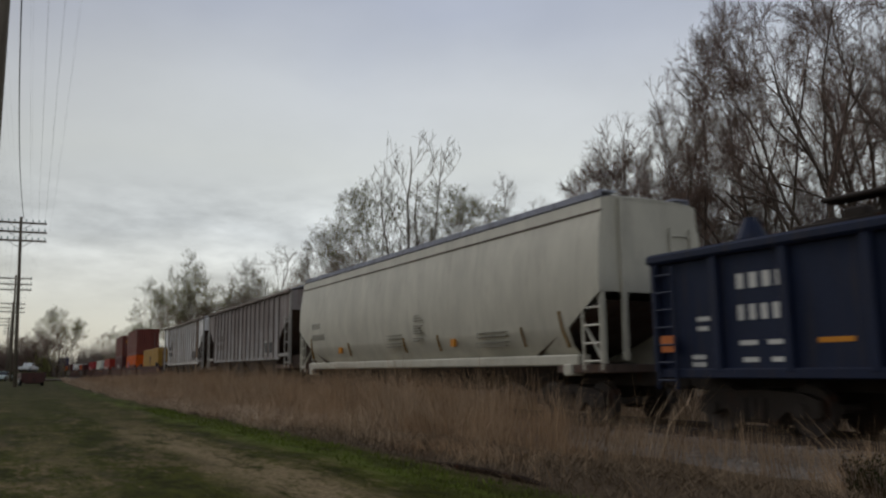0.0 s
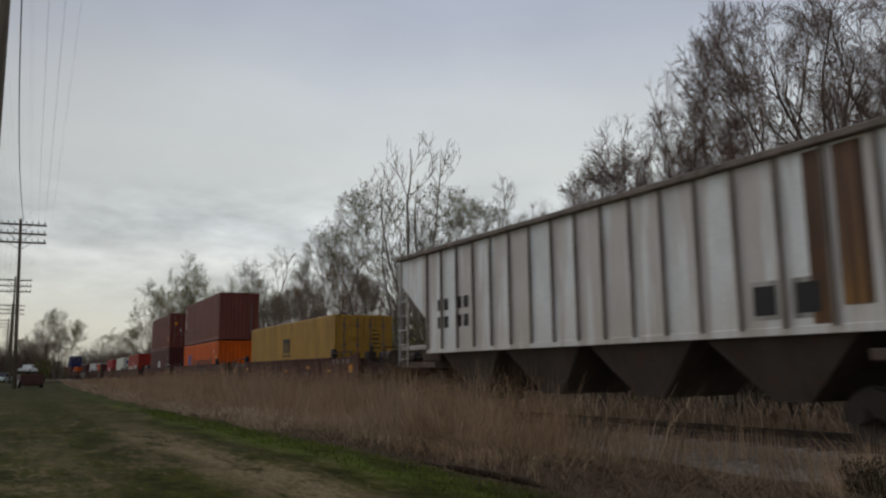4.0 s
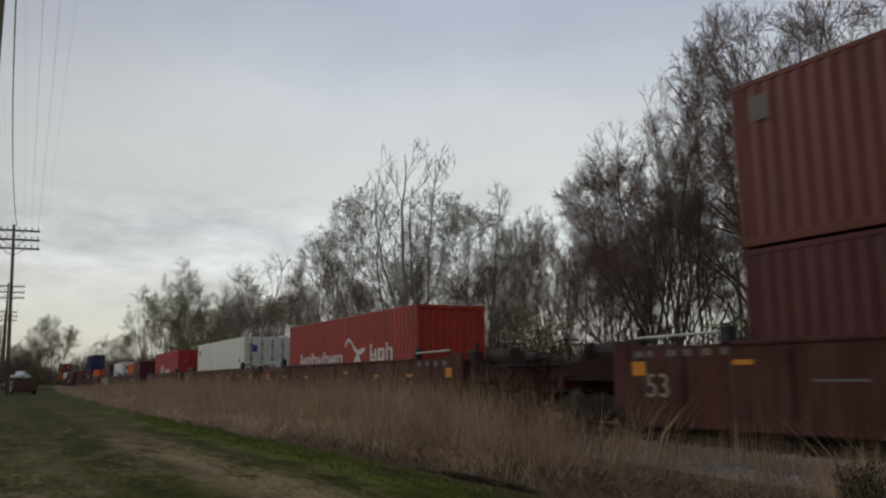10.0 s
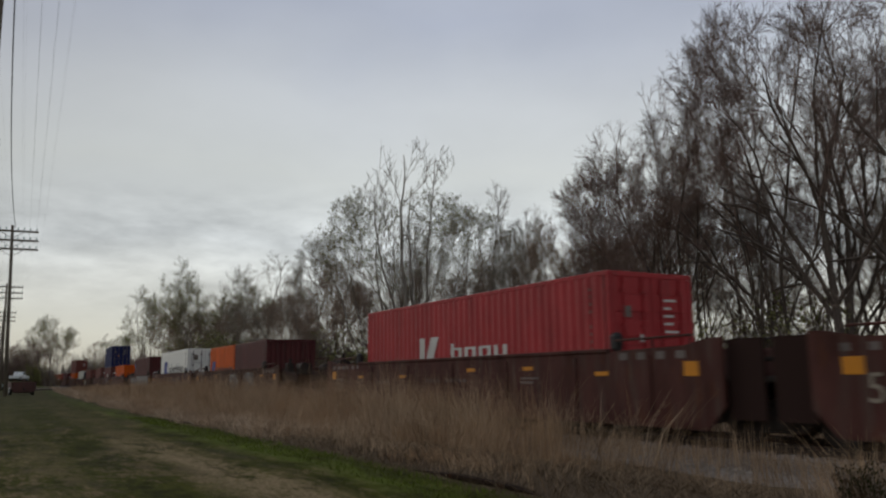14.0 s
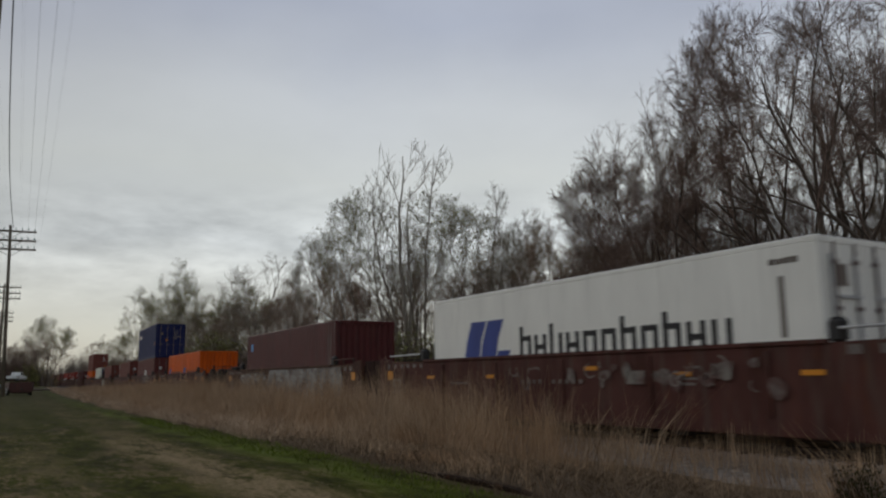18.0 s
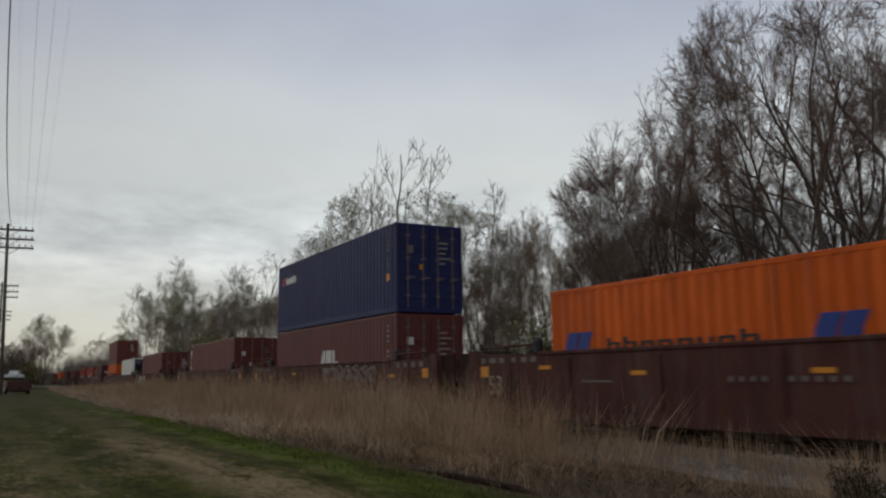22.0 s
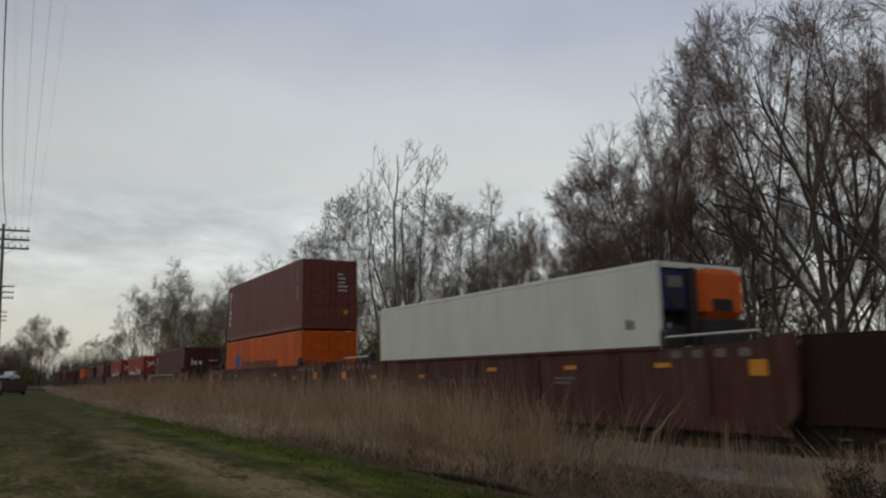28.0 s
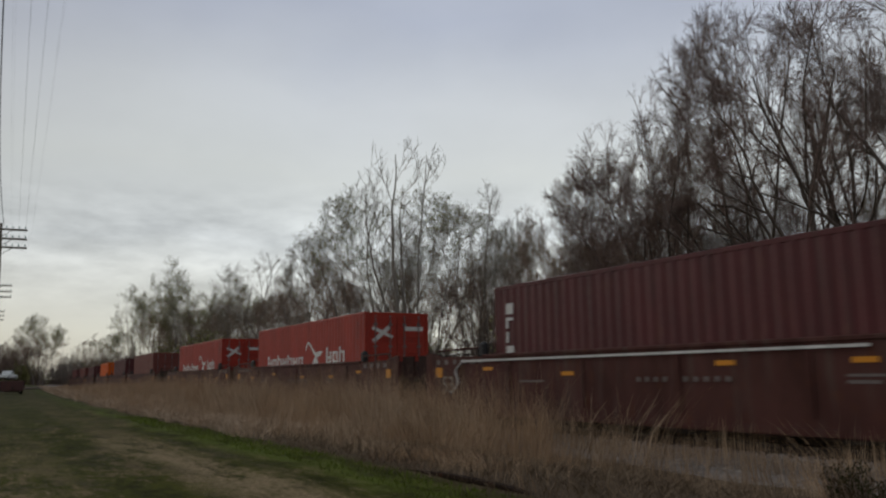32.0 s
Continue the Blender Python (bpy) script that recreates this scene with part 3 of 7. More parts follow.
def ladder(x0, x1, y, z0, z1, rungs, r=0.022):
    m = Mesher()
    for x in (x0, x1):
        m.box(x - 0.022, x + 0.022, y - 0.02, y + 0.02, z0, z1)
    for i in range(rungs):
        z = z0 + (z1 - z0) * (i + 0.5) / rungs
        m.tube([(x0, y, z), (x1, y, z)], r, 6)
    return m


def word_bars(x, z, widths, height, y=-1.2255, gap=0.35, seed=1):
    """Lettering that is not spelled out: a row of blocks of its size."""
    m = Mesher()
    rnd = random.Random(seed)
    for w in widths:
        top = height * rnd.choice((1.0, 1.0, 0.86))
        m.box(x, x + w, y, y + 0.006, z, z + top)
        x += w + gap * height * 0.5
    return m


# ---- shipping containers ----


def wave(lo, hi, pitch, depth):
    """Trapezoid corrugation: (along, inset) pairs from lo to hi."""
    n = max(2, round((hi - lo) / pitch))
    p = (hi - lo) / n
    out = []
    for i in range(n):
        a = lo + i * p
        out += [(a, 0.0), (a + 0.26 * p, 0.0), (a + 0.5 * p, depth), (a + 0.76 * p, depth)]
    out.append((hi, 0.0))
    return out


def corrugated_side(length, height, y, sign):
    m = Mesher()
    pts = wave(-length / 2 + 0.16, length / 2 - 0.16, 0.28, 0.020)
    for x, d in pts:
        yy = y - sign * d
        m.v += [(x, yy, 0.15), (x, yy, height - 0.09)]
    for i in range(len(pts) - 1):
        q = (2 * i, 2 * i + 2, 2 * i + 3, 2 * i + 1)
        m.f.append(q if sign < 0 else q[::-1])
    return m


def flat_side(length, height, y, sign):
    m = Mesher()
    m.box(-length / 2 + 0.12, length / 2 - 0.12, min(y, y - sign * 0.06), max(y, y - sign * 0.06), 0.16, height - 0.1, 0.006)
    return m


def end_wall(half_w, height, x, sign, corrugated=True):
    m = Mesher()
    pts = wave(-half_w + 0.12, half_w - 0.12, 0.25, 0.045 if corrugated else 0.008)
    for y, d in pts:
        xx = x - sign * (0.03 + d)
        m.v += [(xx, y, 0.15), (xx, y, height - 0.1)]
    for i in range(len(pts) - 1):
        q = (2 * i, 2 * i + 2, 2 * i + 3, 2 * i + 1)
        m.f.append(q if sign > 0 else q[::-1])
    return m


def door_leaf(height, y0, y1):
    return Mesher().box(-0.06, -0.01, y0 + 0.01, y1 - 0.01, 0.16, height - 0.12, 0.008)


def door_panel(height, y0, y1):
    return Mesher().box(-0.03, 0.003, y0 + 0.10, y1 - 0.10, 0.0, (height - 0.75) / 4 - 0.17, 0.015)


def lock_rod(height):
    m = Mesher().tube([(0.02, 0, 0.13), (0.02, 0, height - 0.1)], 0.021, 6)
    for z in (0.5, 1.05, 1.7, height - 0.45):
        m.box(-0.005, 0.045, -0.07, 0.07, z, z + 0.07)
    m.box(0.03, 0.055, 0.0, 0.24, 1.10, 1.14)
    return m


def container(label, colour, length=12.192, height=2.896, end="door", smooth_sides=False, group="containers on the train", trim=None, rods="rod_grey"):
    """A shipping container, its base at the origin, its leading end towards +x."""
    c = thing("shipping_container", label, "shipping container", group)
    w, half = 1.219, length / 2
    key = (colour, round(length, 2), round(height, 2))
    mat = colour
    trim = trim or colour
    make_side = flat_side if smooth_sides else corrugated_side
    for y, sign in ((-w, -1), (w, 1)):
        part("side_panel", kept(("side", sign, smooth_sides) + key, lambda: make_side(length, height, y, sign), "side_panel", mat), None, c)
    part("roof", kept(("roof",) + key, lambda: Mesher().box(-half + 0.05, half - 0.05, -w + 0.04, w - 0.04, height - 0.045, height - 0.015), "roof", mat), None, c)
    part("floor", kept(("floor",) + key, lambda: Mesher().box(-half + 0.05, half - 0.05, -w + 0.04, w - 0.04, 0.10, 0.17), "floor", "sooty"), None, c)
    part("end_panel", kept(("tail",) + key, lambda: end_wall(w, height, -half, -1, not smooth_sides), "end_panel", mat), None, c)
    for y in (-1, 1):
        y0, y1 = sorted((y * w, y * (w - 0.10)))
        part("top_rail", kept(("top", y) + key, lambda: Mesher().box(-half + 0.1, half - 0.1, y0, y1, height - 0.10, height, 0.012), "top_rail", trim), None, c)
        part("bottom_rail", kept(("bot", y) + key, lambda: Mesher().box(-half + 0.1, half - 0.1, y0, y1, 0.0, 0.16, 0.012), "bottom_rail", trim), None, c)
        for x in (-1, 1):
            x0, x1 = sorted((x * half, x * (half - 0.13)))
            p0, p1 = sorted((y * w, y * (w - 0.12)))
            part("corner_post", kept(("post", x, y) + key, lambda: Mesher().box(x0, x1, p0, p1, 0.11, height - 0.11, 0.012), "corner_post", trim), None, c)
            for z in (0.0, height - 0.118):
                part("corner_casting", kept(("cast", x, y, z) + key, lambda: Mesher().box(min(x0, x1 if x < 0 else x0 - 0.045), max(x1, x1 if x > 0 else x1 + 0.045),
                     p0 - 0.003 * (y < 0), p1 + 0.003 * (y > 0), z, z + 0.118, 0.015), "corner_casting", trim), None, c)
    for x in (-half, half):
        x0, x1 = (x, x + 0.1) if x < 0 else (x - 0.1, x)
        part("header", kept(("head", x) + key, lambda: Mesher().box(x0, x1, -w + 0.12, w - 0.12, height - 0.12, height - 0.002, 0.01), "header", trim), None, c)
        part("sill", kept(("sill", x) + key, lambda: Mesher().box(x0, x1, -w + 0.12, w - 0.12, 0.0, 0.15, 0.01), "sill", trim), None, c)
    if end == "panel":
        part("front_panel", kept(("nose",) + key, lambda: end_wall(w, height, half, 1, not smooth_sides), "front_panel", mat), None, c)
    elif end == "door":
        for y0, y1 in ((-w + 0.12, 0.0), (0.0, w - 0.12)):
            leaf = part("door", kept(("door", y0, smooth_sides) + key, lambda: door_leaf(height, y0, y1), "door", mat), None, c, at=pose(half, 0, 0))
            for i in range(0 if smooth_sides else 4):
                part("door_panel", kept(("dpanel", y0) + key, lambda: door_panel(height, y0, y1), "door_panel", mat), None, leaf, at=pose(0, 0, 0.42 + i * (height - 0.75) / 4))
            for y in (y0 + 0.27, y1 - 0.27):
                part("lock_rod", kept(("rod", rods) + key, lambda: lock_rod(height), "lock_rod", rods), None, leaf, at=pose(0, y, 0))
    return c


def mark(c, m, material, name="marking", label=""):
    return part(name, m, material, c, label)


def end_labels(c, length, height, colours, seed):
    """Stencils and placards on the leading doors."""
    rnd = random.Random(seed)
    x = length / 2 + 0.005
    m = Mesher()
    for i in range(5):
        z = height - 0.62 - i * 0.17
        m.box(x, x + 0.006, 0.34, 0.34 + rnd.uniform(0.2, 0.46), z, z + 0.05)
    mark(c, m, colours[0], "stencil")
    for k, (y, z, w, h) in enumerate(((-0.86, height - 0.98, 0.24, 0.24), (-0.40, height - 1.5, 0.16, 0.16), (0.62, 0.62, 0.24, 0.18))):
        if k < len(colours) - 1:
            mark(c, Mesher().box(x, x + 0.006, y, y + w, z, z + h), colours[k + 1], "placard")


def side_codes(c, length, height, material="stencil_dim", lead=True, tail=False, upright=True):
    """The upright row of small characters near a side's end."""
    m = Mesher()
    for flag, x in ((lead, length / 2 - 0.62), (tail, -length / 2 + 0.45)):
        if flag:
            for i in range(9):
                z = height - 0.40 - i * 0.16
                if i != 4:
                    m.box(x, x + 0.042, -1.226, -1.220, z, z + 0.075)
            if upright:
                m.box(x - 0.02, x + 0.05, -1.226, -1.220, 0.55, 0.95)
    mark(c, m, material, "stencil")


def tall_code(c, length, top, count=6, size=0.26):
    """A column of bold upright blocks near a side's trailing end."""
    m = Mesher()
    rnd = random.Random(count)
    x = -length / 2 + 0.48
    for i in range(count):
        z = top - i * size * 1.32
        m.box(x, x + size * 0.34, -1.2265, -1.2205, z - size, z)
        if i != 2:
            m.box(x + size * 0.34, x + size * 1.1, -1.2265, -1.2205, z - size * rnd.choice((0.28, 0.62, 1.0)), z - size * 0.0)
    mark(c, m, "stencil", "lettering", "white upright lettering")


# ---- well cars ----
WELL_TOP, WELL_END_TOP = 1.64, 1.88


def well_side_mesh(sign):
    m = Mesher()
    y0, y1 = sorted((sign * 1.47, sign * 1.41))
    pts = [(-9.15, 0.62), (-8.75, 0.20), (8.75, 0.20), (9.15, 0.62), (9.15, WELL_END_TOP - 0.08), (8.9, WELL_END_TOP - 0.08), (8.3, WELL_TOP + 0.05),
           (6.3, WELL_TOP), (-6.3, WELL_TOP), (-8.3, WELL_TOP + 0.05), (-8.9, WELL_END_TOP - 0.08), (-9.15, WELL_END_TOP - 0.08)]
    m.prism(pts, y0, y1)
    return m


def well_ribs_mesh(sign):
    m = Mesher()
    y0, y1 = sorted((sign * 1.47, sign * 1.50))
    for x in (-7.4, -5.2, -2.6, 0.0, 2.6, 5.2, 7.4):
        m.box(x - 0.05, x + 0.05, y0, y1, 0.5, WELL_TOP - 0.1)
    m.box(-8.3, 8.3, y0, y1, 0.22, 0.34)
    return m


def text_mesh(words, size, material):
    curve = bpy.data.curves.new("digits", "FONT")
    curve.body, curve.size, curve.extrude, curve.align_x = words, size, 0.004, "CENTER"
    ob = bpy.data.objects.new("digits", curve)
    scene.collection.objects.link(ob)
    bpy.context.view_layer.update()
    me = bpy.data.meshes.new_from_object(ob.evaluated_get(bpy.context.evaluated_depsgraph_get()))
    bpy.data.objects.remove(ob)
    me.materials.clear()
    me.materials.append(MAT[material])
    return me


DIGITS = text_mesh("53", 0.62, "stencil_mid")


def well_unit(place, colour="car_brown", seed=0, label="brown steel well car unit loaded with containers", edge="galvanised"):
    """One unit of a three-unit well car. place: 'front', 'middle' or 'rear' of its set."""
    rnd = random.Random(seed)
    c = thing("well_car_unit", label, "railway car", "well cars of the train")
    for sign in (-1, 1):
        part("side_sill", kept(("wside", sign, colour), lambda: well_side_mesh(sign), "side_sill", colour), None, c)
        part("side_ribs", kept(("wrib", sign, colour), lambda: well_ribs_mesh(sign), "side_ribs", colour), None, c)
        y0, y1 = sorted((sign * 1.40, sign * 1.50))
        part("top_chord", kept(("wtop", sign, colour), lambda: Mesher().box(-6.3, 6.3, y0, y1, WELL_TOP - 0.02, WELL_TOP + 0.06, 0.015), "top_chord", colour), None, c)
        for x in (-1, 1):
            x0, x1 = sorted((x * 6.5, x * 8.5))
            part("walkway_rail", kept(("wedge", sign, x, edge), lambda: Mesher().tube([(x0, sign * 1.45, WELL_END_TOP - 0.03), (x1, sign * 1.45, WELL_END_TOP - 0.01)], 0.024, 8), "walkway_rail", edge if sign < 0 else "sooty"), None, c)
            for px in (x0 + 0.06, 0.5 * (x0 + x1), x1 - 0.06):
                part("rail_post", kept(("wpost", sign), lambda: Mesher().tube([(0, sign * 1.44, WELL_TOP - 0.05), (0, sign * 1.45, WELL_END_TOP - 0.03)], 0.02, 6), "rail_post", "sooty"), None, c, at=pose(px, 0, 0))
    for i in range(5):
        x = -6.4 + 3.2 * i
        part("cross_bearer", kept("bearer", lambda: Mesher().box(-0.2, 0.2, -1.41, 1.41, 0.12, 0.25, 0.02), "cross_bearer", "sooty"), None, c, at=pose(x, 0, 0))
    for x in (-1, 1):
        part("bulkhead", kept(("bulk", colour), lambda: Mesher().box(-0.05, 0.05, -1.40, 1.40, 0.42, WELL_TOP, 0.01), "bulkhead", colour), None, c, at=pose(x * 8.35, 0, 0))
        part("end_deck", kept(("deck",), lambda: Mesher().box(-0.75, 0.75, -1.30, 1.30, 1.02, 1.12, 0.02), "end_deck", "sooty"), None, c, at=pose(x * 9.2, 0, 0))
        part("end_lock", kept("ilock", lambda: Mesher().box(-0.15, 0.15, -0.10, 0.10, 0.0, 0.40, 0.07), "end_lock", "black_mark"), None, c, at=pose(x * 6.42, -1.36, WELL_TOP - 0.02))
        part("reflector_plate", kept("plate", lambda: Mesher().box(-0.17, 0.17, -0.006, 0.0, 0.0, 0.26), "reflector_plate", "reflector"), None, c,
             "yellow reflective square plate", at=pose(x * 8.45, -1.472, 1.14))
    for x in (-1, 1):
        outer = (place == "front" and x > 0) or (place == "rear" and x < 0)
        reach = 11.35 if outer else 9.86
        a, b = sorted((x * 9.15, x * reach))
        for y in (-1, 1):
            y0, y1 = sorted((y * 1.34, y * 1.28))
            low = 1.04 if outer else 0.72
            # end sheets coloured near black: soot plus painted joint shade
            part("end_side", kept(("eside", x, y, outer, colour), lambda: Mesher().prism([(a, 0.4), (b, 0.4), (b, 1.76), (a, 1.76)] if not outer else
                 [(a, low), (b, low), (b, 1.30 if x > 0 else 1.60), (a, 1.60 if x > 0 else 1.30)], y0, y1), "end_side", "shaded_grime"), None, c)
        part("end_cover", kept(("ecover", x, outer), lambda: Mesher().box(a, b, -1.28, 1.28, 1.38, 1.44, 0.01), "end_cover", "sooty"), None, c)
    # loose end beams where the set is coupled to the next
    for where, x in (("front", 1), ("rear", -1)):
        if place == where:
            part("end_sill", Mesher().box(-0.95, 0.95, -0.45, 0.45, 0.72, 1.06, 0.03).box(0.75 if x > 0 else -0.95, 0.95 if x > 0 else -0.75, -1.35, 1.35, 0.85, 1.2, 0.03),
                 colour, c, at=pose(x * 10.15, 0, 0))
            for y in (-1, 1):
                rail = Mesher().tube([(x * 11.0, y * 1.3, 1.1), (x * 11.0, y * 1.3, 1.93), (x * 11.0, y * 1.27, 1.95), (x * 11.0, y * 0.73, 1.95), (x * 11.0, y * 0.7, 1.93), (x * 11.0, y * 0.7, 1.1)], 0.022, 6)
                part("handrail", rail, colour, c)
            add_coupler(c, x * 12.05, x)
            part("air_reservoir", Mesher().tube([(-0.62, 0, 0), (-0.56, 0, 0), (0.56, 0, 0), (0.62, 0, 0)], (0.1, 0.21, 0.21, 0.1), 14), "sooty", c, at=pose(x * 9.95, -0.62, 1.65))
            part("brake_valve", Mesher().box(-0.2, 0.2, -0.16, 0.16, 0, 0.42, 0.04).tube([(0.1, 0, 0.4), (0.1, 0, 0.62)], 0.06, 8), "sooty", c, at=pose(x * 9.0, -0.95, 1.44))
            part("brake_cylinder", Mesher().tube([(0, 0, 0), (0.5, 0, 0), (0.55, 0, 0), (0.95, 0, 0)], (0.17, 0.17, 0.05, 0.04), 12), "sooty", c, at=pose(x * 9.6, 0.35, 1.62))
            for k in range(4):
                part("ladder_rung", kept("rung", lambda: Mesher().tube([(-0.24, 0, 0), (0.24, 0, 0)], 0.018, 6), "ladder_rung", "sooty"), None, c, at=pose(x * 10.95, -1.37, 0.5 + 0.33 * k))
            part("brake_wheel", Mesher().tube([(0, 0, 0), (0.05, 0, 0)], 0.27, 14), "sooty", c, at=pose(x * 10.6, -0.75, 1.6))
    if place == "front":
        add_truck(c, 10.2)
    add_truck(c, -9.98 if place != "rear" else -10.2)
    if place != "rear":
        part("joint", Mesher().box(-1.0, 0.9, -0.5, 0.5, 0.75, 1.08, 0.04), "sooty", c, at=pose(-9.9, 0, 0))
    # stencils and reflectors
    bars = Mesher()
    for k in range(6):
        x = -8.6 + k * 0.42 + rnd.uniform(-0.05, 0.05)
        bars.box(x, x + rnd.uniform(0.14, 0.26), -1.476, -1.470, 1.48, 1.60)
    for k in range(4):
        x = 6.6 + k * 0.5
        bars.box(x, x + 0.22, -1.476, -1.470, 1.46, 1.60)
    part("stencil", bars, "stencil_worn", c)
    number = Mesher()
    x = rnd.uniform(-2.2, -0.5)
    for w in (0.15, 0.15, 0.15, 0.15, -0.2, 0.16, 0.16, 0.16, 0.16, 0.16):
        if w > 0:
            number.box(x, x + w * 0.55, -1.508, -1.502, 1.03, 1.12)
        x += abs(w) + 0.07
    number.box(-4.8, -3.9, -1.476, -1.470, 1.02, 1.06).box(3.2, 3.7, -1.476, -1.470, 1.0, 1.05).box(3.2, 3.9, -1.476, -1.470, 1.10, 1.14)
    part("car_number", number, "stencil_worn", c, "worn white car number")
    strip = kept("strip", lambda: Mesher().box(-0.20, 0.20, -0.006, 0.0, 0.0, 0.085), "reflector_strip", "reflector")
    for x in (-6.0, -3.0, 0.9, 3.6, 6.2):
        part("reflector_strip", strip, None, c, at=pose(x + rnd.uniform(-0.2, 0.2), -1.476, rnd.choice((1.16, 1.30))))
    part("size_number", DIGITS, None, c, "large worn white number 53", at=Matrix.Translation((-7.98, -1.478, 0.74)) @ pose(0, 0, 0, 90, 0, 0))
    return c


def graffiti(c, seed, x0, x1, body="graffiti_pale", line="graffiti_dark", letters=4, mid=1.04, tall=0.38, high=1.5, low=0.6, spread_z=0.22):
    """Spray paint: a pale rough field with thick dark strokes on it."""
    rnd = random.Random(seed)
    y = -1.5045
    field = Mesher()
    n = int((x1 - x0) / 0.11) + 1
    tops = [high + 0.5 * spread_z * noise.noise(Vector((i * 0.35, seed, 0))) + rnd.uniform(-0.03, 0.03) for i in range(n + 1)]
    lows = [low + spread_z * noise.noise(Vector((i * 0.25, seed, 5))) + rnd.uniform(-0.04, 0.04) for i in range(n + 1)]
    for i in range(n + 1):
        fade = min(1.0, min(i, n - i) / 4.0) ** 0.5
        mid_z = 0.5 * (tops[i] + lows[i])
        tops[i], lows[i] = min(WELL_TOP - 0.04, mid_z + (tops[i] - mid_z) * fade), mid_z + (lows[i] - mid_z) * fade
    for i in range(n + 1):
        x = x0 + (x1 - x0) * i / n
        field.v += [(x, y, lows[i]), (x, y, tops[i])]
    field.f = [(2 * i, 2 * i + 2, 2 * i + 3, 2 * i + 1) for i in range(n)]
    part("spray_field", field, body, c, "pale spray-painted patch")
    strokes = Mesher()
    w = (x1 - x0) / letters
    for k in range(letters):
        cx, cz = x0 + w * (k + 0.5), mid + rnd.uniform(-0.05, 0.05)
        a0, p, q = rnd.uniform(0, 6.28), rnd.uniform(0.5, 1.0), rnd.uniform(0.10, 0.26)
        ring = []
        for i in range(rnd.choice((11, 13, 15))):
            a = a0 + 0.45 * i
            r = 1.0 + q * math.sin(3 * a + k) + rnd.uniform(-0.08, 0.08)
            ring.append((cx + math.copysign(abs(math.cos(a)) ** p, math.cos(a)) * w * 0.40 * r, cz + math.copysign(abs(math.sin(a)) ** p, math.sin(a)) * tall * r))
        loops = [ring, [(cx + rnd.uniform(-0.45, 0.45) * w, cz + rnd.uniform(0.3, 1.0) * tall) for _ in range(2)] + [(cx + rnd.uniform(-0.3, 0.3) * w, cz), (cx + rnd.uniform(-0.5, 0.5) * w, cz - tall)]]
        for pts in loops:
            for (xa, za), (xb, zb) in zip(pts[:-1], pts[1:]):
                l = math.hypot(xb - xa, zb - za) or 1
                nx, nz = -(zb - za) / l * 0.035, (xb - xa) / l * 0.035
                strokes.add([(xa - nx, y - 0.004, za - nz), (xb - nx, y - 0.004, zb - nz), (xb + nx, y - 0.004, zb + nz), (xa + nx, y - 0.004, za + nz)], [(0, 1, 2, 3)])
    part("spray_outline", strokes, line, c)


def scrawl(c, seed, x0, x1):
    """Worn spray lines and small smears, half scrubbed off."""
    rnd = random.Random(seed)
    for k in range(24):
        lines = Mesher()
        x, z, r, a = rnd.uniform(x0, x1), rnd.uniform(0.95, 1.45), rnd.uniform(0.07, 0.20), rnd.uniform(0, 6.28)
        w = rnd.uniform(0.008, 0.018)
        turn = rnd.choice((-0.55, 0.55))
        pts = [(x + r * math.cos(a + turn * i), min(1.57, max(0.6, z + 0.8 * r * math.sin(a + turn * i)))) for i in range(rnd.randint(4, 8))]
        for i, (px, pz) in enumerate(pts):
            (xa, za), (xb, zb) = pts[max(0, i - 1)], pts[min(len(pts) - 1, i + 1)]
            l = math.hypot(xb - xa, zb - za) or 1
            nx, nz = -(zb - za) / l * w, (xb - xa) / l * w
            lines.v += [(px - nx, -1.5095, pz - nz), (px + nx, -1.5095, pz + nz)]
        lines.f = [(2 * i, 2 * i + 2, 2 * i + 3, 2 * i + 1) for i in range(len(pts) - 1)]
        part("spray_line", lines, "graffiti_faint", c)
    for k in range(15):
        smears = Mesher()
        x, z, r = rnd.uniform(0.5 * (x0 + x1) - 1.5, x1), rnd.uniform(0.85, 1.38), rnd.uniform(0.06, 0.22)
        q = rnd.uniform(0.5, 1.4)
        smears.add([(x + r * q * math.cos(0.7 * i) * rnd.uniform(0.6, 1.2), -1.5045, z + r * math.sin(0.7 * i) * rnd.uniform(0.6, 1.2)) for i in range(9)], [tuple(range(9))])
        part("spray_smear", smears, "graffiti_wash", c)
    smears = Mesher().add([(2.0, -1.5045, 1.02), (2.5, -1.5045, 1.02), (2.5, -1.5045, 1.28), (2.0, -1.5045, 1.28)], [(0, 1, 2, 3)])
    part("spray_smear", smears, "graffiti_wash", c, "pale painted-over rectangle")


# ---- hopper cars and the gondola ----


def loft(rings, close_ends=True):
    """Joins rings of equal point count into a skin."""
    m = Mesher()
    n = len(rings[0])
    for r in rings:
        m.v += r
    for i in range(len(rings) - 1):
        for j in range(n - 1):
            m.f.append((i * n + j, (i + 1) * n + j, (i + 1) * n + j + 1, i * n + j + 1))
    if close_ends:
        m.f.append(tuple(range(n)))
        m.f.append(tuple(range((len(rings) - 1) * n + n - 1, (len(rings) - 1) * n - 1, -1)))
    return m


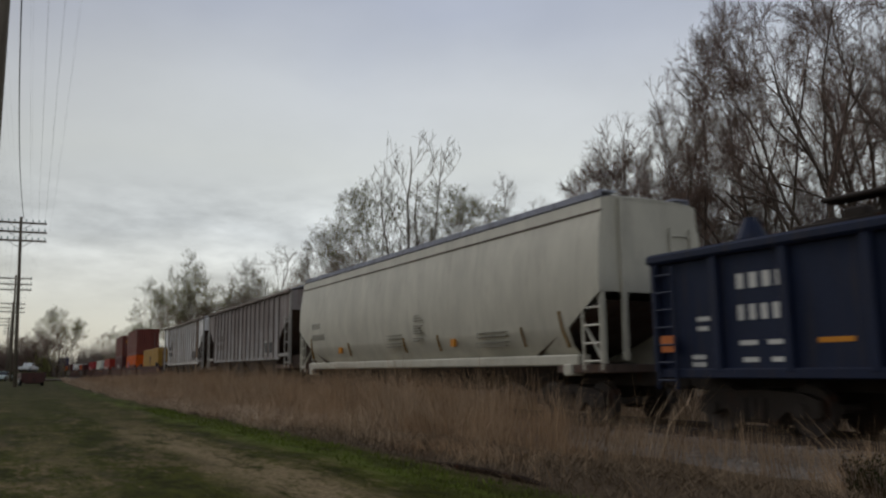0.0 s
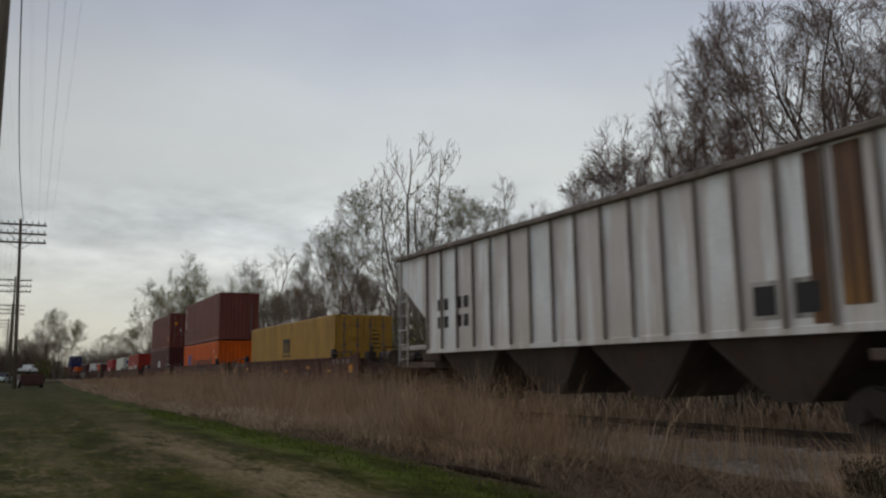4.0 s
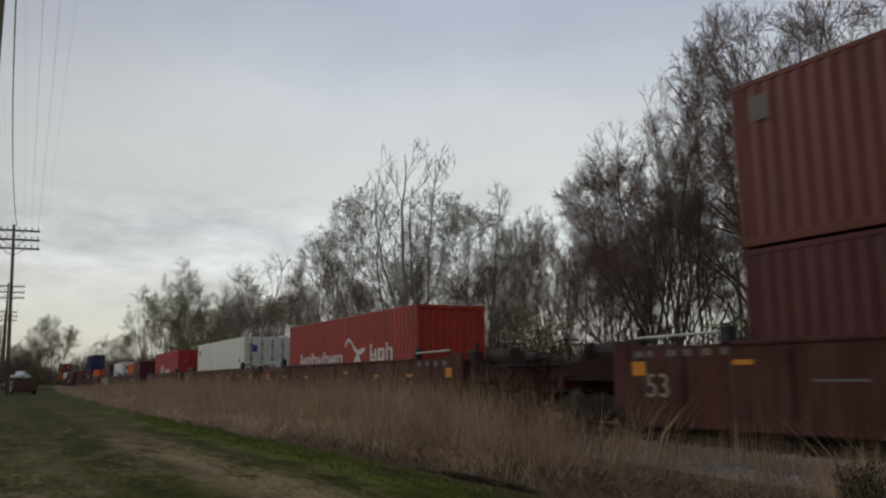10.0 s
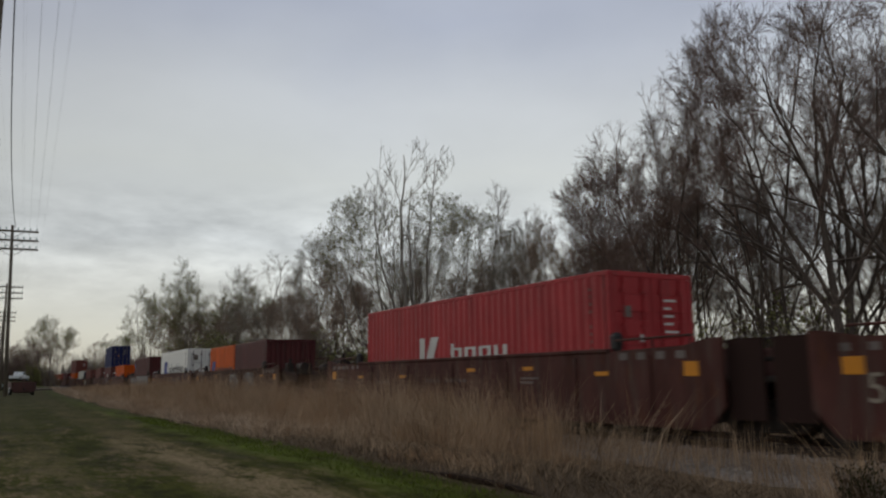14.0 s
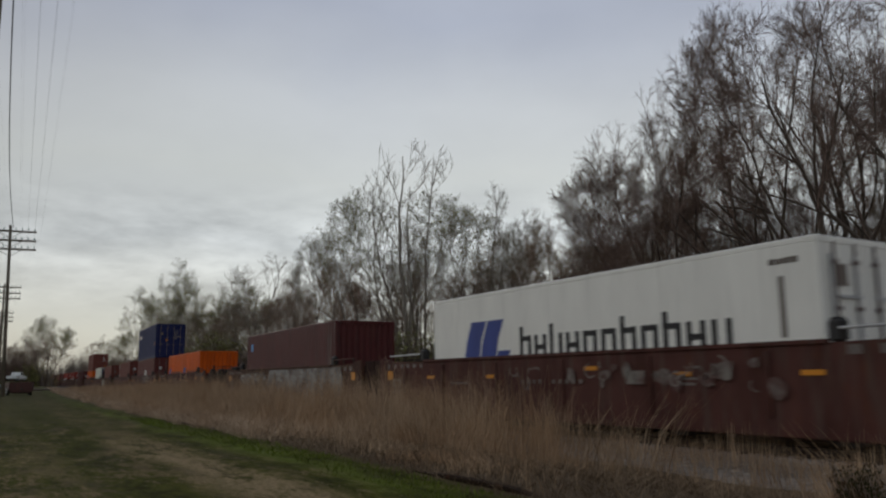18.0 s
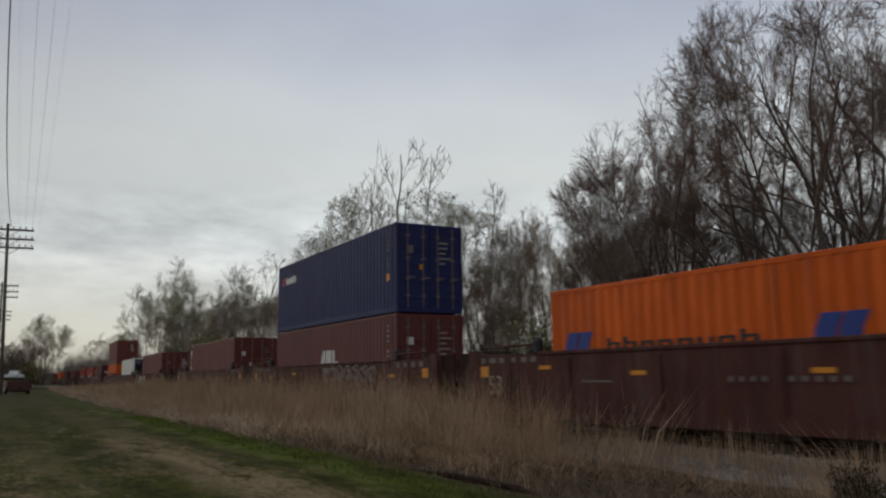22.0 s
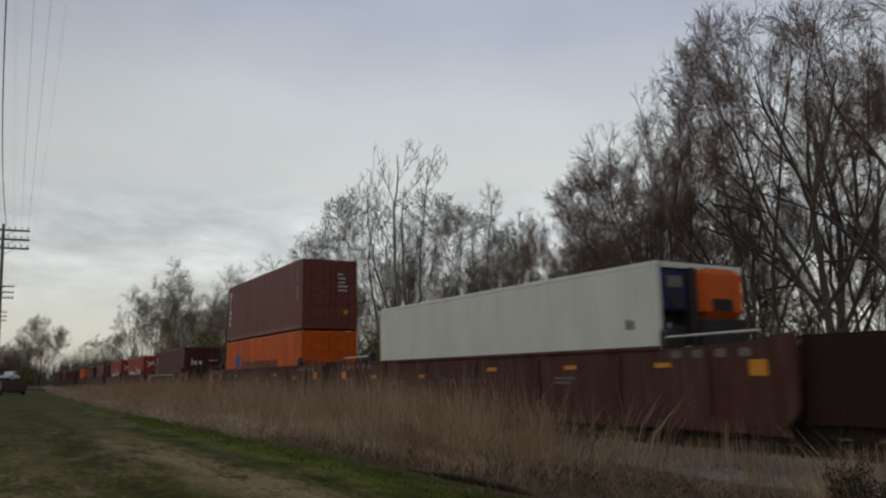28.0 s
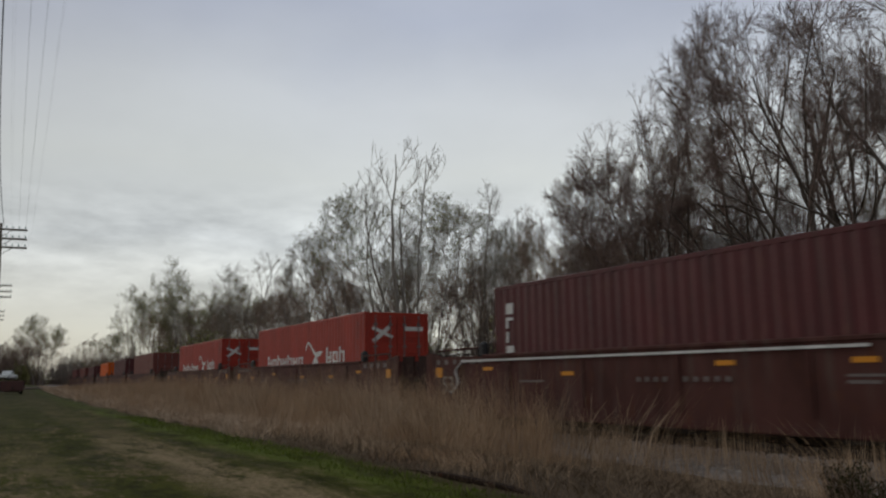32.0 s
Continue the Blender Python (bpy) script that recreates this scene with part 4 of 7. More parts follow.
def end_frame(c, half, y_side, colour, sill_z, top_z, inset, rungs=8):
    """Ladders, grab irons, sill and platform at both ends of a hopper car."""
    for x in (-1, 1):
        for y in (-1, 1):
            a, b = sorted((x * (half - 0.04), x * (half - 0.62)))
            part("ladder", ladder(a, b, y * (y_side + 0.02), sill_z - 0.12, top_z, rungs, 0.022), colour, c)
            part("corner_post", Mesher().box(min(x * half, x * (half - 0.12)), max(x * half, x * (half - 0.12)), min(y * y_side, y * (y_side - 0.1)),
                 max(y * y_side, y * (y_side - 0.1)), sill_z, top_z + (1.2 if top_z > 3 else 0.2), 0.01), colour, c)
            if top_z < 3:
                part("brace", Mesher().tube([(x * (half - 0.06), y * (y_side - 0.06), sill_z), (x * (half - inset), y * (y_side - 0.3), 2.4)], 0.04, 6), colour, c)
        part("end_ladder", Mesher().add(*ladder_across(x * (half + 0.03), 0.55, 1.15, sill_z, 4.2, 9)), colour, c)
        a, b = sorted((x * half, x * (half - inset - 0.5)))
        part("end_platform", Mesher().box(a, b, -y_side + 0.05, y_side - 0.05, sill_z - 0.18, sill_z, 0.02), "shaded_rust", c)
        add_truck(c, x * (half - 1.75))
        add_coupler(c, x * (half + 0.65), x)
        part("draft_sill", Mesher().box(min(x * (half + 0.3), x * (half - 2.2)), max(x * (half + 0.3), x * (half - 2.2)), -0.18, 0.18, 0.75, 1.05, 0.02), "sooty", c)


def ladder_across(x, y0, y1, z0, z1, rungs):
    m = Mesher()
    for y in (y0, y1):
        m.box(x - 0.02, x + 0.02, y - 0.03, y + 0.03, z0, z1)
    for i in range(rungs):
        z = z0 + (z1 - z0) * (i + 0.5) / rungs
        m.tube([(x, y0, z), (x, y1, z)], 0.02, 6)
    return m.v, m.f


def curved_hopper():
    """Big smooth-sided covered hopper with bulging sides."""
    c = thing("covered_hopper", "cream covered hopper car with smooth curved sides", "railway car", "hopper cars of the train")
    half = 9.55
    prof = [(-1.10, 1.42), (-1.30, 1.62), (-1.45, 2.0), (-1.457, 2.05), (-1.50, 2.4), (-1.525, 2.73), (-1.535, 3.1), (-1.50, 3.7), (-1.44, 4.15), (-1.39, 4.46), (-1.37, 4.74)]
    side = Mesher()
    cols = 30
    for y, z in prof:
        cut = 1.15 * min(1.0, max(0.0, (2.73 - z) / 0.7))
        for i in range(cols + 1):
            side.v.append(((half - cut) * (2 * i / cols - 1), y, z))
    for r in range(len(prof) - 1):
        for i in range(cols):
            a = r * (cols + 1) + i
            side.f.append((a, a + 1, a + cols + 2, a + cols + 1))
    far = Mesher().add([(x, -y, z) for x, y, z in side.v], [f[::-1] for f in side.f])
    part("side_sheet", side, "cream", c, smooth=True)
    part("side_sheet", far, "cream", c, smooth=True)
    part("roof", loft([[(x, -1.375, 4.735), (x, -1.2, 4.78), (x, -0.9, 4.81), (x, 0, 4.84), (x, 0.9, 4.81), (x, 1.2, 4.78), (x, 1.375, 4.735)] for x in (-half, half)]), "cream", c)
    for x in (-1, 1):
        e = Mesher()
        top = [(y, z) for y, z in prof if z >= 2.5]
        ring = [(x * half, y, z) for y, z in top] + [(x * half, -0.9, 4.80), (x * half, 0, 4.83), (x * half, 0.9, 4.80)] + [(x * half, -y, z) for y, z in top[::-1]]
        e.add(ring, [tuple(range(len(ring)))])
        part("end_sheet", e, "cream", c)
        part("slope_sheet", Mesher().add([(x * half, -1.5, 2.55), (x * half, 1.5, 2.55), (x * (half - 2.9), 1.3, 1.3), (x * (half - 2.9), -1.3, 1.3)], [(0, 1, 2, 3)]), "shaded_rust", c)
        part("end_post", Mesher().box(min(x * half, x * (half + 0.09)), max(x * half, x * (half + 0.09)), -0.95, -0.83, 1.3, 4.75, 0.01), "cream", c)
    for y in (-1, 1):
        y0, y1 = sorted((y * 1.06, y * 1.42))
        part("side_sill", Mesher().box(-half + 0.9, half - 0.9, y0, y1, 1.20, 1.44, 0.03), "cream", c)
        part("eave_band", Mesher().box(-half, half, min(y * 1.36, y * 1.415), max(y * 1.36, y * 1.415), 4.445, 4.48), "shaded_rust", c)
        y0, y1 = sorted((y * 0.85, y * 1.30))
        part("running_board", Mesher().box(-half + 0.1, half - 0.1, y0, y1, 4.90, 4.94), "purple_grey", c)
        for i in range(14):
            x = -half + 0.4 + i * (2 * half - 0.8) / 13
            part("walk_bracket", kept(("bracket", y), lambda: Mesher().box(-0.03, 0.03, y0, y1, 4.76, 4.90), "walk_bracket", "purple_grey"), None, c, at=pose(x, 0, 0))
        part("walk_edge", Mesher().box(-half + 0.1, half - 0.1, min(y * 1.27, y * 1.31), max(y * 1.27, y * 1.31), 4.80, 4.93), "purple_grey", c)
    part("hatch", Mesher().box(-half + 0.8, half - 0.8, -0.32, 0.32, 4.82, 4.93, 0.03), "purple_grey", c)
    for i in range(4):
        x = -6.0 + 4.0 * i
        part("discharge_bay", loft([[(x - 1.7, -1.1, 1.25), (x + 1.7, -1.1, 1.25), (x + 1.7, 1.1, 1.25), (x - 1.7, 1.1, 1.25), (x - 1.7, -1.1, 1.25)],
                                    [(x - 0.4, -0.5, 0.55), (x + 0.4, -0.5, 0.55), (x + 0.4, 0.5, 0.55), (x - 0.4, 0.5, 0.55), (x - 0.4, -0.5, 0.55)]]), "sooty", c)
    end_frame(c, half, 1.46, "cream", 1.22, 2.6, 1.15, rungs=4)
    text = Mesher()
    for z, n, size in ((2.75, 4, 0.22), (2.32, 6, 0.22)):
        x = -8.0
        for i in range(n):
            text.box(x, x + 0.16, -1.534 + (0.012 if z < 2.4 else 0), -1.528 + 0.04, z, z + size)
            x += 0.23
    for z in (2.2, 2.1, 1.95, 1.85):
        text.box(-0.9, 0.1, -1.53, -1.46, z, z + 0.025)
        text.box(4.6, 6.0, -1.52, -1.44, z - 0.15, z - 0.128)
    part("car_number", text, "stencil_faded", c, "faded grey stencilled numbers")
    for a, b in ((-5.2, -4.95), (3.2, 3.4)):
        part("yellow_plate", Mesher().box(a, b, -1.50, -1.42, 1.76, 1.97), "reflector", c)
    for x in (-4.3, 0.2, 2.4, 6.6):
        part("vibrator_bracket", Mesher().tube([(x, -1.485, 2.12), (x + 0.02, -1.455, 1.92), (x + 0.03, -1.36, 1.66)], 0.028, 6), "bracket_rust", c)
    for x in (-1, 1):
        part("jacking_pad", Mesher().box(x * (half - 1.25) - 0.16, x * (half - 1.25) + 0.16, -1.46, -1.10, 0.98, 1.24, 0.03), "cream", c)
        part("end_stripe", Mesher().tube([(x * (half - 1.42), -1.508, 2.4), (x * (half - 1.36), -1.46, 1.98), (x * (half - 1.28), -1.34, 1.6)], 0.035, 6), "bracket_rust", c)
    small = Mesher()
    for k in range(11):
        if k not in (3, 8):
            small.box(1.0, 1.0 + 0.62 * (0.6 + 0.4 * ((k * 7) % 5) / 4), -1.545, -1.50, 2.72 - 0.075 * k, 2.75 - 0.075 * k)
    part("stencil", small, "stencil_faded", c)
    return c


def ribbed_hopper(label, colour, seed):
    """Covered hopper with upright outside posts and slanting ends."""
    rnd = random.Random(seed)
    c = thing("ribbed_hopper", label, "railway car", "hopper cars of the train")
    half, w, z0, z1 = 8.65, 1.45, 1.72, 4.62
    outline = [(-half + 1.75, z0), (half - 1.75, z0), (half - 1.75, 2.62), (half - 0.08, 3.80), (half, 3.84), (half, z1), (-half, z1), (-half, 3.84), (-half + 0.08, 3.80), (-half + 1.75, 2.62)]
    for y in (-1, 1):
        y0, y1 = sorted((y * w, y * (w - 0.02)))
        part("side_sheet", Mesher().prism(outline, y0, y1), colour, c)
        y0, y1 = sorted((y * (w - 0.04), y * (w + 0.13)))
        part("top_chord", Mesher().box(-half, half, y0, y1, z1 - 0.05, z1 + 0.08, 0.02), "white_post", c)
        part("side_sill", Mesher().box(-half + 1.7, half - 1.7, min(y * (w - 0.04), y * (w + 0.015)), max(y * (w - 0.04), y * (w + 0.015)), z0 - 0.06, z0 + 0.08, 0.012), colour, c)
        for i in range(17):
            x = -half + 1.8 + i * (2 * half - 3.6) / 16
            m = kept(("hpost", colour, y), lambda: Mesher().box(-0.034, 0.034, min(y * w, y * (w + 0.062)), max(y * w, y * (w + 0.062)), z0 + 0.05, z1 - 0.05, 0.012), "side_post", "grey_post" if colour == "grey_hopper" else "white_post")
            part("side_post", m, None, c, at=pose(x, 0, 0))
    part("roof", loft([[(x, -w, z1), (x, -1.0, z1 + 0.12), (x, 0, z1 + 0.18), (x, 1.0, z1 + 0.12), (x, w, z1)] for x in (-half, half)]), colour, c)
    part("running_board", Mesher().box(-half, half, 0.55, 1.0, z1 + 0.22, z1 + 0.26).box(-half, half, -1.0, -0.55, z1 + 0.22, z1 + 0.26), "purple_grey", c)
    for i in range(5):
        part("hatch", Mesher().box(-0.9, 0.9, -0.4, 0.4, 0, 0.16, 0.04), colour, c, at=pose(-6 + 3 * i, 0, z1 + 0.14))
    for x in (-1, 1):
        part("slope_sheet", Mesher().add([(x * (half - 0.05), -w + 0.06, 3.84), (x * (half - 0.05), w - 0.06, 3.84), (x * (half - 3.0), w - 0.06, 1.7), (x * (half - 3.0), -w + 0.06, 1.7)], [(0, 1, 2, 3)]), "shaded_rust", c)
        # assumed centre plate, added so the open triangle under the slope goes dark
        part("added_web_plate", Mesher().prism([(x * (half - 0.7), 1.42), (x * (half - 2.9), 1.42), (x * (half - 2.9), 1.75), (x * (half - 0.7), 3.3)], 0.1, 0.16), "shaded_rust", c)
        part("sill_beam", Mesher().box(min(x * half, x * (half - 1.8)), max(x * half, x * (half - 1.8)), -w - 0.04, -w + 0.06, 1.78, 1.92, 0.015), "frame_white", c)
        part("brake_rigging", Mesher().box(min(x * (half - 0.4), x * (half - 1.5)), max(x * (half - 0.4), x * (half - 1.5)), -0.9, -0.3, 1.42, 1.85, 0.05).tube([(x * (half - 0.3), -0.5, 1.5), (x * (half - 0.3), -0.5, 3.4)], 0.05, 8), "shaded_rust", c)
        part("end_sheet", Mesher().box(min(x * half, x * (half - 0.03)), max(x * half, x * (half - 0.03)), -w, w, 3.80, z1), colour, c)
    for i in range(4):
        x = -4.8 + 3.2 * i
        part("discharge_bay", loft([[(x - 1.5, -1.35, z0), (x + 1.5, -1.35, z0), (x + 1.5, 1.35, z0), (x - 1.5, 1.35, z0), (x - 1.5, -1.35, z0)],
                                    [(x - 0.35, -1.0, 0.6), (x + 0.35, -1.0, 0.6), (x + 0.35, 1.0, 0.6), (x - 0.35, 1.0, 0.6), (x - 0.35, -1.0, 0.6)]]), "bay", c)
    end_frame(c, half, 1.50, "frame_white", 1.42, 3.5, 1.7, rungs=5)
    text = Mesher()
    for z in (2.85, 2.35):
        x = -half + 2.4
        for i in range(5):
            if i != 2:
                text.box(x, x + 0.24, -w - 0.012, -w - 0.006, z, z + 0.32)
            x += 0.36
    for x in (half - 3.3, half - 4.1):
        part("panel_frame", Mesher().box(x - 0.07, x + 0.49, -w - 0.005, -w - 0.001, 1.92, 2.56), "frame_white", c)
        part("dark_panel", Mesher().box(x, x + 0.42, -w - 0.012, -w - 0.006, 2.0, 2.48), "black_mark", c)
    part("car_number", text, "stencil_dim" if colour == "grey_hopper" else "black_mark", c, "stencilled car number and dark panels")
    if colour == "white_hopper":
        for k, (a, b) in enumerate(((half - 3.02, half - 2.62), (half - 2.5, half - 2.02))):
            part("rust_streak", Mesher().box(a, b, -w - 0.010, -w - 0.004, z0 + 0.1 + 0.25 * k, z1 - 0.1), streaked("orange_rust_streak", (0.30, 0.155, 0.05), (0.17, 0.10, 0.065), (0.07, 0.036, 0.025), 0.75, 1.9, 3.4, 5.0),
                 c, "rusty orange-brown streak")
    return c


def gondola():
    c = thing("gondola_car", "dark blue gondola car carrying scrap metal", "railway car")
    half = 8.4
    outline = [(-half, 1.0), (half, 1.0), (half, 3.12), (-half, 3.12)]
    for y in (-1, 1):
        y0, y1 = sorted((y * 1.45, y * 1.40))
        part("side_sheet", Mesher().prism(outline, y0, y1), "gondola_blue", c)
        part("top_chord", Mesher().box(-half - 0.12, half + 0.12, min(y * 1.36, y * 1.62), max(y * 1.36, y * 1.62), 3.06, 3.26, 0.05), "gondola_blue", c)
        part("side_sill", Mesher().box(-half, half, min(y * 1.40, y * 1.56), max(y * 1.40, y * 1.56), 0.95, 1.12, 0.02), "gondola_blue", c)
        for i in range(13):
            x = -half + 0.05 + i * (2 * half - 0.1) / 12
            part("side_post", kept(("gpost", y), lambda: Mesher().box(-0.08, 0.08, min(y * 1.44, y * 1.57), max(y * 1.44, y * 1.57), 1.05, 3.1, 0.02), "side_post", "gondola_blue"), None, c, at=pose(x, 0, 0))
    for x in (-1, 1):
        part("end_wall", Mesher().box(min(x * half, x * (half - 0.06)), max(x * half, x * (half - 0.06)), -1.4, 1.4, 1.0, 3.15).box(
            min(x * half, x * (half + 0.12)), max(x * half, x * (half + 0.12)), -1.5, 1.5, 3.02, 3.24, 0.04), "gondola_blue", c)
        add_truck(c, x * (half - 1.75))
        add_coupler(c, x * (half + 0.7), x)
        part("ladder", ladder(min(x * (half - 0.1), x * (half - 0.55)), max(x * (half - 0.1), x * (half - 0.55)), -1.60, 0.75, 3.0, 7), "gondola_blue", c)
    part("floor", Mesher().box(-half, half, -1.4, 1.4, 0.95, 1.05), "sooty", c)
    part("centre_sill", Mesher().box(-half - 0.3, half + 0.3, -0.2, 0.2, 0.7, 0.96, 0.02), "sooty", c)
    rnd = random.Random(4)
    scrap = Mesher()
    for i in range(60):
        x, y, z = rnd.uniform(-5.6, half - 0.8), rnd.uniform(-1.1, 1.1), rnd.uniform(2.2, 3.35)
        a, b, h = rnd.uniform(0.2, 1.0), rnd.uniform(0.15, 0.6), rnd.uniform(0.08, 0.5)
        scrap.box(x - a / 2, x + a / 2, y - b / 2, y + b / 2, z, z + h, 0.05)
    for i in range(14):
        x, y = rnd.uniform(-5.2, half - 1.5), rnd.uniform(-0.8, 0.8)
        scrap.tube([(x, y, 2.6), (x + rnd.uniform(-1.4, 1.4), y + rnd.uniform(-0.5, 0.5), rnd.uniform(3.3, 3.85))], rnd.uniform(0.04, 0.12), 6)
    for i in range(26):
        x, y, z = rnd.uniform(-5.4, half - 1.6), rnd.uniform(-1.1, 0.9), rnd.uniform(3.2, 3.8)
        a, b, h = rnd.uniform(1.0, 3.2), rnd.uniform(0.2, 0.7), rnd.uniform(0.06, 0.22)
        scrap.box(max(-6.4, x - a / 2), min(half - 0.4, x + a / 2), y - b / 2, y + b / 2, z, z + h, 0.03)
    for i in range(30):
        x, y = rnd.uniform(-5.9, half - 1.0), rnd.uniform(-1.0, 0.9)
        scrap.box(x - 0.2, x + 0.25, y - 0.15, y + 0.15, 2.9, rnd.uniform(3.4, 3.8), 0.04)
    part("scrap_load", scrap, "sooty", c, "dark jumbled scrap metal")
    part("scrap_drum", Mesher().tube([(-7.15, -0.2, 3.0), (-7.15, -0.2, 3.5), (-7.15, -0.2, 3.9)], [0.36, 0.30, 0.12], 12), "gondola_blue", c, "dark upright drum")
    text = Mesher()
    for z, n, w in ((2.45, 4, 0.15), (1.92, 5, 0.12)):
        x = -half + 1.85
        for i in range(n):
            text.box(x, x + w, -1.456, -1.450, z, z + 0.26)
            x += w + 0.11
    for z, x, w in ((1.50, -half + 1.85, 0.35), (1.50, -half + 2.4, 0.42), (1.22, -half + 1.9, 0.3), (1.22, -half + 2.45, 0.34), (1.15, -half + 0.8, 0.3), (1.28, -half + 0.8, 0.3), (1.95, -half + 0.95, 0.3), (1.78, -half + 0.95, 0.25)):
        text.box(x, x + w, -1.456, -1.450, z, z + 0.08)
    part("car_number", text, "stencil", c, "white stencilled car number")
    part("orange_plate", Mesher().box(-half + 0.2, -half + 0.55, -1.60, -1.585, 1.42, 1.72), paint("orange_placard", (0.45, 0.12, 0.02), 0.5, 0.3), c, "faded orange plate")
    part("reflector_strip", Mesher().box(-half + 3.3, -half + 3.9, -1.458, -1.451, 1.5, 1.58), "reflector", c)
    return c

# ---- the train: its make-up, from the front backwards ----
TRAIN = []          # (thing, metres from the train's mid mark, height over the rail)
BASE = 0.46         # container base over the rail


def put(ob, u, z=0.0):
    TRAIN.append((ob, u, z))
    return ob


def twist_locks(c, half, drop):
    """Connectors between two stacked containers, in shade under the upper one."""
    for x in (-1, 1):
        for y in (-1, 1):
            part("twist_lock", kept(("lock", drop), lambda: Mesher().box(-0.06, 0.06, -0.05, 0.05, -drop, 0.012, 0.01), "twist_lock", "sooty"), None, c, at=pose(x * (half - 0.09), y * 1.13, 0))


def swoosh(x, z):
    m = Mesher()
    pts = [(0.0, 0.62, 0.10), (0.25, 0.86, 0.05), (0.55, 0.74, 0.05), (0.85, 0.50, 0.07), (1.15, 0.34, 0.09), (1.55, 0.40, 0.10), (1.8, 0.46, 0.03)]
    up = [(x + a, z + b + w) for a, b, w in pts]
    low = [(x + a, z + b - w) for a, b, w in pts]
    for i in range(len(pts) - 1):
        m.add([(low[i][0], -1.2255, low[i][1]), (low[i + 1][0], -1.2255, low[i + 1][1]), (up[i + 1][0], -1.2255, up[i + 1][1]), (up[i][0], -1.2255, up[i][1])], [(0, 1, 2, 3)])
    m.add([(x + 0.75, -1.2255, z), (x + 1.45, -1.2255, z), (x + 1.1, -1.2255, z + 0.40)], [(0, 1, 2)])
    return m


def slanted(x, z, h, w=0.62):
    """A line's emblem: two slanting blue blocks side by side, and a low foot."""
    m = Mesher()
    for k in (0, 1):
        a = x + k * w * 0.98
        m.prism([(a, z), (a + w * 0.90, z), (a + w * 1.02, z + h * 0.5), (a + w * 1.34, z + h), (a + w * 0.44, z + h), (a + w * 0.16, z + h * 0.5)], -1.2265, -1.2205)
    a = x + w * 1.94
    m.prism([(a, z), (a + w * 0.62, z), (a + w * 0.72, z + h * 0.17), (a + w * 0.06, z + h * 0.17)], -1.2265, -1.2205)
    return m


def white_blocks(x0, x1, z, h, n, seed):
    """Lettering drawn as plain shapes of its size and colour: upright and level bars, no letters."""
    w = (x1 - x0) / n
    m = Mesher()
    rnd = random.Random(seed)
    for i in range(n):
        a, low = x0 + i * w, h * 0.72
        tall = h if i == 0 or rnd.random() < 0.3 else low
        m.box(a, a + w * 0.22, -1.2265, -1.2205, z, z + tall).box(a + w * 0.56, a + w * 0.78, -1.2265, -1.2205, z, z + low)
        level = rnd.choice((0.0, 0.40, 0.80, 0.80))
        m.box(a + w * 0.22, a + w * 0.56, -1.2265, -1.2205, z + low * level, z + low * (level + 0.2))
        if rnd.random() < 0.5:
            m.box(a + w * 0.22, a + w * 0.56, -1.2265, -1.2205, z + low * (0.02 if level else 0.78), z + low * (0.20 if level else 0.98))
    return m


put(gondola(), 189.7)
put(curved_hopper(), 170.25)
put(ribbed_hopper("grey-pink ribbed covered hopper car, rust-streaked", "grey_hopper", 1), 150.55)
put(ribbed_hopper("worn white ribbed covered hopper car with rust", "white_hopper", 2), 131.5)

UNITS = [110.4, 90.25, 70.05, 45.9, 26.0, 6.1, -18.15, -37.9, -57.7, -81.7, -101.7, -121.5, -145.6, -165.3, -185.0, -209.1, -229.1, -248.4,
         -272.6, -292.5, -312.4, -336.6, -356.5, -376.4]
PLACES = ("front", "middle", "rear")
WELLS = []
for i, u in enumerate(UNITS):
    colour = {8: "car_rust", 6: "car_rust", 12: "car_rust"}.get(i, "car_brown")
    text = "rusty well car unit with spray-painted sides" if i in (6, 8, 12) else "brown steel well car unit loaded with containers"
    WELLS.append(put(well_unit(PLACES[i % 3], colour, i, text, "galvanised" if i in (2, 3, 7, 13) else "car_brown"), u))
part("chord_line", Mesher().box(-7.2, 3.6, -1.515, -1.500, 1.525, 1.57).tube([(-7.2, -1.52, 1.55), (-7.55, -1.52, 1.3), (-7.4, -1.52, 1.0), (-7.7, -1.52, 0.75)], 0.03, 6), "stencil", WELLS[15], "white line along the side")
graffiti(WELLS[6], 11, 0.2, 2.0, body="graffiti_fill", line="graffiti_outline", letters=2)
graffiti(WELLS[6], 12, 3.1, 5.3, letters=2)
graffiti(WELLS[8], 13, -6.3, -1.7, body="graffiti_fill", line="graffiti_outline", letters=4)
graffiti(WELLS[8], 14, -1.6, 7.6, letters=3, line="graffiti_faint", high=1.62, low=0.36, spread_z=0.12)
scrawl(WELLS[7], 18, -2.6, 5.6)
scrawl(WELLS[1], 20, -2.4, 3.6)
graffiti(WELLS[10], 15, 0.4, 5.2, body="car_brown", line="graffiti_faint", letters=7, mid=1.32, tall=0.22)
graffiti(WELLS[12], 16, -5.9, -3.6, body="graffiti_green", line="stencil", letters=2)
graffiti(WELLS[12], 17, -3.2, -1.4, body="graffiti_green", line="reflector", letters=2)

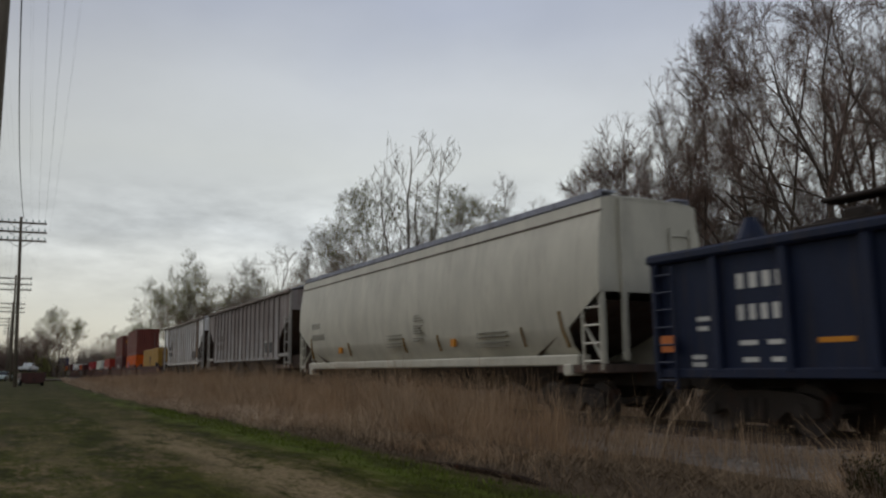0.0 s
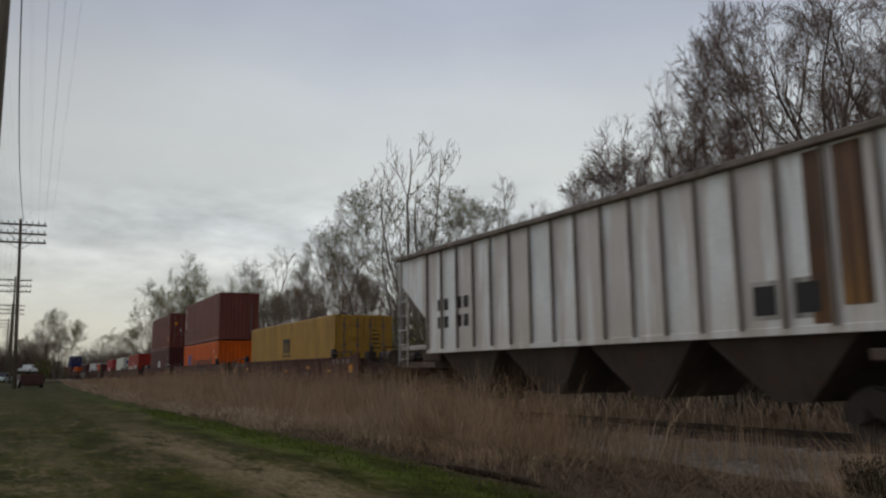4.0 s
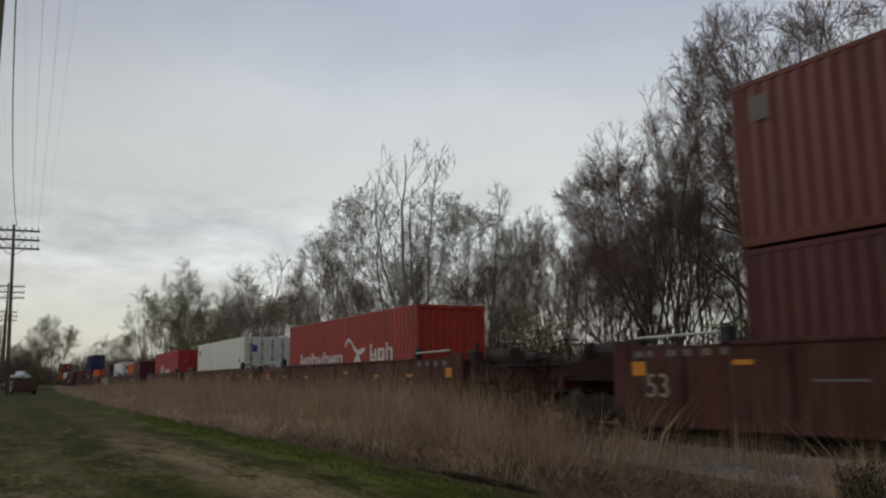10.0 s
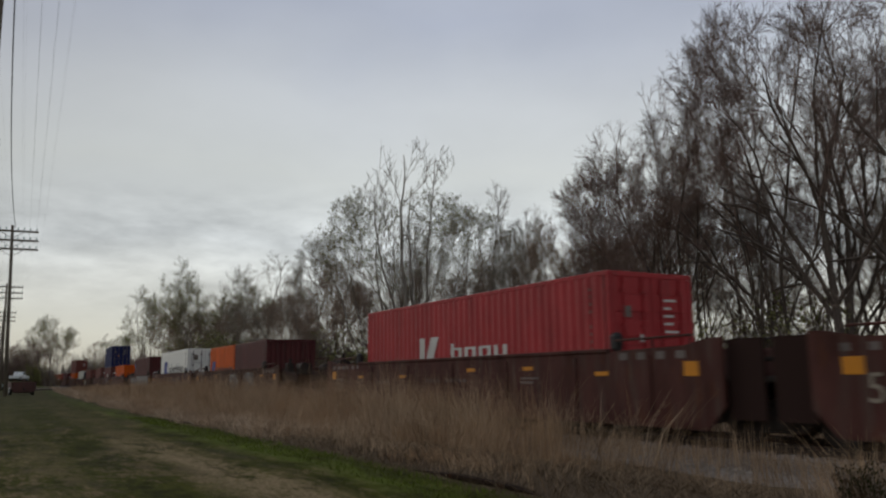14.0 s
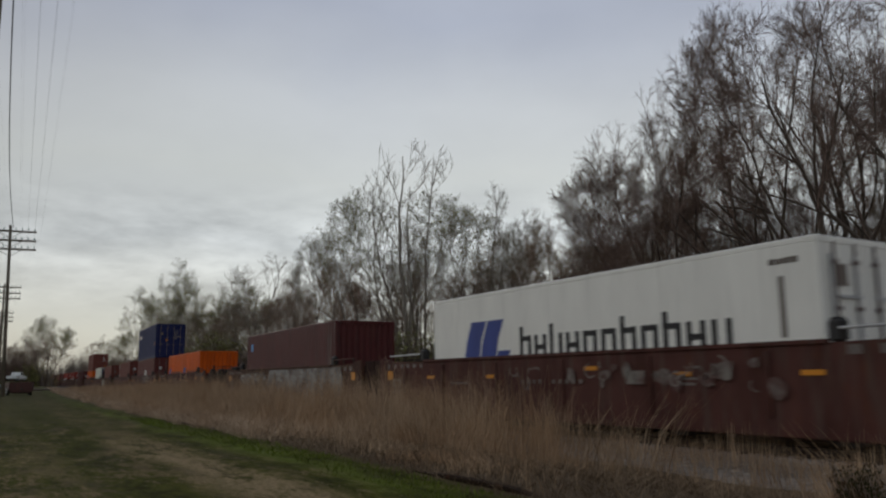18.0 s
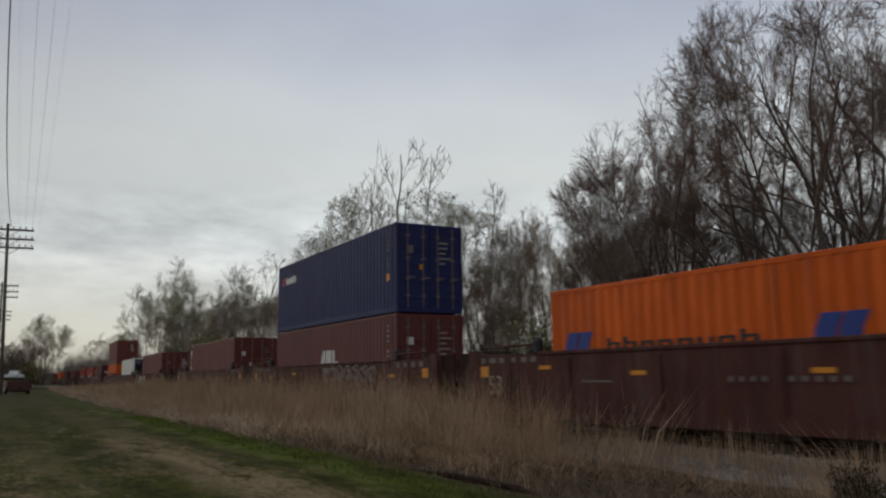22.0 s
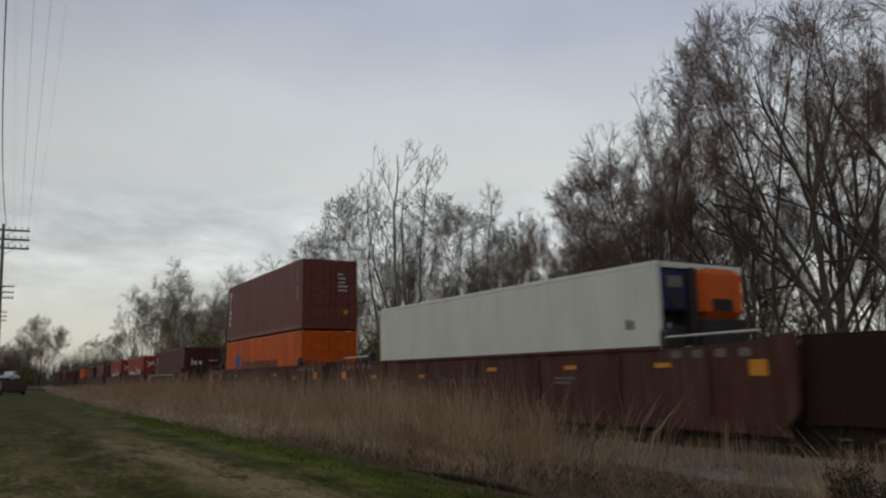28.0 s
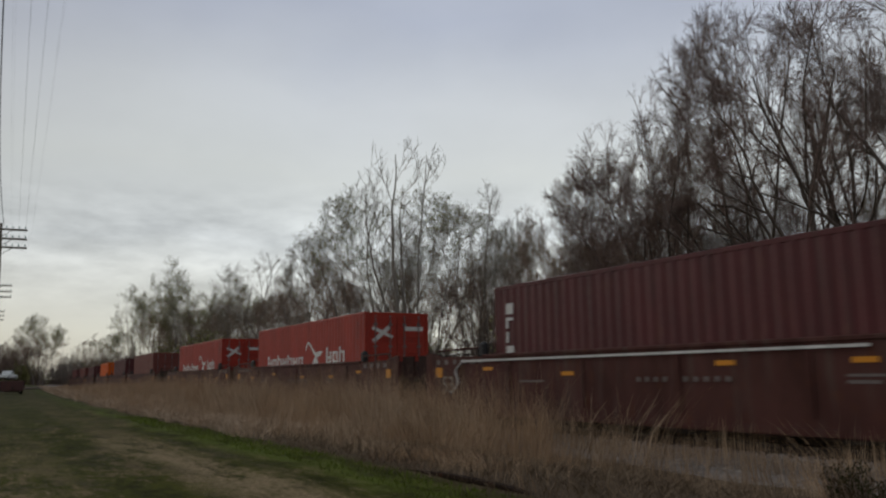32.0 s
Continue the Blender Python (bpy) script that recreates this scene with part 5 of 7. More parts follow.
# first set
c = put(container("mustard yellow shipping container with dark emblem", "yellow"), 110.4, BASE)
logo = Mesher().box(-0.52, -0.28, -1.2265, -1.2205, 1.55, 2.15).box(-0.14, 0.08, -1.2265, -1.2205, 1.55, 2.15).box(0.22, 0.44, -1.2265, -1.2205, 1.55, 2.15).box(-0.52, 0.44, -1.2265, -1.2205, 2.02, 2.18)
mark(c, logo.box(-0.7, 0.62, -1.2265, -1.2205, 1.40, 1.46), "black_mark", "emblem")
side_codes(c, 12.192, 2.896, "black_mark", False, True)
end_labels(c, 12.192, 2.896, ["black_mark", "yellow"], 3)

c = put(container("orange shipping container under a brown one", "orange", height=2.66, end="panel"), 90.12, BASE)
mark(c, slanted(-4.25, 1.30, 0.66, 0.58), "logo_blue", "emblem")
mark(c, white_blocks(-2.0, 4.5, 1.12, 0.62, 9, 5), "black_mark", "lettering")
mark(c, Mesher().box(5.3, 5.45, -1.2265, -1.2205, 1.6, 1.75).box(4.6, 4.85, -1.2265, -1.2205, 2.0, 2.06), "stencil", "placard")
c = put(container("brown shipping container stacked on an orange one", "brown", end="panel"), 90.12, BASE + 2.66 + 0.085)
twist_locks(c, 6.096, 0.085)
side_codes(c, 12.192, 2.896, "stencil_dim", True, False, False)
tall_code(c, 12.192, 2.55, 5, 0.22)
mark(c, Mesher().box(6.07, 6.10, 0.72, 0.78, 0.4, 2.4), "stencil_dim", "stencil")

for u, low, high in ((70.05, "dark_maroon", "rust_red"), (-101.7, "maroon", "blue")):
    c = put(container("maroon shipping container with white block lettering", low, end="panel" if u > 0 else "door"), u, BASE - (0.12 if u > 0 else 0.20))
    letters = Mesher().prism([(-0.63, 1.30), (-0.10, 1.30), (-0.10, 1.92), (-0.33, 1.92)], -1.2265, -1.2205)
    letters.box(0.0, 0.55, -1.2265, -1.2205, 1.30, 1.92, 0.003).box(0.66, 0.86, -1.2265, -1.2205, 1.30, 1.92).box(0.86, 1.17, -1.2265, -1.2205, 1.30, 1.50)
    mark(c, letters, "stencil", "lettering", "white block lettering")
    side_codes(c, 12.192, 2.896, "stencil", True, False)
    if u < 0:
        end_labels(c, 12.192, 2.896, ["stencil_mid", "stencil"], 8)
    text = "rust-red shipping container with doors, stacked on another" if u > 0 else "navy blue shipping container stacked on a maroon one"
    c = put(container(text, high), u, BASE - (0.12 if u > 0 else 0.20) + 2.896 + 0.05)
    twist_locks(c, 6.096, 0.05)
    side_codes(c, 12.192, 2.896, "stencil_mid", True, False, False)
    end_labels(c, 12.192, 2.896, ["stencil_mid", "reflector", "stencil", "reflector"] if u > 0 else ["stencil_mid", "stencil_dim", "reflector"], 9)
    mark(c, Mesher().box(5.38, 5.70, -1.2265, -1.2205, 0.55, 0.95) if u > 0 else Mesher().box(5.38, 5.58, -1.2265, -1.2205, 1.05, 1.28), "reflector", "placard", "yellow warning label")
    if u > 0:
        mark(c, Mesher().box(-5.75, -5.35, -1.2265, -1.2205, 2.15, 2.6), "stencil_dim", "placard")
    else:
        mark(c, Mesher().prism([(-5.5, 2.0), (-5.2, 2.0), (-5.1, 2.34), (-5.4, 2.34)], -1.2265, -1.2205), "red", "emblem")
        mark(c, word_bars(-5.0, 2.02, (0.26, 0.24, 0.24, 0.22, 0.24), 0.28, gap=0.2), "stencil", "lettering")

# second set
for u, tone, end in ((45.9, "red_orange", "panel"), (-229.1, "red_orange", "door"), (-248.4, "red_orange", "door")):
    c = put(container("red-orange shipping container with white lettering", tone, end=end, rods="rod_grey"), u, BASE)
    mark(c, white_blocks(-4.55, 0.2, 1.18, 0.50, 7, 21), "stencil", "lettering")
    mark(c, swoosh(0.38, 1.22), "stencil", "emblem", "white wing-shaped emblem")
    mark(c, white_blocks(2.6, 4.5, 1.24, 0.58, 3, 22), "stencil", "lettering")
    side_codes(c, 12.192, 2.896, "stencil_dim", True, False)
    if end == "door":
        x = 6.10
        m = Mesher().add([(x, -0.95, 1.95), (x, -0.85, 1.85), (x, -0.25, 2.35), (x, -0.35, 2.45)], [(0, 1, 2, 3)])
        m.add([(x + 0.002, -0.9, 2.42), (x + 0.002, -0.97, 2.32), (x + 0.002, -0.2, 2.0), (x + 0.002, -0.15, 2.1)], [(0, 1, 2, 3)])
        m.box(x, x + 0.006, 0.3, 1.0, 2.28, 2.42).box(x, x + 0.006, 0.28, 0.95, 0.75, 1.2)
        mark(c, m, "stencil", "lettering")

for u in (26.0, -37.9):
    c = put(container("white refrigerated container with smooth sides", "white" if u > 0 else "clean_white", smooth_sides=True), u, BASE)
    if u < 0:
        mark(c, slanted(-4.43, 1.22, 0.94, 0.80), "logo_blue", "emblem", "blue slanted emblem")
        mark(c, white_blocks(-1.9, 4.5, 1.12, 0.80, 11, 31), "black_mark", "lettering", "large black lettering")
        mark(c, word_bars(5.2, 2.5, (0.12, 0.12, 0.12, 0.12), 0.10).box(5.35, 5.45, -1.2265, -1.2205, 1.3, 2.3), "stencil_dim", "stencil")
        mark(c, Mesher().prism([(5.25, 0.98), (5.52, 0.98), (5.385, 1.24)], -1.2265, -1.2205), "black_mark", "placard")
    else:
        mark(c, Mesher().box(-5.6, -5.25, -1.2265, -1.2205, 2.2, 2.52), "black_mark", "emblem")
        mark(c, word_bars(5.0, 1.6, (0.10, 0.10, 0.10), 0.16), "stencil_dim", "stencil")
    x = 6.105
    mark(c, Mesher().box(x, x + 0.006, -0.78, -0.52, 2.1, 2.45), "logo_blue" if u > 0 else "stencil_dim", "placard", "blue label on door")
    m = Mesher()
    for y in (-0.95, -0.3, 0.3, 0.9):
        m.box(x, x + 0.03, y - 0.02, y + 0.02, 0.3, 2.6)
    for z in (0.7, 1.9):
        m.box(x, x + 0.03, -0.75, -0.2, z, z + 0.05).box(x, x + 0.03, 0.2, 0.8, z, z + 0.05)
    mark(c, m, "galvanised", "door_hardware")

c = put(container("crimson shipping container with white lettering", "red", rods="red"), 6.1, BASE)
mark(c, Mesher().box(-2.3, -2.0, -1.2265, -1.2205, 1.22, 1.85).prism([(-1.92, 1.22), (-1.5, 1.22), (-1.15, 1.85), (-1.6, 1.85)], -1.2265, -1.2205), "stencil", "emblem")
mark(c, white_blocks(-0.45, 2.45, 1.2, 0.42, 4, 41), "stencil", "lettering")
side_codes(c, 12.192, 2.896, "stencil_dim")
end_labels(c, 12.192, 2.896, ["stencil", "stencil_dim", "stencil"], 42)

# third set
c = put(container("short maroon shipping container beside an orange one", "dark_maroon", 6.058, 2.591, "panel"), -15.0, BASE)
side_codes(c, 6.058, 2.591, "stencil_dim")
c = put(container("short orange shipping container beside a maroon one", "orange", 6.058, 2.591, "panel"), -21.2, BASE)
mark(c, slanted(-2.5, 1.12, 0.66, 0.45), "logo_blue", "emblem")
mark(c, white_blocks(-1.2, 2.85, 1.12, 0.36, 9, 51), "black_mark", "lettering")
c = put(container("dark maroon shipping container with small blue label", "dark_maroon", end="panel"), -57.7, BASE)
mark(c, Mesher().box(-5.4, -5.08, -1.2265, -1.2205, 2.1, 2.46), "sky_label", "placard", "light blue label")
mark(c, Mesher().box(5.55, 5.62, -1.2265, -1.2205, 0.9, 2.4).box(5.3, 5.36, -1.2265, -1.2205, 0.9, 2.4), "stencil_dim", "stencil")

# fourth set
for u in (-78.7, -84.75):
    c = put(container("short orange shipping container beside its twin", "orange", 6.058, 2.591, "panel"), u, BASE)
    mark(c, slanted(-2.6, 1.12, 0.5, 0.42), "logo_blue", "emblem")
    mark(c, white_blocks(-1.2, 2.6, 1.12, 0.34, 8, 61), "black_mark", "lettering")
c = put(container("rust-red shipping container with white side code", "rust_red"), -121.5, BASE)
side_codes(c, 12.192, 2.896, "stencil_dim", True, False)
tall_code(c, 12.192, 2.55)
end_labels(c, 12.192, 2.896, ["stencil_dim", "stencil", "stencil"], 71)
c = put(container("plain rust-red shipping container", "rust_red"), -145.65, BASE)
side_codes(c, 12.192, 2.896, "stencil_dim", True, False)
end_labels(c, 12.192, 2.896, ["stencil", "stencil_dim"], 72)

# the cooled container shows its machinery at the leading end
c = put(container("white refrigerated container with blue and orange cooling unit", "white", smooth_sides=True, end="open"), -165.3, BASE)
part("machine_recess", Mesher().box(5.55, 5.75, -1.1, 1.1, 0.15, 2.78), "sooty", c)
part("control_box", Mesher().box(5.75, 6.10, -1.08, -0.42, 1.92, 2.74, 0.05), "blue", c, "dark blue control panel")
part("generator_box", Mesher().box(5.75, 6.22, -0.16, 1.19, 1.80, 2.84, 0.14), "orange", c, "orange generator housing")
part("compressor", Mesher().box(5.75, 6.12, -1.10, 1.10, 0.20, 0.95, 0.06).box(5.75, 6.02, -1.10, -0.2, 1.0, 1.66, 0.04), "sooty", c)
part("pipework", Mesher().tube([(6.06, -1.0, 1.1), (6.06, -0.3, 1.25), (6.06, 0.2, 1.05), (6.06, 0.9, 1.2)], 0.04, 6).tube([(6.04, -0.9, 0.9), (6.04, -0.9, 1.7)], 0.03, 6), "galvanised", c)
part("fan_cowl", Mesher().tube([(6.10, -0.76, 2.15), (6.14, -0.76, 2.15)], 0.17, 16), "sooty", c)
part("controller", Mesher().box(6.10, 6.13, -0.98, -0.55, 2.38, 2.62, 0.02), "stencil_dim", c)
part("louvre", Mesher().box(6.21, 6.235, 0.15, 0.75, 1.95, 2.2, 0.02), "sooty", c)
part("grille", Mesher().box(5.75, 6.15, -0.38, -0.16, 1.22, 2.8, 0.02), "sooty", c)
part("exhaust_box", Mesher().box(5.78, 6.24, -0.2, 1.20, 1.22, 1.80, 0.04), "sooty", c)
mark(c, word_bars(5.2, 1.6, (0.10, 0.10), 0.2), "stencil_dim", "stencil")

c = put(container("orange shipping container under a brown one", "orange", height=2.66, rods="orange"), -185.0, BASE)
mark(c, slanted(-4.3, 1.30, 0.62, 0.5), "logo_blue", "emblem")
mark(c, white_blocks(-2.9, 3.0, 1.22, 0.46, 11, 81), "black_mark", "lettering")
c = put(container("brown shipping container stacked on an orange one", "brown", rods="brown"), -185.0, BASE + 2.66 + 0.085)
twist_locks(c, 6.096, 0.085)
side_codes(c, 12.192, 2.896, "stencil", True, False, False)
tall_code(c, 12.192, 2.55, 6, 0.24)
end_labels(c, 12.192, 2.896, ["stencil", "brown", "stencil_dim", "reflector"], 82)

# sixth set and the far end of the train
c = put(container("dark maroon shipping container with white door lettering", "dark_maroon", rods="dark_maroon"), -209.1, BASE)
tall_code(c, 12.192, 2.45, 6)
mark(c, Mesher().box(6.11, 6.12, -0.75, -0.66, 1.72, 2.12).box(6.11, 6.12, -0.6, -0.35, 1.72, 1.98).box(6.11, 6.12, -0.28, -0.05, 1.72, 1.98).box(6.11, 6.12, 0.4, 1.0, 1.98, 2.04), "stencil", "lettering")
mark(c, Mesher().box(5.6, 5.95, -1.2265, -1.2205, 1.25, 1.42), "reflector", "placard")
for u, tone in ((-272.6, "brown"), (-292.5, "dark_maroon"), (-312.4, "orange"), (-336.6, "dark_maroon"), (-356.5, "rust_red"), (-376.4, "maroon")):
    c = put(container("weathered shipping container at the train's far end", tone), u, BASE)
    side_codes(c, 12.192, 2.896, "stencil_dim")

# ---- trees ----


def budded(m, q, count, rnd, size):
    """Small pointed leaves round a twig's tip."""
    for _ in range(count):
        c = q + Vector((rnd.gauss(0, 0.07), rnd.gauss(0, 0.07), rnd.gauss(0, 0.06)))
        s, a = size * rnd.uniform(0.6, 1.3), rnd.uniform(0, 6.28)
        u, v = Vector((math.cos(a), math.sin(a), rnd.uniform(-0.5, 0.5))) * s, Vector((-math.sin(a), math.cos(a), rnd.uniform(0.2, 1.2))) * s
        m.add([tuple(c - u), tuple(c + v), tuple(c + u), tuple(c - v)], [(0, 1, 2, 3)])


def forking(seed, trunk, wide, foot, mains, splay, first, shrink, side, sway=0.07, lift=0.02, stems=1, twigs=2, twig=0.42, buds=0, bud=0.03, girth=0.16, least=0.40, keep=0.97):
    """A bare tree, 12 m tall, whose limbs fork again and again until they come to the crown's edge, an egg
    from the height foot to the top. Thick wood, fine twigs and buds, as three Meshers."""
    rnd = random.Random(seed)
    wood, fine, leaf = Mesher(), Mesher(), Mesher()
    mid, half = foot + (12.0 - foot) * 0.48, (12.0 - foot) * 0.52

    def off(way, a, spin):
        across = way.cross(Vector((0.31, 0.95, 0.05))).normalized()
        return (way * math.cos(a) + (across * math.cos(spin) + way.cross(across) * math.sin(spin)) * math.sin(a)).normalized()

    def edge(p):
        lump = 1.0 + 0.30 * noise.noise(Vector((p.x * 0.33 + seed, p.y * 0.33, p.z * 0.33)))
        return math.sqrt((p.x * p.x + p.y * p.y) / (wide * wide) + ((p.z - mid) / half) ** 2) / lump

    def spray(a, ahead):
        way = off(ahead, radians(rnd.uniform(15, 55)), rnd.uniform(0, 6.2832))
        l = twig * rnd.uniform(0.5, 1.25)
        b = a + way * l * 0.5
        c = b + (way + Vector((rnd.gauss(0, 0.22), rnd.gauss(0, 0.22), rnd.gauss(0.10, 0.18)))).normalized() * l * 0.5
        fine.tube([tuple(a), tuple(b), tuple(c)], [0.0056, 0.0046, 0.0026], 3, False)
        e = b + off(way, radians(rnd.uniform(25, 55)), rnd.uniform(0, 6.2832)) * l * 0.45
        fine.tube([tuple(b), tuple(e)], [0.0044, 0.0024], 3, False)
        if buds and edge(c) > 0.62:
            budded(leaf, c, buds, rnd, bud)
            budded(leaf, e, buds // 2, rnd, bud)

    def limb(p, way, length, r, level):
        n = 3 if level < 3 else 2
        end = max(0.0055, r * 0.88)
        pts = [p]
        for i in range(n):
            way = (way + Vector((rnd.gauss(0, sway), rnd.gauss(0, sway), rnd.gauss(lift, sway)))).normalized()
            p = p + way * (length / n)
            pts.append(p)
        radii = [r + (end - r) * i / n for i in range(n + 1)]
        (wood if r > 0.024 else fine).tube([tuple(q) for q in pts], radii, 8 if r > 0.10 else 6 if r > 0.05 else 4 if r > 0.024 else 3, False)
        if r < 0.02:
            for _ in range(twigs):
                k = rnd.randrange(n)
                q = pts[k].lerp(pts[k + 1], rnd.random())
                if edge(q) > rnd.uniform(0.35, 0.85):
                    spray(q, way)
        if level > 12 or (level > 1 and edge(p) > keep) or (length < least and rnd.random() < 0.5):
            for _ in range(twigs + 1):
                spray(p, way)
            return
        spin = rnd.uniform(0, 6.2832)
        limb(p, off(way, radians(rnd.uniform(3, 15)), spin), max(least * 0.8, length * shrink * rnd.uniform(0.75, 1.2)), max(0.0055, end * 0.94), level + 1)
        if level > 1 and edge(p) < 0.45 and rnd.random() < 0.35:
            return
        limb(p, off(way, radians(rnd.uniform(*side)), spin + math.pi + rnd.gauss(0, 0.4)), max(least * 0.8, length * shrink * rnd.uniform(0.65, 1.05)), max(0.0055, end * rnd.uniform(0.52, 0.72)), level + 1)

    for k in range(stems):
        a = 6.2832 * k / stems + rnd.uniform(0, 1.2)
        tilt = 0.03 if stems == 1 else rnd.uniform(0.10, 0.26)
        p = Vector((math.cos(a), math.sin(a), 0)) * (0.0 if stems == 1 else rnd.uniform(0.15, 0.4)) - Vector((0, 0, 0.2))
        way = Vector((math.cos(a) * tilt, math.sin(a) * tilt, 1)).normalized()
        r = girth * (1.0 if stems == 1 else 0.72)
        n = 6
        pts = [p]
        for i in range(n):
            way = (way + Vector((rnd.gauss(0, 0.05), rnd.gauss(0, 0.05), 0.02))).normalized()
            pts.append(pts[-1] + way * 12.0 * trunk / n)
        wood.tube([tuple(q) for q in pts], [r * 1.25] + [r * (1 - 0.3 * i / n) for i in range(1, n + 1)], 9, False)
        own = max(2, round(mains / stems))
        spin = rnd.uniform(0, 6.2832)
        for j in range(own):
            q = pts[-1] if j < 2 else pts[-2].lerp(pts[-3], rnd.random())
            spin += 6.2832 / own + rnd.gauss(0, 0.3)
            a = radians(splay[0] + (splay[1] - splay[0]) * j / max(1, own - 1) + rnd.uniform(-6, 6))
            limb(q, off(way, a, spin), first * rnd.uniform(0.85, 1.15), r * (0.62 if j == 0 else rnd.uniform(0.36, 0.54)), 1)
    return wood, fine, leaf


def snag(seed):
    """A clump of tall, nearly dead stems: long, pale, crooked, with a few short forks near the top."""
    rnd = random.Random(seed)
    wood, fine = Mesher(), Mesher()

    def stem(p, way, length, r, level):
        n = (13, 7, 4)[level]
        pts, radii = [p], [r]
        for i in range(n):
            way = (way + Vector((rnd.gauss(0, 0.075), rnd.gauss(0, 0.075), rnd.gauss(0.10 if level else 0.03, 0.05)))).normalized()
            p = p + way * length / n
            pts.append(p)
            radii.append(max(0.008, 0.8 * r * (1 - 0.84 * (i + 1) / n)))
        (wood if level < 2 else fine).tube([tuple(q) for q in pts], radii, (8, 5, 4)[level], True)
        if level < 2:
            for _ in range((9, 5)[level]):
                f = (rnd.uniform(0.38, 0.97) if level == 0 else rnd.uniform(0.25, 0.95)) * n
                i = int(f)
                a = rnd.uniform(0, 6.28)
                side = Vector((math.cos(a), math.sin(a), 0.0))
                stem(pts[i].lerp(pts[i + 1], f - i), (way * 0.75 + side * rnd.uniform(0.35, 0.75)).normalized(), length * rnd.uniform(0.10, 0.26), radii[i] * rnd.uniform(0.4, 0.6), level + 1)
        else:
            for _ in range(3):
                a = pts[rnd.randrange(1, n + 1)]
                fine.tube([tuple(a), tuple(a + (way + Vector((rnd.gauss(0, 0.4), rnd.gauss(0, 0.4), 0.2))) * rnd.uniform(0.15, 0.4))], [0.007, 0.004], 3, False)

    for x, y, lean_x, lean_y, h, r in ((0.0, 0.0, 0.05, 0.02, 12.0, 0.15), (-0.75, 0.3, -0.07, 0.0, 10.6, 0.11), (0.5, -0.1, 0.115, 0.03, 11.4, 0.12), (0.2, 0.5, 0.02, 0.06, 11.8, 0.10), (-0.3, -0.4, -0.02, -0.05, 9.6, 0.09)):
        stem(Vector((x, y, -0.2)), Vector((lean_x, lean_y, 1)).normalized(), h * 0.98, r, 0)
    return wood, fine, Mesher()


def grow(seed, height, forks, spread, levels, stems=1, trunk_part=0.28, buds=0, thin=1.0):
    """Wood, twigs and buds of one many-stemmed shrub, as three Meshers."""
    rnd = random.Random(seed)
    wood, fine, bud = Mesher(), Mesher(), Mesher()

    def limb(p, way, length, r, level):
        n = (6, 5, 4, 3, 2, 2)[level]
        pts, radii = [p], [r]
        way = way.normalized()
        for i in range(n):
            k = 0.075 + 0.035 * level
            way = (way + Vector((rnd.gauss(0, k), rnd.gauss(0, k), rnd.gauss(0, k) + (0.13 if level else 0.05)))).normalized()
            p = p + way * (length / n)
            pts.append(p)
            radii.append(max(0.0032 * thin, r * (1 - 0.75 * (i + 1) / n)))
        (wood if level < 3 else fine).tube([tuple(q) for q in pts], radii, (6, 4, 3, 3, 3, 3)[level], False)
        if level == levels:
            budded(bud, pts[-1], buds, rnd, 0.04)
            return
        for j in range(forks[level]):
            f = (trunk_part if level == 0 else 0.22) + (1 - (trunk_part if level == 0 else 0.22)) * (j + rnd.random()) / forks[level]
            x = f * n
            i = min(int(x), n - 1)
            q = pts[i].lerp(pts[i + 1], x - i)
            along_way = (pts[i + 1] - pts[i]).normalized()
            side = Vector((rnd.gauss(0, 1), rnd.gauss(0, 1), rnd.gauss(0, 0.6)))
            side = (side - along_way * side.dot(along_way)).normalized()
            a = radians(rnd.uniform(*spread[min(level, len(spread) - 1)]))
            rr = radii[i] * (rnd.uniform(0.45, 0.68) if level < 1 else rnd.uniform(0.36, 0.55))
            ll = height * 0.42 * rnd.uniform(0.78, 1.12) * (1.2 - 0.5 * f) if level == 0 else length * rnd.uniform(0.40, 0.62) * (1.12 - 0.5 * f)
            limb(q, along_way * math.cos(a) + side * math.sin(a), ll, rr, level + 1)

    for k in range(stems):
        a = rnd.uniform(0, 6.28)
        tilt = rnd.uniform(0.08, 0.28)
        start = Vector((math.cos(a), math.sin(a), 0)) * rnd.uniform(0.1, 0.45)
        limb(start - Vector((0, 0, 0.15)), Vector((math.cos(a) * tilt, math.sin(a) * tilt, 1)), height * 0.9 * rnd.uniform(0.85, 1.0), height * 0.0101, 0)
    return wood, fine, bud


def tree_model(name, label, bark, twig, made):
    wood, fine, bud = made
    t = thing(name, label, "tree", "trees behind the railway")
    part("trunk", wood, bark, t, smooth=True)
    part("crown", fine, twig, t)
    if bud.v:
        part("foliage", bud, "bud", t)
    return t


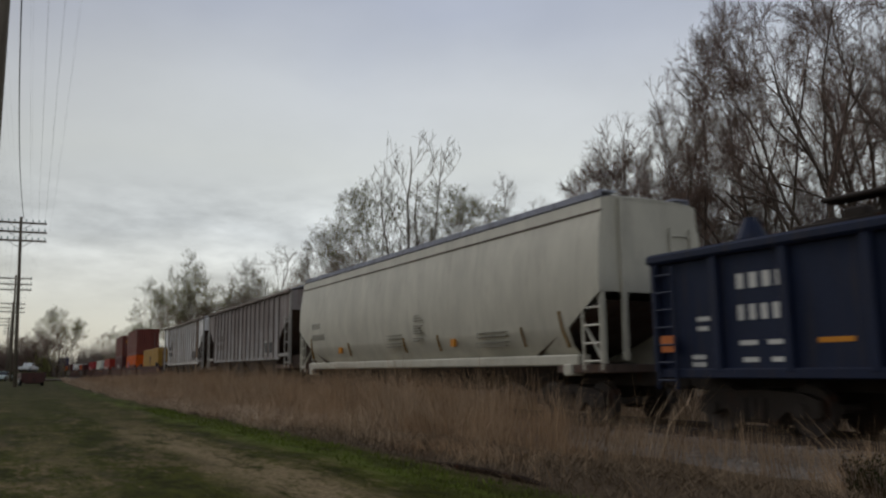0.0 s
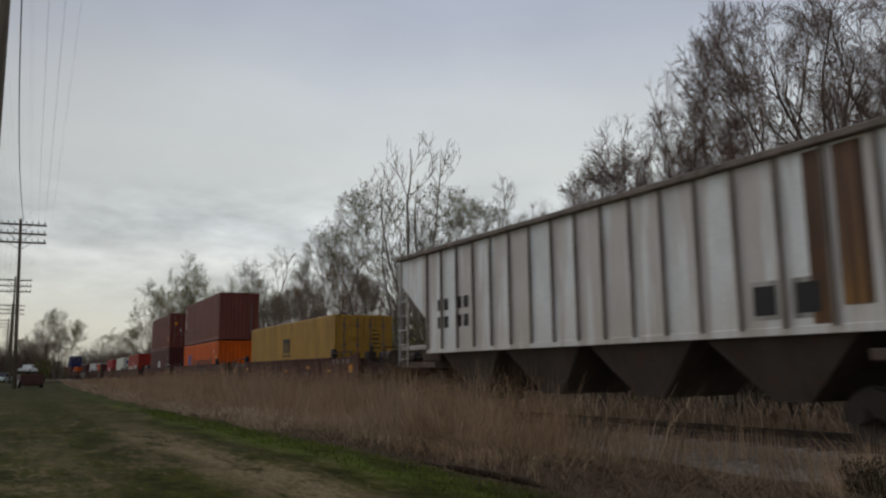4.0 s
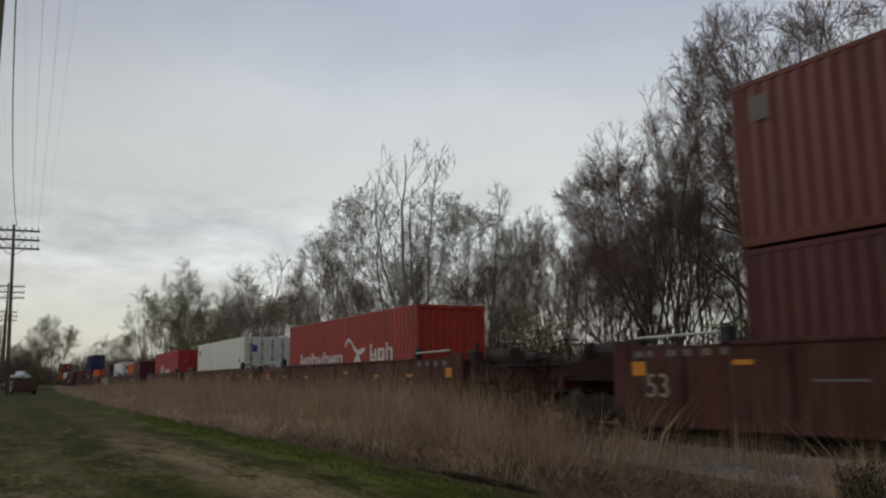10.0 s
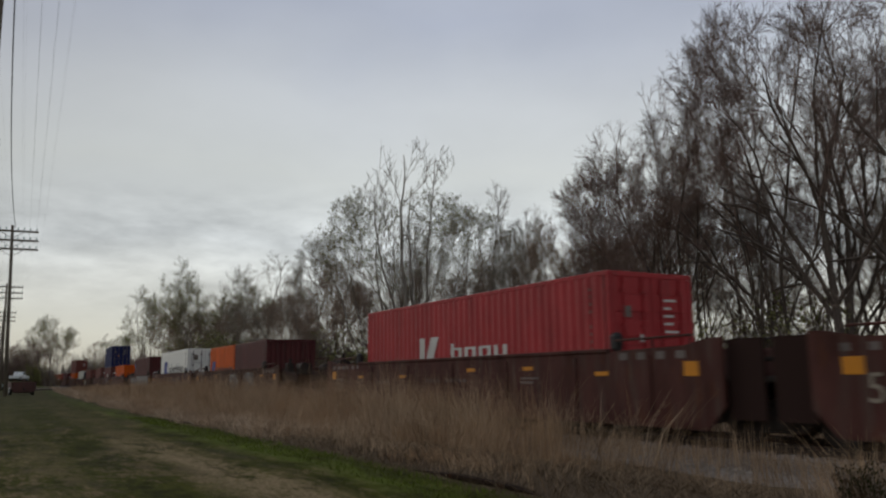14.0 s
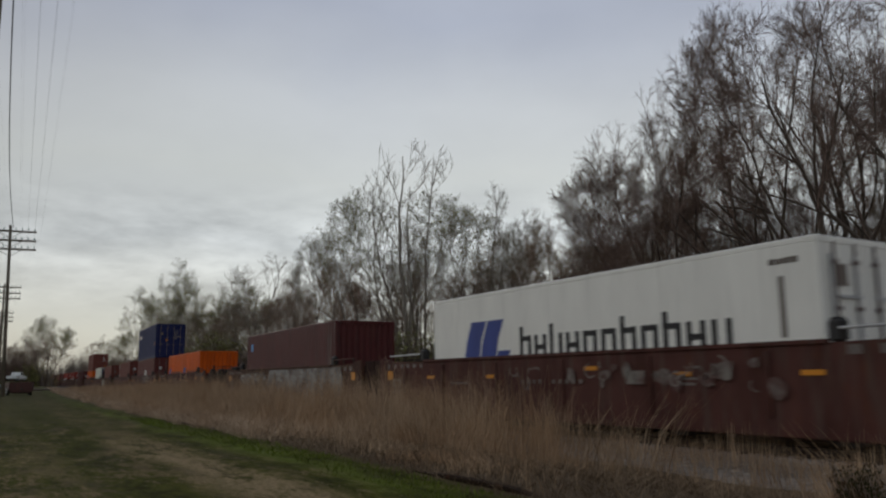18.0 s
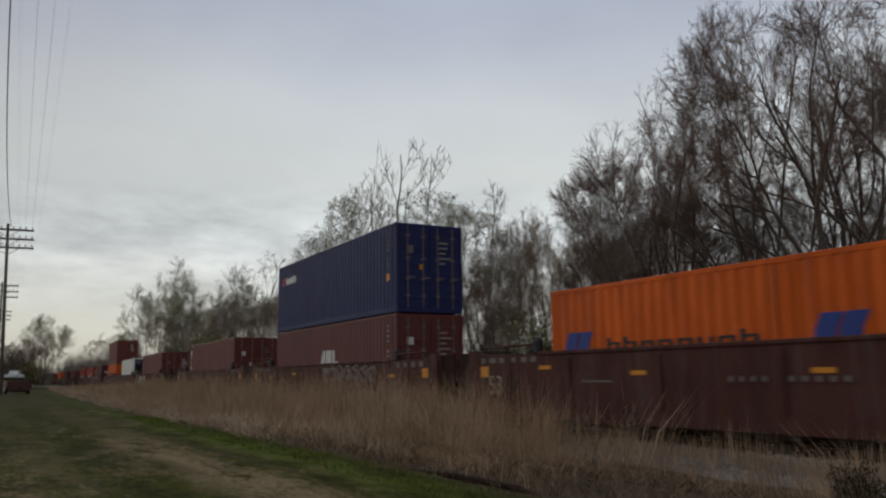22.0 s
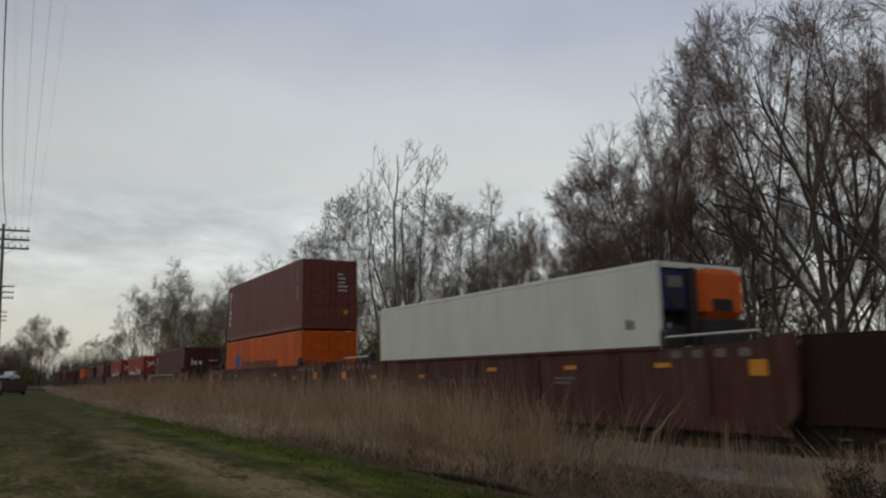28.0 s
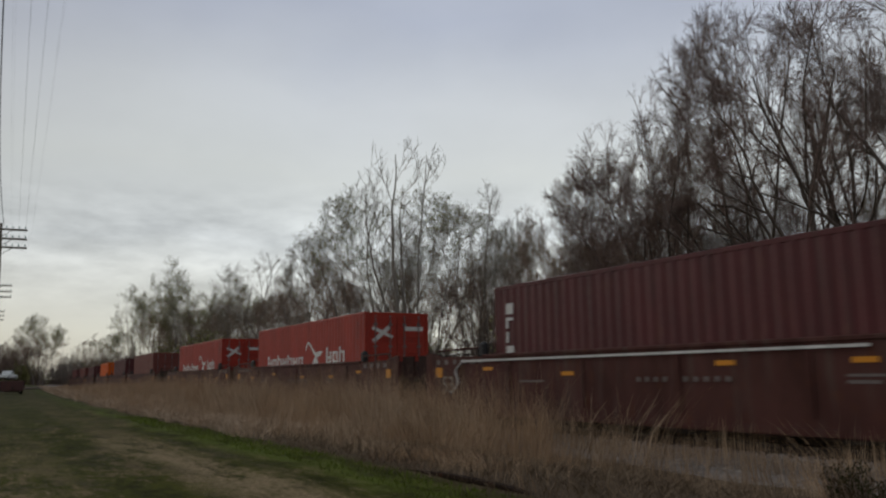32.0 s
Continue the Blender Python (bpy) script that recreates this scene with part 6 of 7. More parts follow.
MODELS = {
    "dome": tree_model("bare_tree", "bare round-crowned tree with dense reddish-brown twigs", "bark_dark", "twig_red",
                       forking(3, 0.12, 3.7, 0.6, 10, (10, 66), 1.9, 0.82, (15, 34), 0.04, 0.01, 2, 3, 0.50, girth=0.16, least=0.36)),
    "bushy": tree_model("bare_tree", "low-forking bare tree with fine brown twigs", "bark_dark", "twig",
                        forking(5, 0.10, 3.1, 0.4, 9, (8, 50), 1.9, 0.82, (15, 36), 0.05, 0.02, 3, 2, 0.48, girth=0.13, least=0.34)),
    "tall": tree_model("bare_tree", "tall bare tree with dark spreading limbs", "bark_dark", "twig_red",
                       forking(9, 0.34, 3.9, 3.2, 5, (12, 55), 1.75, 0.84, (22, 46), 0.075, 0.03, 1, 3, 0.46, girth=0.165)),
    "leaning": tree_model("bare_tree", "tall bare tree that forks low into leaning limbs", "bark_dark", "twig_red",
                          forking(12, 0.24, 3.4, 2.0, 6, (10, 44), 1.75, 0.84, (20, 44), 0.07, 0.03, 2, 3, 0.46, girth=0.155)),
    "open": tree_model("bare_tree", "bare tree with a wide crown of grey branches", "bark", "twig_grey",
                       forking(17, 0.28, 4.0, 2.6, 6, (16, 66), 1.55, 0.85, (22, 48), 0.08, 0.02, 1, 2, 0.45, girth=0.16)),
    "slender": tree_model("bare_tree", "slender bare tree with pale ascending branches", "bark", "twig_grey",
                          forking(21, 0.34, 2.0, 2.0, 6, (6, 26), 1.50, 0.84, (14, 34), 0.05, 0.05, 3, 2, 0.45, girth=0.11)),
    "budding": tree_model("budding_tree", "spreading tree in early olive-green bud", "bark", "twig_grey",
                          forking(28, 0.22, 4.0, 3.4, 6, (12, 44), 2.00, 0.80, (18, 40), 0.06, 0.02, 2, 2, 0.40, 3, 0.029, girth=0.14, least=0.48)),
    "leafing": tree_model("budding_tree", "slender tree with sparse olive young leaves", "bark", "twig_grey",
                          forking(33, 0.30, 2.4, 2.4, 6, (8, 40), 1.50, 0.84, (20, 46), 0.09, 0.03, 2, 2, 0.45, 2, 0.036, girth=0.13)),
    "dead": tree_model("dead_tree", "clump of tall pale nearly dead stems", "bark_pale", "twig_grey", snag(41)),
}
# kind, x, y, height, half its crown's width, turn
TREES = [
    # beside the camera, from the edge of the view down the line
    ("tall", -12.0, 22.9, 14.6, 3.8, 290), ("tall", -13.7, 21.6, 14.2, 3.4, 20), ("leaning", -16.2, 22.1, 13.6, 2.9, 140), ("leaning", -15.6, 25.6, 12.2, 3.0, 300), ("leaning", -18.6, 24.6, 11.2, 2.6, 75), ("tall", -14.9, 23.8, 13.6, 3.3, 250),
    ("dome", -20.4, 22.1, 12.9, 3.6, 290), ("dome", -22.6, 22.8, 11.8, 2.9, 60), ("bushy", -20.9, 23.9, 12.6, 2.2, 50), 
    ("bushy", -24.2, 23.2, 9.6, 2.2, 160), ("bushy", -27.6, 23.0, 10.1, 2.1, 330), ("dome", -27.6, 25.2, 10.4, 2.2, 15), ("bushy", -30.2, 24.2, 9.3, 1.9, 95), ("slender", -33.1, 24.9, 10.3, 1.7, 40),
    ("slender", -32.2, 23.2, 8.8, 1.5, 250), ("open", -35.6, 24.0, 11.9, 2.5, 0), ("bushy", -36.8, 25.4, 9.2, 2.4, 190), ("budding", -40.3, 23.1, 12.9, 4.5, 200), ("dead", -42.6, 22.7, 16.2, 1.5, 12),
    ("budding", -49.6, 24.0, 14.4, 4.6, 20), ("bushy", -46.0, 25.5, 10.0, 2.6, 60), ("slender", -44.5, 24.6, 12.0, 2.0, 130), ("bushy", -56.3, 24.7, 12.3, 2.6, 20), ("slender", -64.7, 26.1, 14.4, 2.6, 75),
    ("slender", -62.0, 24.6, 13.4, 2.3, 310), ("bushy", -60.5, 25.6, 10.8, 2.6, 140), ("bushy", -69.3, 25.4, 12.0, 2.6, 210), ("open", -79.3, 25.5, 14.2, 4.2, 60), ("bushy", -76.0, 27.0, 11.0, 3.0, 350),
    ("bushy", -96.6, 27.2, 12.8, 3.4, 80), ("leafing", -90.0, 25.6, 13.6, 2.8, 170), ("bushy", -86.0, 25.0, 10.6, 3.0, 260), ("leafing", -107.4, 24.6, 14.0, 3.2, 105), ("bushy", -104.0, 27.0, 12.0, 3.2, 20),
    ("leafing", -116.4, 24.4, 19.3, 2.7, 215), ("leafing", -103.3, 23.7, 14.9, 3.2, 60), ("leafing", -174.1, 30.1, 21.5, 4.0, 300), ("budding", -147.4, 28.2, 17.2, 3.6, 25), ("budding", -170.0, 12.2, 14.3, 4.0, 45), ("bushy", -193.0, 13.8, 13.6, 5.0, 100), ("budding", -187.0, 14.6, 13.4, 4.2, 170), ("dome", -197.0, 10.6, 12.4, 4.6, 200),
    ("bushy", -206.0, 10.0, 11.8, 4.4, 15), ("budding", -200.0, 30.0, 12.5, 5.0, 80), ("bushy", -215.0, 28.2, 12.5, 5.0, 190), ("bushy", -202.0, 6.6, 10.4, 4.4, 140), ("bushy", -128.0, 25.5, 13.0, 4.0, 240),
    # behind the first row
    ("open", -33.0, 33.0, 11.0, 3.5, 261), ("bushy", -19.4, 25.6, 9.6, 2.5, 40), ("bushy", -13.0, 30.0, 8.0, 2.6, 10), ("bushy", -11.5, 26.0, 9.0, 2.6, 130), ("bushy", -14.5, 27.0, 9.0, 2.6, 10), ("dome", -18.0, 27.5, 10.0, 3.0, 150), ("bushy", -22.0, 28.0, 9.8, 3.0, 230), ("bushy", -26.0, 27.5, 9.4, 3.0, 310), ("dome", -31.0, 28.0, 9.8, 3.0, 70),
    ("bushy", -35.5, 28.0, 9.6, 3.0, 110), ("bushy", -52.0, 30.0, 11.0, 3.4, 125), ("bushy", -40.0, 29.0, 10.0, 3.4, 12), ("open", -58.0, 31.0, 12.0, 3.6, 5),
    ("bushy", -68.0, 31.0, 11.5, 3.6, 225), ("bushy", -88.0, 31.0, 12.0, 3.8, 290), ("leafing", -100.0, 31.0, 13.5, 3.4, 255), ("bushy", -118.0, 30.0, 13.0, 4.0, 145), ("bushy", -135.0, 30.0, 14.0, 4.2, 35),
    ("open", -145.0, 35.0, 14.0, 4.0, 200), ("bushy", -160.0, 36.0, 15.0, 4.4, 320), ("leafing", -195.8, 33.0, 16.0, 4.0, 165),
]


def plant(model, x, y, height, wide, turn):
    t = copy_thing(MODELS[model], pose(x, y, 0, 0, 0, turn))
    t.scale = (wide / WIDE[model], wide / WIDE[model], height / 12.0)
    return t


WIDE = {"dome": 3.5, "bushy": 3.0, "tall": 3.7, "leaning": 3.3, "open": 3.9, "slender": 1.9, "budding": 3.8, "leafing": 2.4, "dead": 1.0}
for row in TREES:
    plant(*row)
# the models themselves stand in the back row
for k, (key, x, y, h) in enumerate((("dome", -46.5, 31.0, 10.5), ("tall", -63.0, 32.0, 12.0), ("leaning", -92.0, 33.0, 12.0), ("dead", -72.0, 29.5, 11.0), ("slender", -74.0, 32.0, 12.0),
                                    ("budding", -110.0, 33.5, 13.5), ("leafing", -132.0, 36.0, 14.0), ("open", -140.0, 38.0, 14.0), ("bushy", -83.0, 30.0, 11.0))):
    MODELS[key].matrix_basis = pose(x, y, 0, 0, 0, 33 * k)
    MODELS[key].scale = (h / 12.0,) * 3


def shrub_model(label, seed, twig, buds):
    rnd = random.Random(seed)
    wood, fine, bud = grow(seed, 3.6, (6, 4, 3), ((18, 50), (25, 60), (30, 65)), 3, stems=8, trunk_part=0.12, buds=buds, thin=0.8)
    t = thing("shrub", label, "shrub", "undergrowth along the railway")
    part("stem", wood, "bark_dark", t)
    part("twig_mass", fine, twig, t)
    if bud.v:
        part("foliage", bud, "bud", t)
    return t


SHRUBS = [shrub_model("leafless brown thicket shrub by the railway", 51, "twig_red", 0), shrub_model("grey-brown tangled leafless shrub", 52, "twig", 0), shrub_model("tangled shrub with sparse olive leaves", 53, "twig_grey", 3)]
rnd = random.Random(77)
for i in range(84):
    s = -12 - 185 * (i / 150) ** 1.1 + rnd.uniform(-1.5, 1.5)
    x, y, _ = on_track(s, rnd.uniform(7.0, 15.0) * (1.0 if s > -70 else 0.8))
    ob = copy_thing(SHRUBS[rnd.choice((0, 1, 1, 0, 2))], pose(x, y, 0, 0, 0, rnd.uniform(0, 360)))
    k = rnd.uniform(0.6, 1.15) * (0.98 if s > -26 else 1.0 if s > -50 else 1.45)
    ob.scale = (k * 1.25, k * 1.25, k)
for i in range(10):
    x, y, _ = on_track(rnd.uniform(-14, -48), rnd.uniform(8.0, 15.0))
    ob = copy_thing(SHRUBS[rnd.choice((0, 1, 1))], pose(x, y, 0, 0, 0, rnd.uniform(0, 360)))
    k = rnd.uniform(0.9, 1.5)
    ob.scale = (k * 1.2, k * 1.2, k)

def far_thicket():
    """Leafless undergrowth that fills the foot of the wood far down the line."""
    rnd = random.Random(61)
    spots = []
    for _ in range(330):
        way = -72 - 180 * rnd.random()
        x, y, _ = on_track(way, rnd.uniform(6.5, 24.0))
        spots.append((x, y, 0.0, rnd.uniform(3.6, 6.2) * (1.0 if way > -120 else 1.35)))
    for _ in range(150):
        spots.append((-192 - rnd.uniform(0, 34), rnd.uniform(-24, 15.0), 0.6, rnd.uniform(4.0, 8.0)))
    for _ in range(90):
        x, y = -200 - rnd.uniform(0, 90), rnd.uniform(-26, 60)
        if abs(y - TRACK_Y - track_shift(x)[0]) > 6:
            spots.append((x, y, 0.0, rnd.uniform(5.0, 8.5)))
    brown, olive = Mesher(), Mesher()
    for x, y, z, h in spots:
        m = olive if rnd.random() < 0.22 else brown
        for _ in range(34):
            a, tilt = rnd.uniform(0, 6.28), rnd.uniform(0.05, 0.75)
            up = h * rnd.uniform(0.5, 1.0) * (1.0 - 0.35 * tilt)
            tip = Vector((math.cos(a) * tilt * up, math.sin(a) * tilt * up, up))
            foot = Vector((x + rnd.gauss(0, 0.7), y + rnd.gauss(0, 0.7), z - 0.1))
            w = 0.035 + 0.0045 * h
            side = Vector((-math.sin(a + 1), math.cos(a + 1), 0)) * w
            m.add([tuple(foot - side), tuple(foot + side), tuple(foot + tip)], [(0, 1, 2)])
            for _ in range(12):
                f = rnd.uniform(0.2, 0.95)
                base = foot + tip * f
                b, l = rnd.uniform(0, 6.28), h * rnd.uniform(0.10, 0.24)
                end = base + Vector((math.cos(b) * l * 0.75, math.sin(b) * l * 0.75, l * rnd.uniform(0.1, 1.0)))
                side = Vector((-math.sin(b), math.cos(b), 0.6)) * w * 0.62
                m.add([tuple(base - side), tuple(base + side), tuple(end)], [(0, 1, 2)])
    solid("far_thicket", brown, "twig_red", "leafless brown undergrowth at the wood's foot", "undergrowth", kind="stuff")
    solid("far_thicket", olive, "bud", "undergrowth coming into olive leaf", "undergrowth", kind="stuff")


far_thicket()


def far_woods():
    """The wood that closes the view far down the line."""
    rnd = random.Random(5)
    m = Mesher()
    for i in range(9000):
        a = radians(rnd.uniform(146, 200))
        r = rnd.uniform(255, 420)
        x, y = math.cos(a) * r, math.sin(a) * r
        if abs(y - TRACK_Y - track_shift(x)[0]) < 6:
            continue
        h = rnd.uniform(6, 15) * (1.0 + 0.25 * noise.noise(Vector((a * 30, 0, 2))))
        w = rnd.uniform(0.14, 0.34)
        for k in range(4):
            dx, dy = rnd.uniform(-2.2, 2.2), rnd.uniform(-2.2, 2.2)
            m.add([(x - w, y, 0), (x, y - w, 0), (x + dx, y + dy, h * rnd.uniform(0.6, 1.0))], [(0, 1, 2)])
    # the back of the wood beyond the near trees
    for i in range(9000):
        a = radians(rnd.uniform(100, 146))
        r = rnd.uniform(75, 170)
        x, y = math.cos(a) * r, math.sin(a) * r
        h = r * rnd.uniform(0.05, 0.13) * (0.6 if a < 2.36 else 1.0) * (1.0 + 0.35 * noise.noise(Vector((a * 30, 0, 2))))
        w = rnd.uniform(0.03, 0.09)
        for k in range(4):
            dx, dy = rnd.uniform(-1.6, 1.6), rnd.uniform(-1.6, 1.6)
            m.add([(x - w, y, 0), (x, y - w, 0), (x + dx, y + dy, h * rnd.uniform(0.5, 1.0))], [(0, 1, 2)])
    solid("far_woods", m, "bark", "distant leafless woods down the line", "woods", kind="stuff")


far_woods()

for k, ob in enumerate(SHRUBS):
    ob.matrix_basis = pose(-36.0 - 6 * k, 26.5 + k, 0, 0, 0, 50 * k)

# ---- grass and reeds ----


def blades(m, n, place_of, height_of, width, lean, rnd, segs=2, swath=0.0):
    for _ in range(n):
        x, y = place_of()
        z = ground_height(x, y) - 0.03
        h, w, a, b = height_of(x, y), width * rnd.uniform(0.6, 1.3), rnd.uniform(0, 6.28), rnd.uniform(0, 6.28)
        if swath:
            b = 3.0 + 6.0 * noise.noise(Vector((x * 0.45, y * 0.45, 13.0))) + rnd.gauss(0, swath)
        l = lean(rnd) * h
        cx, cy = math.cos(a) * w, math.sin(a) * w
        bx, by = math.cos(b) * l, math.sin(b) * l
        pts = []
        for i in range(segs):
            f = i / segs
            px, py, pz, ww = x + bx * f * f, y + by * f * f, z + h * f * (1 - 0.25 * f * min(1.0, l / h)), 1 - 0.45 * f
            pts += [(px - cx * ww, py - cy * ww, pz), (px + cx * ww, py + cy * ww, pz)]
        pts.append((x + bx, y + by, z + h * (1 - 0.25 * min(1.0, l / h))))
        faces = [(2 * i, 2 * i + 1, 2 * i + 3, 2 * i + 2) for i in range(segs - 1)]
        m.add(pts, faces + [(2 * segs - 2, 2 * segs - 1, 2 * segs)])


def strip(rnd, s0, s1, d0, d1, power=1.0, edge=0.0):
    def place_of():
        s = s0 + (s1 - s0) * rnd.random() ** power
        x, y, _ = on_track(s, rnd.uniform(d0, d1) + edge * noise.noise(Vector((s * 0.5, 0, 3))))
        return x, y
    return place_of


def build_grasses():
    rnd = random.Random(9)

    def rise_of(x, lat):
        """Low matted stalks by the siding, full height towards the ballast."""
        f = min(1.0, max(0.0, (lat - 4.6 - 1.3 * noise.noise(Vector((x * 0.4, 5, 0)))) / 3.0))
        return 0.14 + 0.86 * f * f * (3 - 2 * f)

    def reed_height(x, y):
        k = noise.noise(Vector((x * 0.6, y * 1.0, 1.0)))
        lat = y - track_shift(x)[0]
        rise = rise_of(x, lat)
        grown = 0.62 + 0.66 * min(1.0, max(0.0, (-x / max(y, 0.1) - 1.0) / 0.55))
        grown *= 1.0 - 0.5 * min(1.0, max(0.0, (-x - 45.0) / 45.0))
        grown *= 0.6 if x > -9.5 else 1.0
        return max(0.2, (grown + 0.85 * k) * rise * rnd.uniform(0.5, 1.2) + (0.12 * max(0.0, lat - 5.5) if x < -9 else 0.0))

    def thinned(place_of):
        """The reeds thin out beside the camera."""
        def pick():
            while True:
                x, y = place_of()
                ratio = -x / max(y, 0.1)
                if ratio < 1.45 and y - track_shift(x)[0] < 6.6 and rnd.random() > 0.1 + 0.9 * max(0.0, (ratio - 1.15) / 0.3):
                    continue
                if rnd.random() < (0.3 if noise.noise(Vector((x * 0.7, y * 0.9, 11.0))) < -0.12 else 1.0) * min(1.0, 0.14 + 0.86 * max(0.0, (ratio - 0.9) / 0.85) ** 1.4):
                    return x, y
        return pick

    m = Mesher()
    lean = lambda r: abs(r.gauss(0.30, 0.34))
    blades(m, 33000, thinned(strip(rnd, -3, -42, -8.6, -2.8, 1.0, 0.4)), reed_height, 0.0036, lambda r: abs(r.gauss(0.36, 0.32)), rnd, 3, 0.9)
    blades(m, 15000, strip(rnd, -38, -125, -8.6, -2.8, 1.3, 0.3), reed_height, 0.018, lean, rnd, 2)
    # ragged stalks at the foot of the ballast
    blades(m, 1700, strip(rnd, 3, -24, -4.8, -3.4, 1.0, 0.4), lambda x, y: rnd.uniform(0.3, 1.0) * (0.72 + 0.75 * noise.noise(Vector((x * 1.3, y, 2)))), 0.0032, lambda r: abs(r.gauss(0.18, 0.2)), rnd, 3)
    # thin upright stalks between the ballast's crest and the train
    blades(m, 9000, strip(rnd, 4, -26, -2.55, -1.75, 1.0, 0.1), lambda x, y: 0.20 + rnd.uniform(0.12, 0.80) * (0.62 + 0.8 * noise.noise(Vector((x * 0.9, y, 2)))), 0.0032, lambda r: abs(r.gauss(0.10, 0.12)), rnd, 3)
    # denser clumps
    spot = thinned(strip(rnd, 0, -55, -8.3, -2.9, 0.9))
    for _ in range(820):
        x0, y0 = spot()
        h0, lean_a, lean_l = rnd.uniform(0.75, 1.6) * (0.6 if x0 > -9 else 1.0) * (0.2 + 0.8 * rise_of(x0, y0 - track_shift(x0)[0])), 3.0 + 5 * noise.noise(Vector((x0 * 0.5, y0 * 0.5, 7))), rnd.uniform(0.05, 0.7)
        for _ in range(45):
            x, y = x0 + rnd.gauss(0, 0.14), y0 + rnd.gauss(0, 0.14)
            h, w, a = h0 * rnd.uniform(0.5, 1.1), rnd.uniform(0.0025, 0.006), rnd.uniform(0, 6.28)
            bx = (math.cos(lean_a) * lean_l + rnd.gauss(0, 0.15)) * h
            by = (math.sin(lean_a) * lean_l + rnd.gauss(0, 0.15)) * h
            z = ground_height(x, y) - 0.03
            cx, cy = math.cos(a) * w, math.sin(a) * w
            m.add([(x - cx, y - cy, z), (x + cx, y + cy, z), (x + bx * 0.3 + cx * 0.8, y + by * 0.3 + cy * 0.8, z + h * 0.55), (x + bx * 0.3 - cx * 0.8, y + by * 0.3 - cy * 0.8, z + h * 0.55),
                   (x + bx, y + by, z + h)], [(0, 1, 2, 3), (3, 2, 4)])
    solid("dry_reeds", m, "reed", "tall dry tan reeds between verge and track", "reeds", kind="stuff")

    m = Mesher()
    def one_side(place_of, far):
        def pick():
            while True:
                x, y = place_of()
                if (x + 1.6 * noise.noise(Vector((x * 0.3, y * 0.5, 21.0))) < -10.5) == far:
                    return x, y
        return pick

    flat = lambda r: r.uniform(0.5, 1.8)
    blades(m, 44000, one_side(strip(rnd, -8, -32, -8.85, -3.2, 1.0, 0.25), True), lambda x, y: rnd.uniform(0.08, 0.36), 0.0042, flat, rnd, 3)
    blades(m, 9000, one_side(strip(rnd, -8, -26, -4.4, -3.3, 1.0, 0.25), True), lambda x, y: rnd.uniform(0.08, 0.30), 0.005, flat, rnd, 3)
    # the mat nearest the camera has a darker colour
    near_litter = Mesher()
    blades(near_litter, 26000, one_side(strip(rnd, 3, -13, -8.85, -3.6, 1.0, 0.25), False), lambda x, y: rnd.uniform(0.05, 0.26), 0.0036, flat, rnd, 3)
    blades(near_litter, 3500, one_side(strip(rnd, 3, -13, -4.4, -3.6, 1.0, 0.25), False), lambda x, y: rnd.uniform(0.05, 0.24), 0.004, flat, rnd, 3)
    solid("near_dark_litter", near_litter, "dark_litter", "dark litter of broken stalks", "litter", kind="stuff")
    blades(m, 12000, strip(rnd, -28, -110, -8.8, -3.2, 1.2, 0.25), lambda x, y: rnd.uniform(0.15, 0.5), 0.013, lambda r: r.uniform(0.4, 1.4), rnd, 2)
    # tufts beyond the track, added to block the bright gap under the cars
    blades(m, 5000, strip(rnd, 0, -60, 2.6, 5.0, 1.0, 0.3), lambda x, y: rnd.uniform(0.4, 1.2), 0.02, lambda r: r.uniform(0.1, 0.7), rnd, 2)
    solid("matted_grass", m, "dead_grass", "matted flattened dead grass below the reeds", "grass", kind="stuff")

    m = Mesher()

    def verge():
        while True:
            r = 3.0 + 42 * rnd.random() ** 1.7
            a = radians(rnd.uniform(116, 182))
            x, y = math.cos(a) * r, math.sin(a) * r
            lat = y - track_shift(x)[0]
            if lat < 3.55 and not (abs(lat - 2.16) < 0.42 and rnd.random() < 0.85) and not (abs(lat - 0.7) < 0.25 and rnd.random() < 0.65):
                return x, y
    blades(m, 70000, verge, lambda x, y: rnd.uniform(0.015, 0.05), 0.0038, lambda r: r.uniform(0.1, 0.9), rnd, 2)
    solid("verge_grass", m, "blade", "short green grass of the mown verge", "grass", kind="stuff")

    m = Mesher()
    blades(m, 6500, strip(rnd, 1, -20, -9.42, -8.85, 1.1, 0.2), lambda x, y: rnd.uniform(0.03, 0.10), 0.007, lambda r: r.uniform(0.1, 0.9), rnd, 2)
    solid("weeds", m, "lush", "bright green weeds along the old siding rail", "weeds", kind="stuff")

    m = Mesher()
    blades(m, 13000, verge, lambda x, y: rnd.uniform(0.015, 0.05), 0.0038, lambda r: r.uniform(0.4, 1.6), rnd, 2)
    blades(m, 16000, strip(rnd, 0, -17, -10.8, -9.75, 1.0, 0.25), lambda x, y: rnd.uniform(0.015, 0.05), 0.0038, lambda r: r.uniform(0.5, 1.8), rnd, 2)
    blades(m, 5000, strip(rnd, 0, -24, -12.0, -11.5, 1.2, 0.3), lambda x, y: rnd.uniform(0.015, 0.05), 0.0038, lambda r: r.uniform(0.5, 1.8), rnd, 2)
    solid("dry_grass", m, "dry_blade", "dry tan grass tufts in the verge", "grass", kind="stuff")


build_grasses()


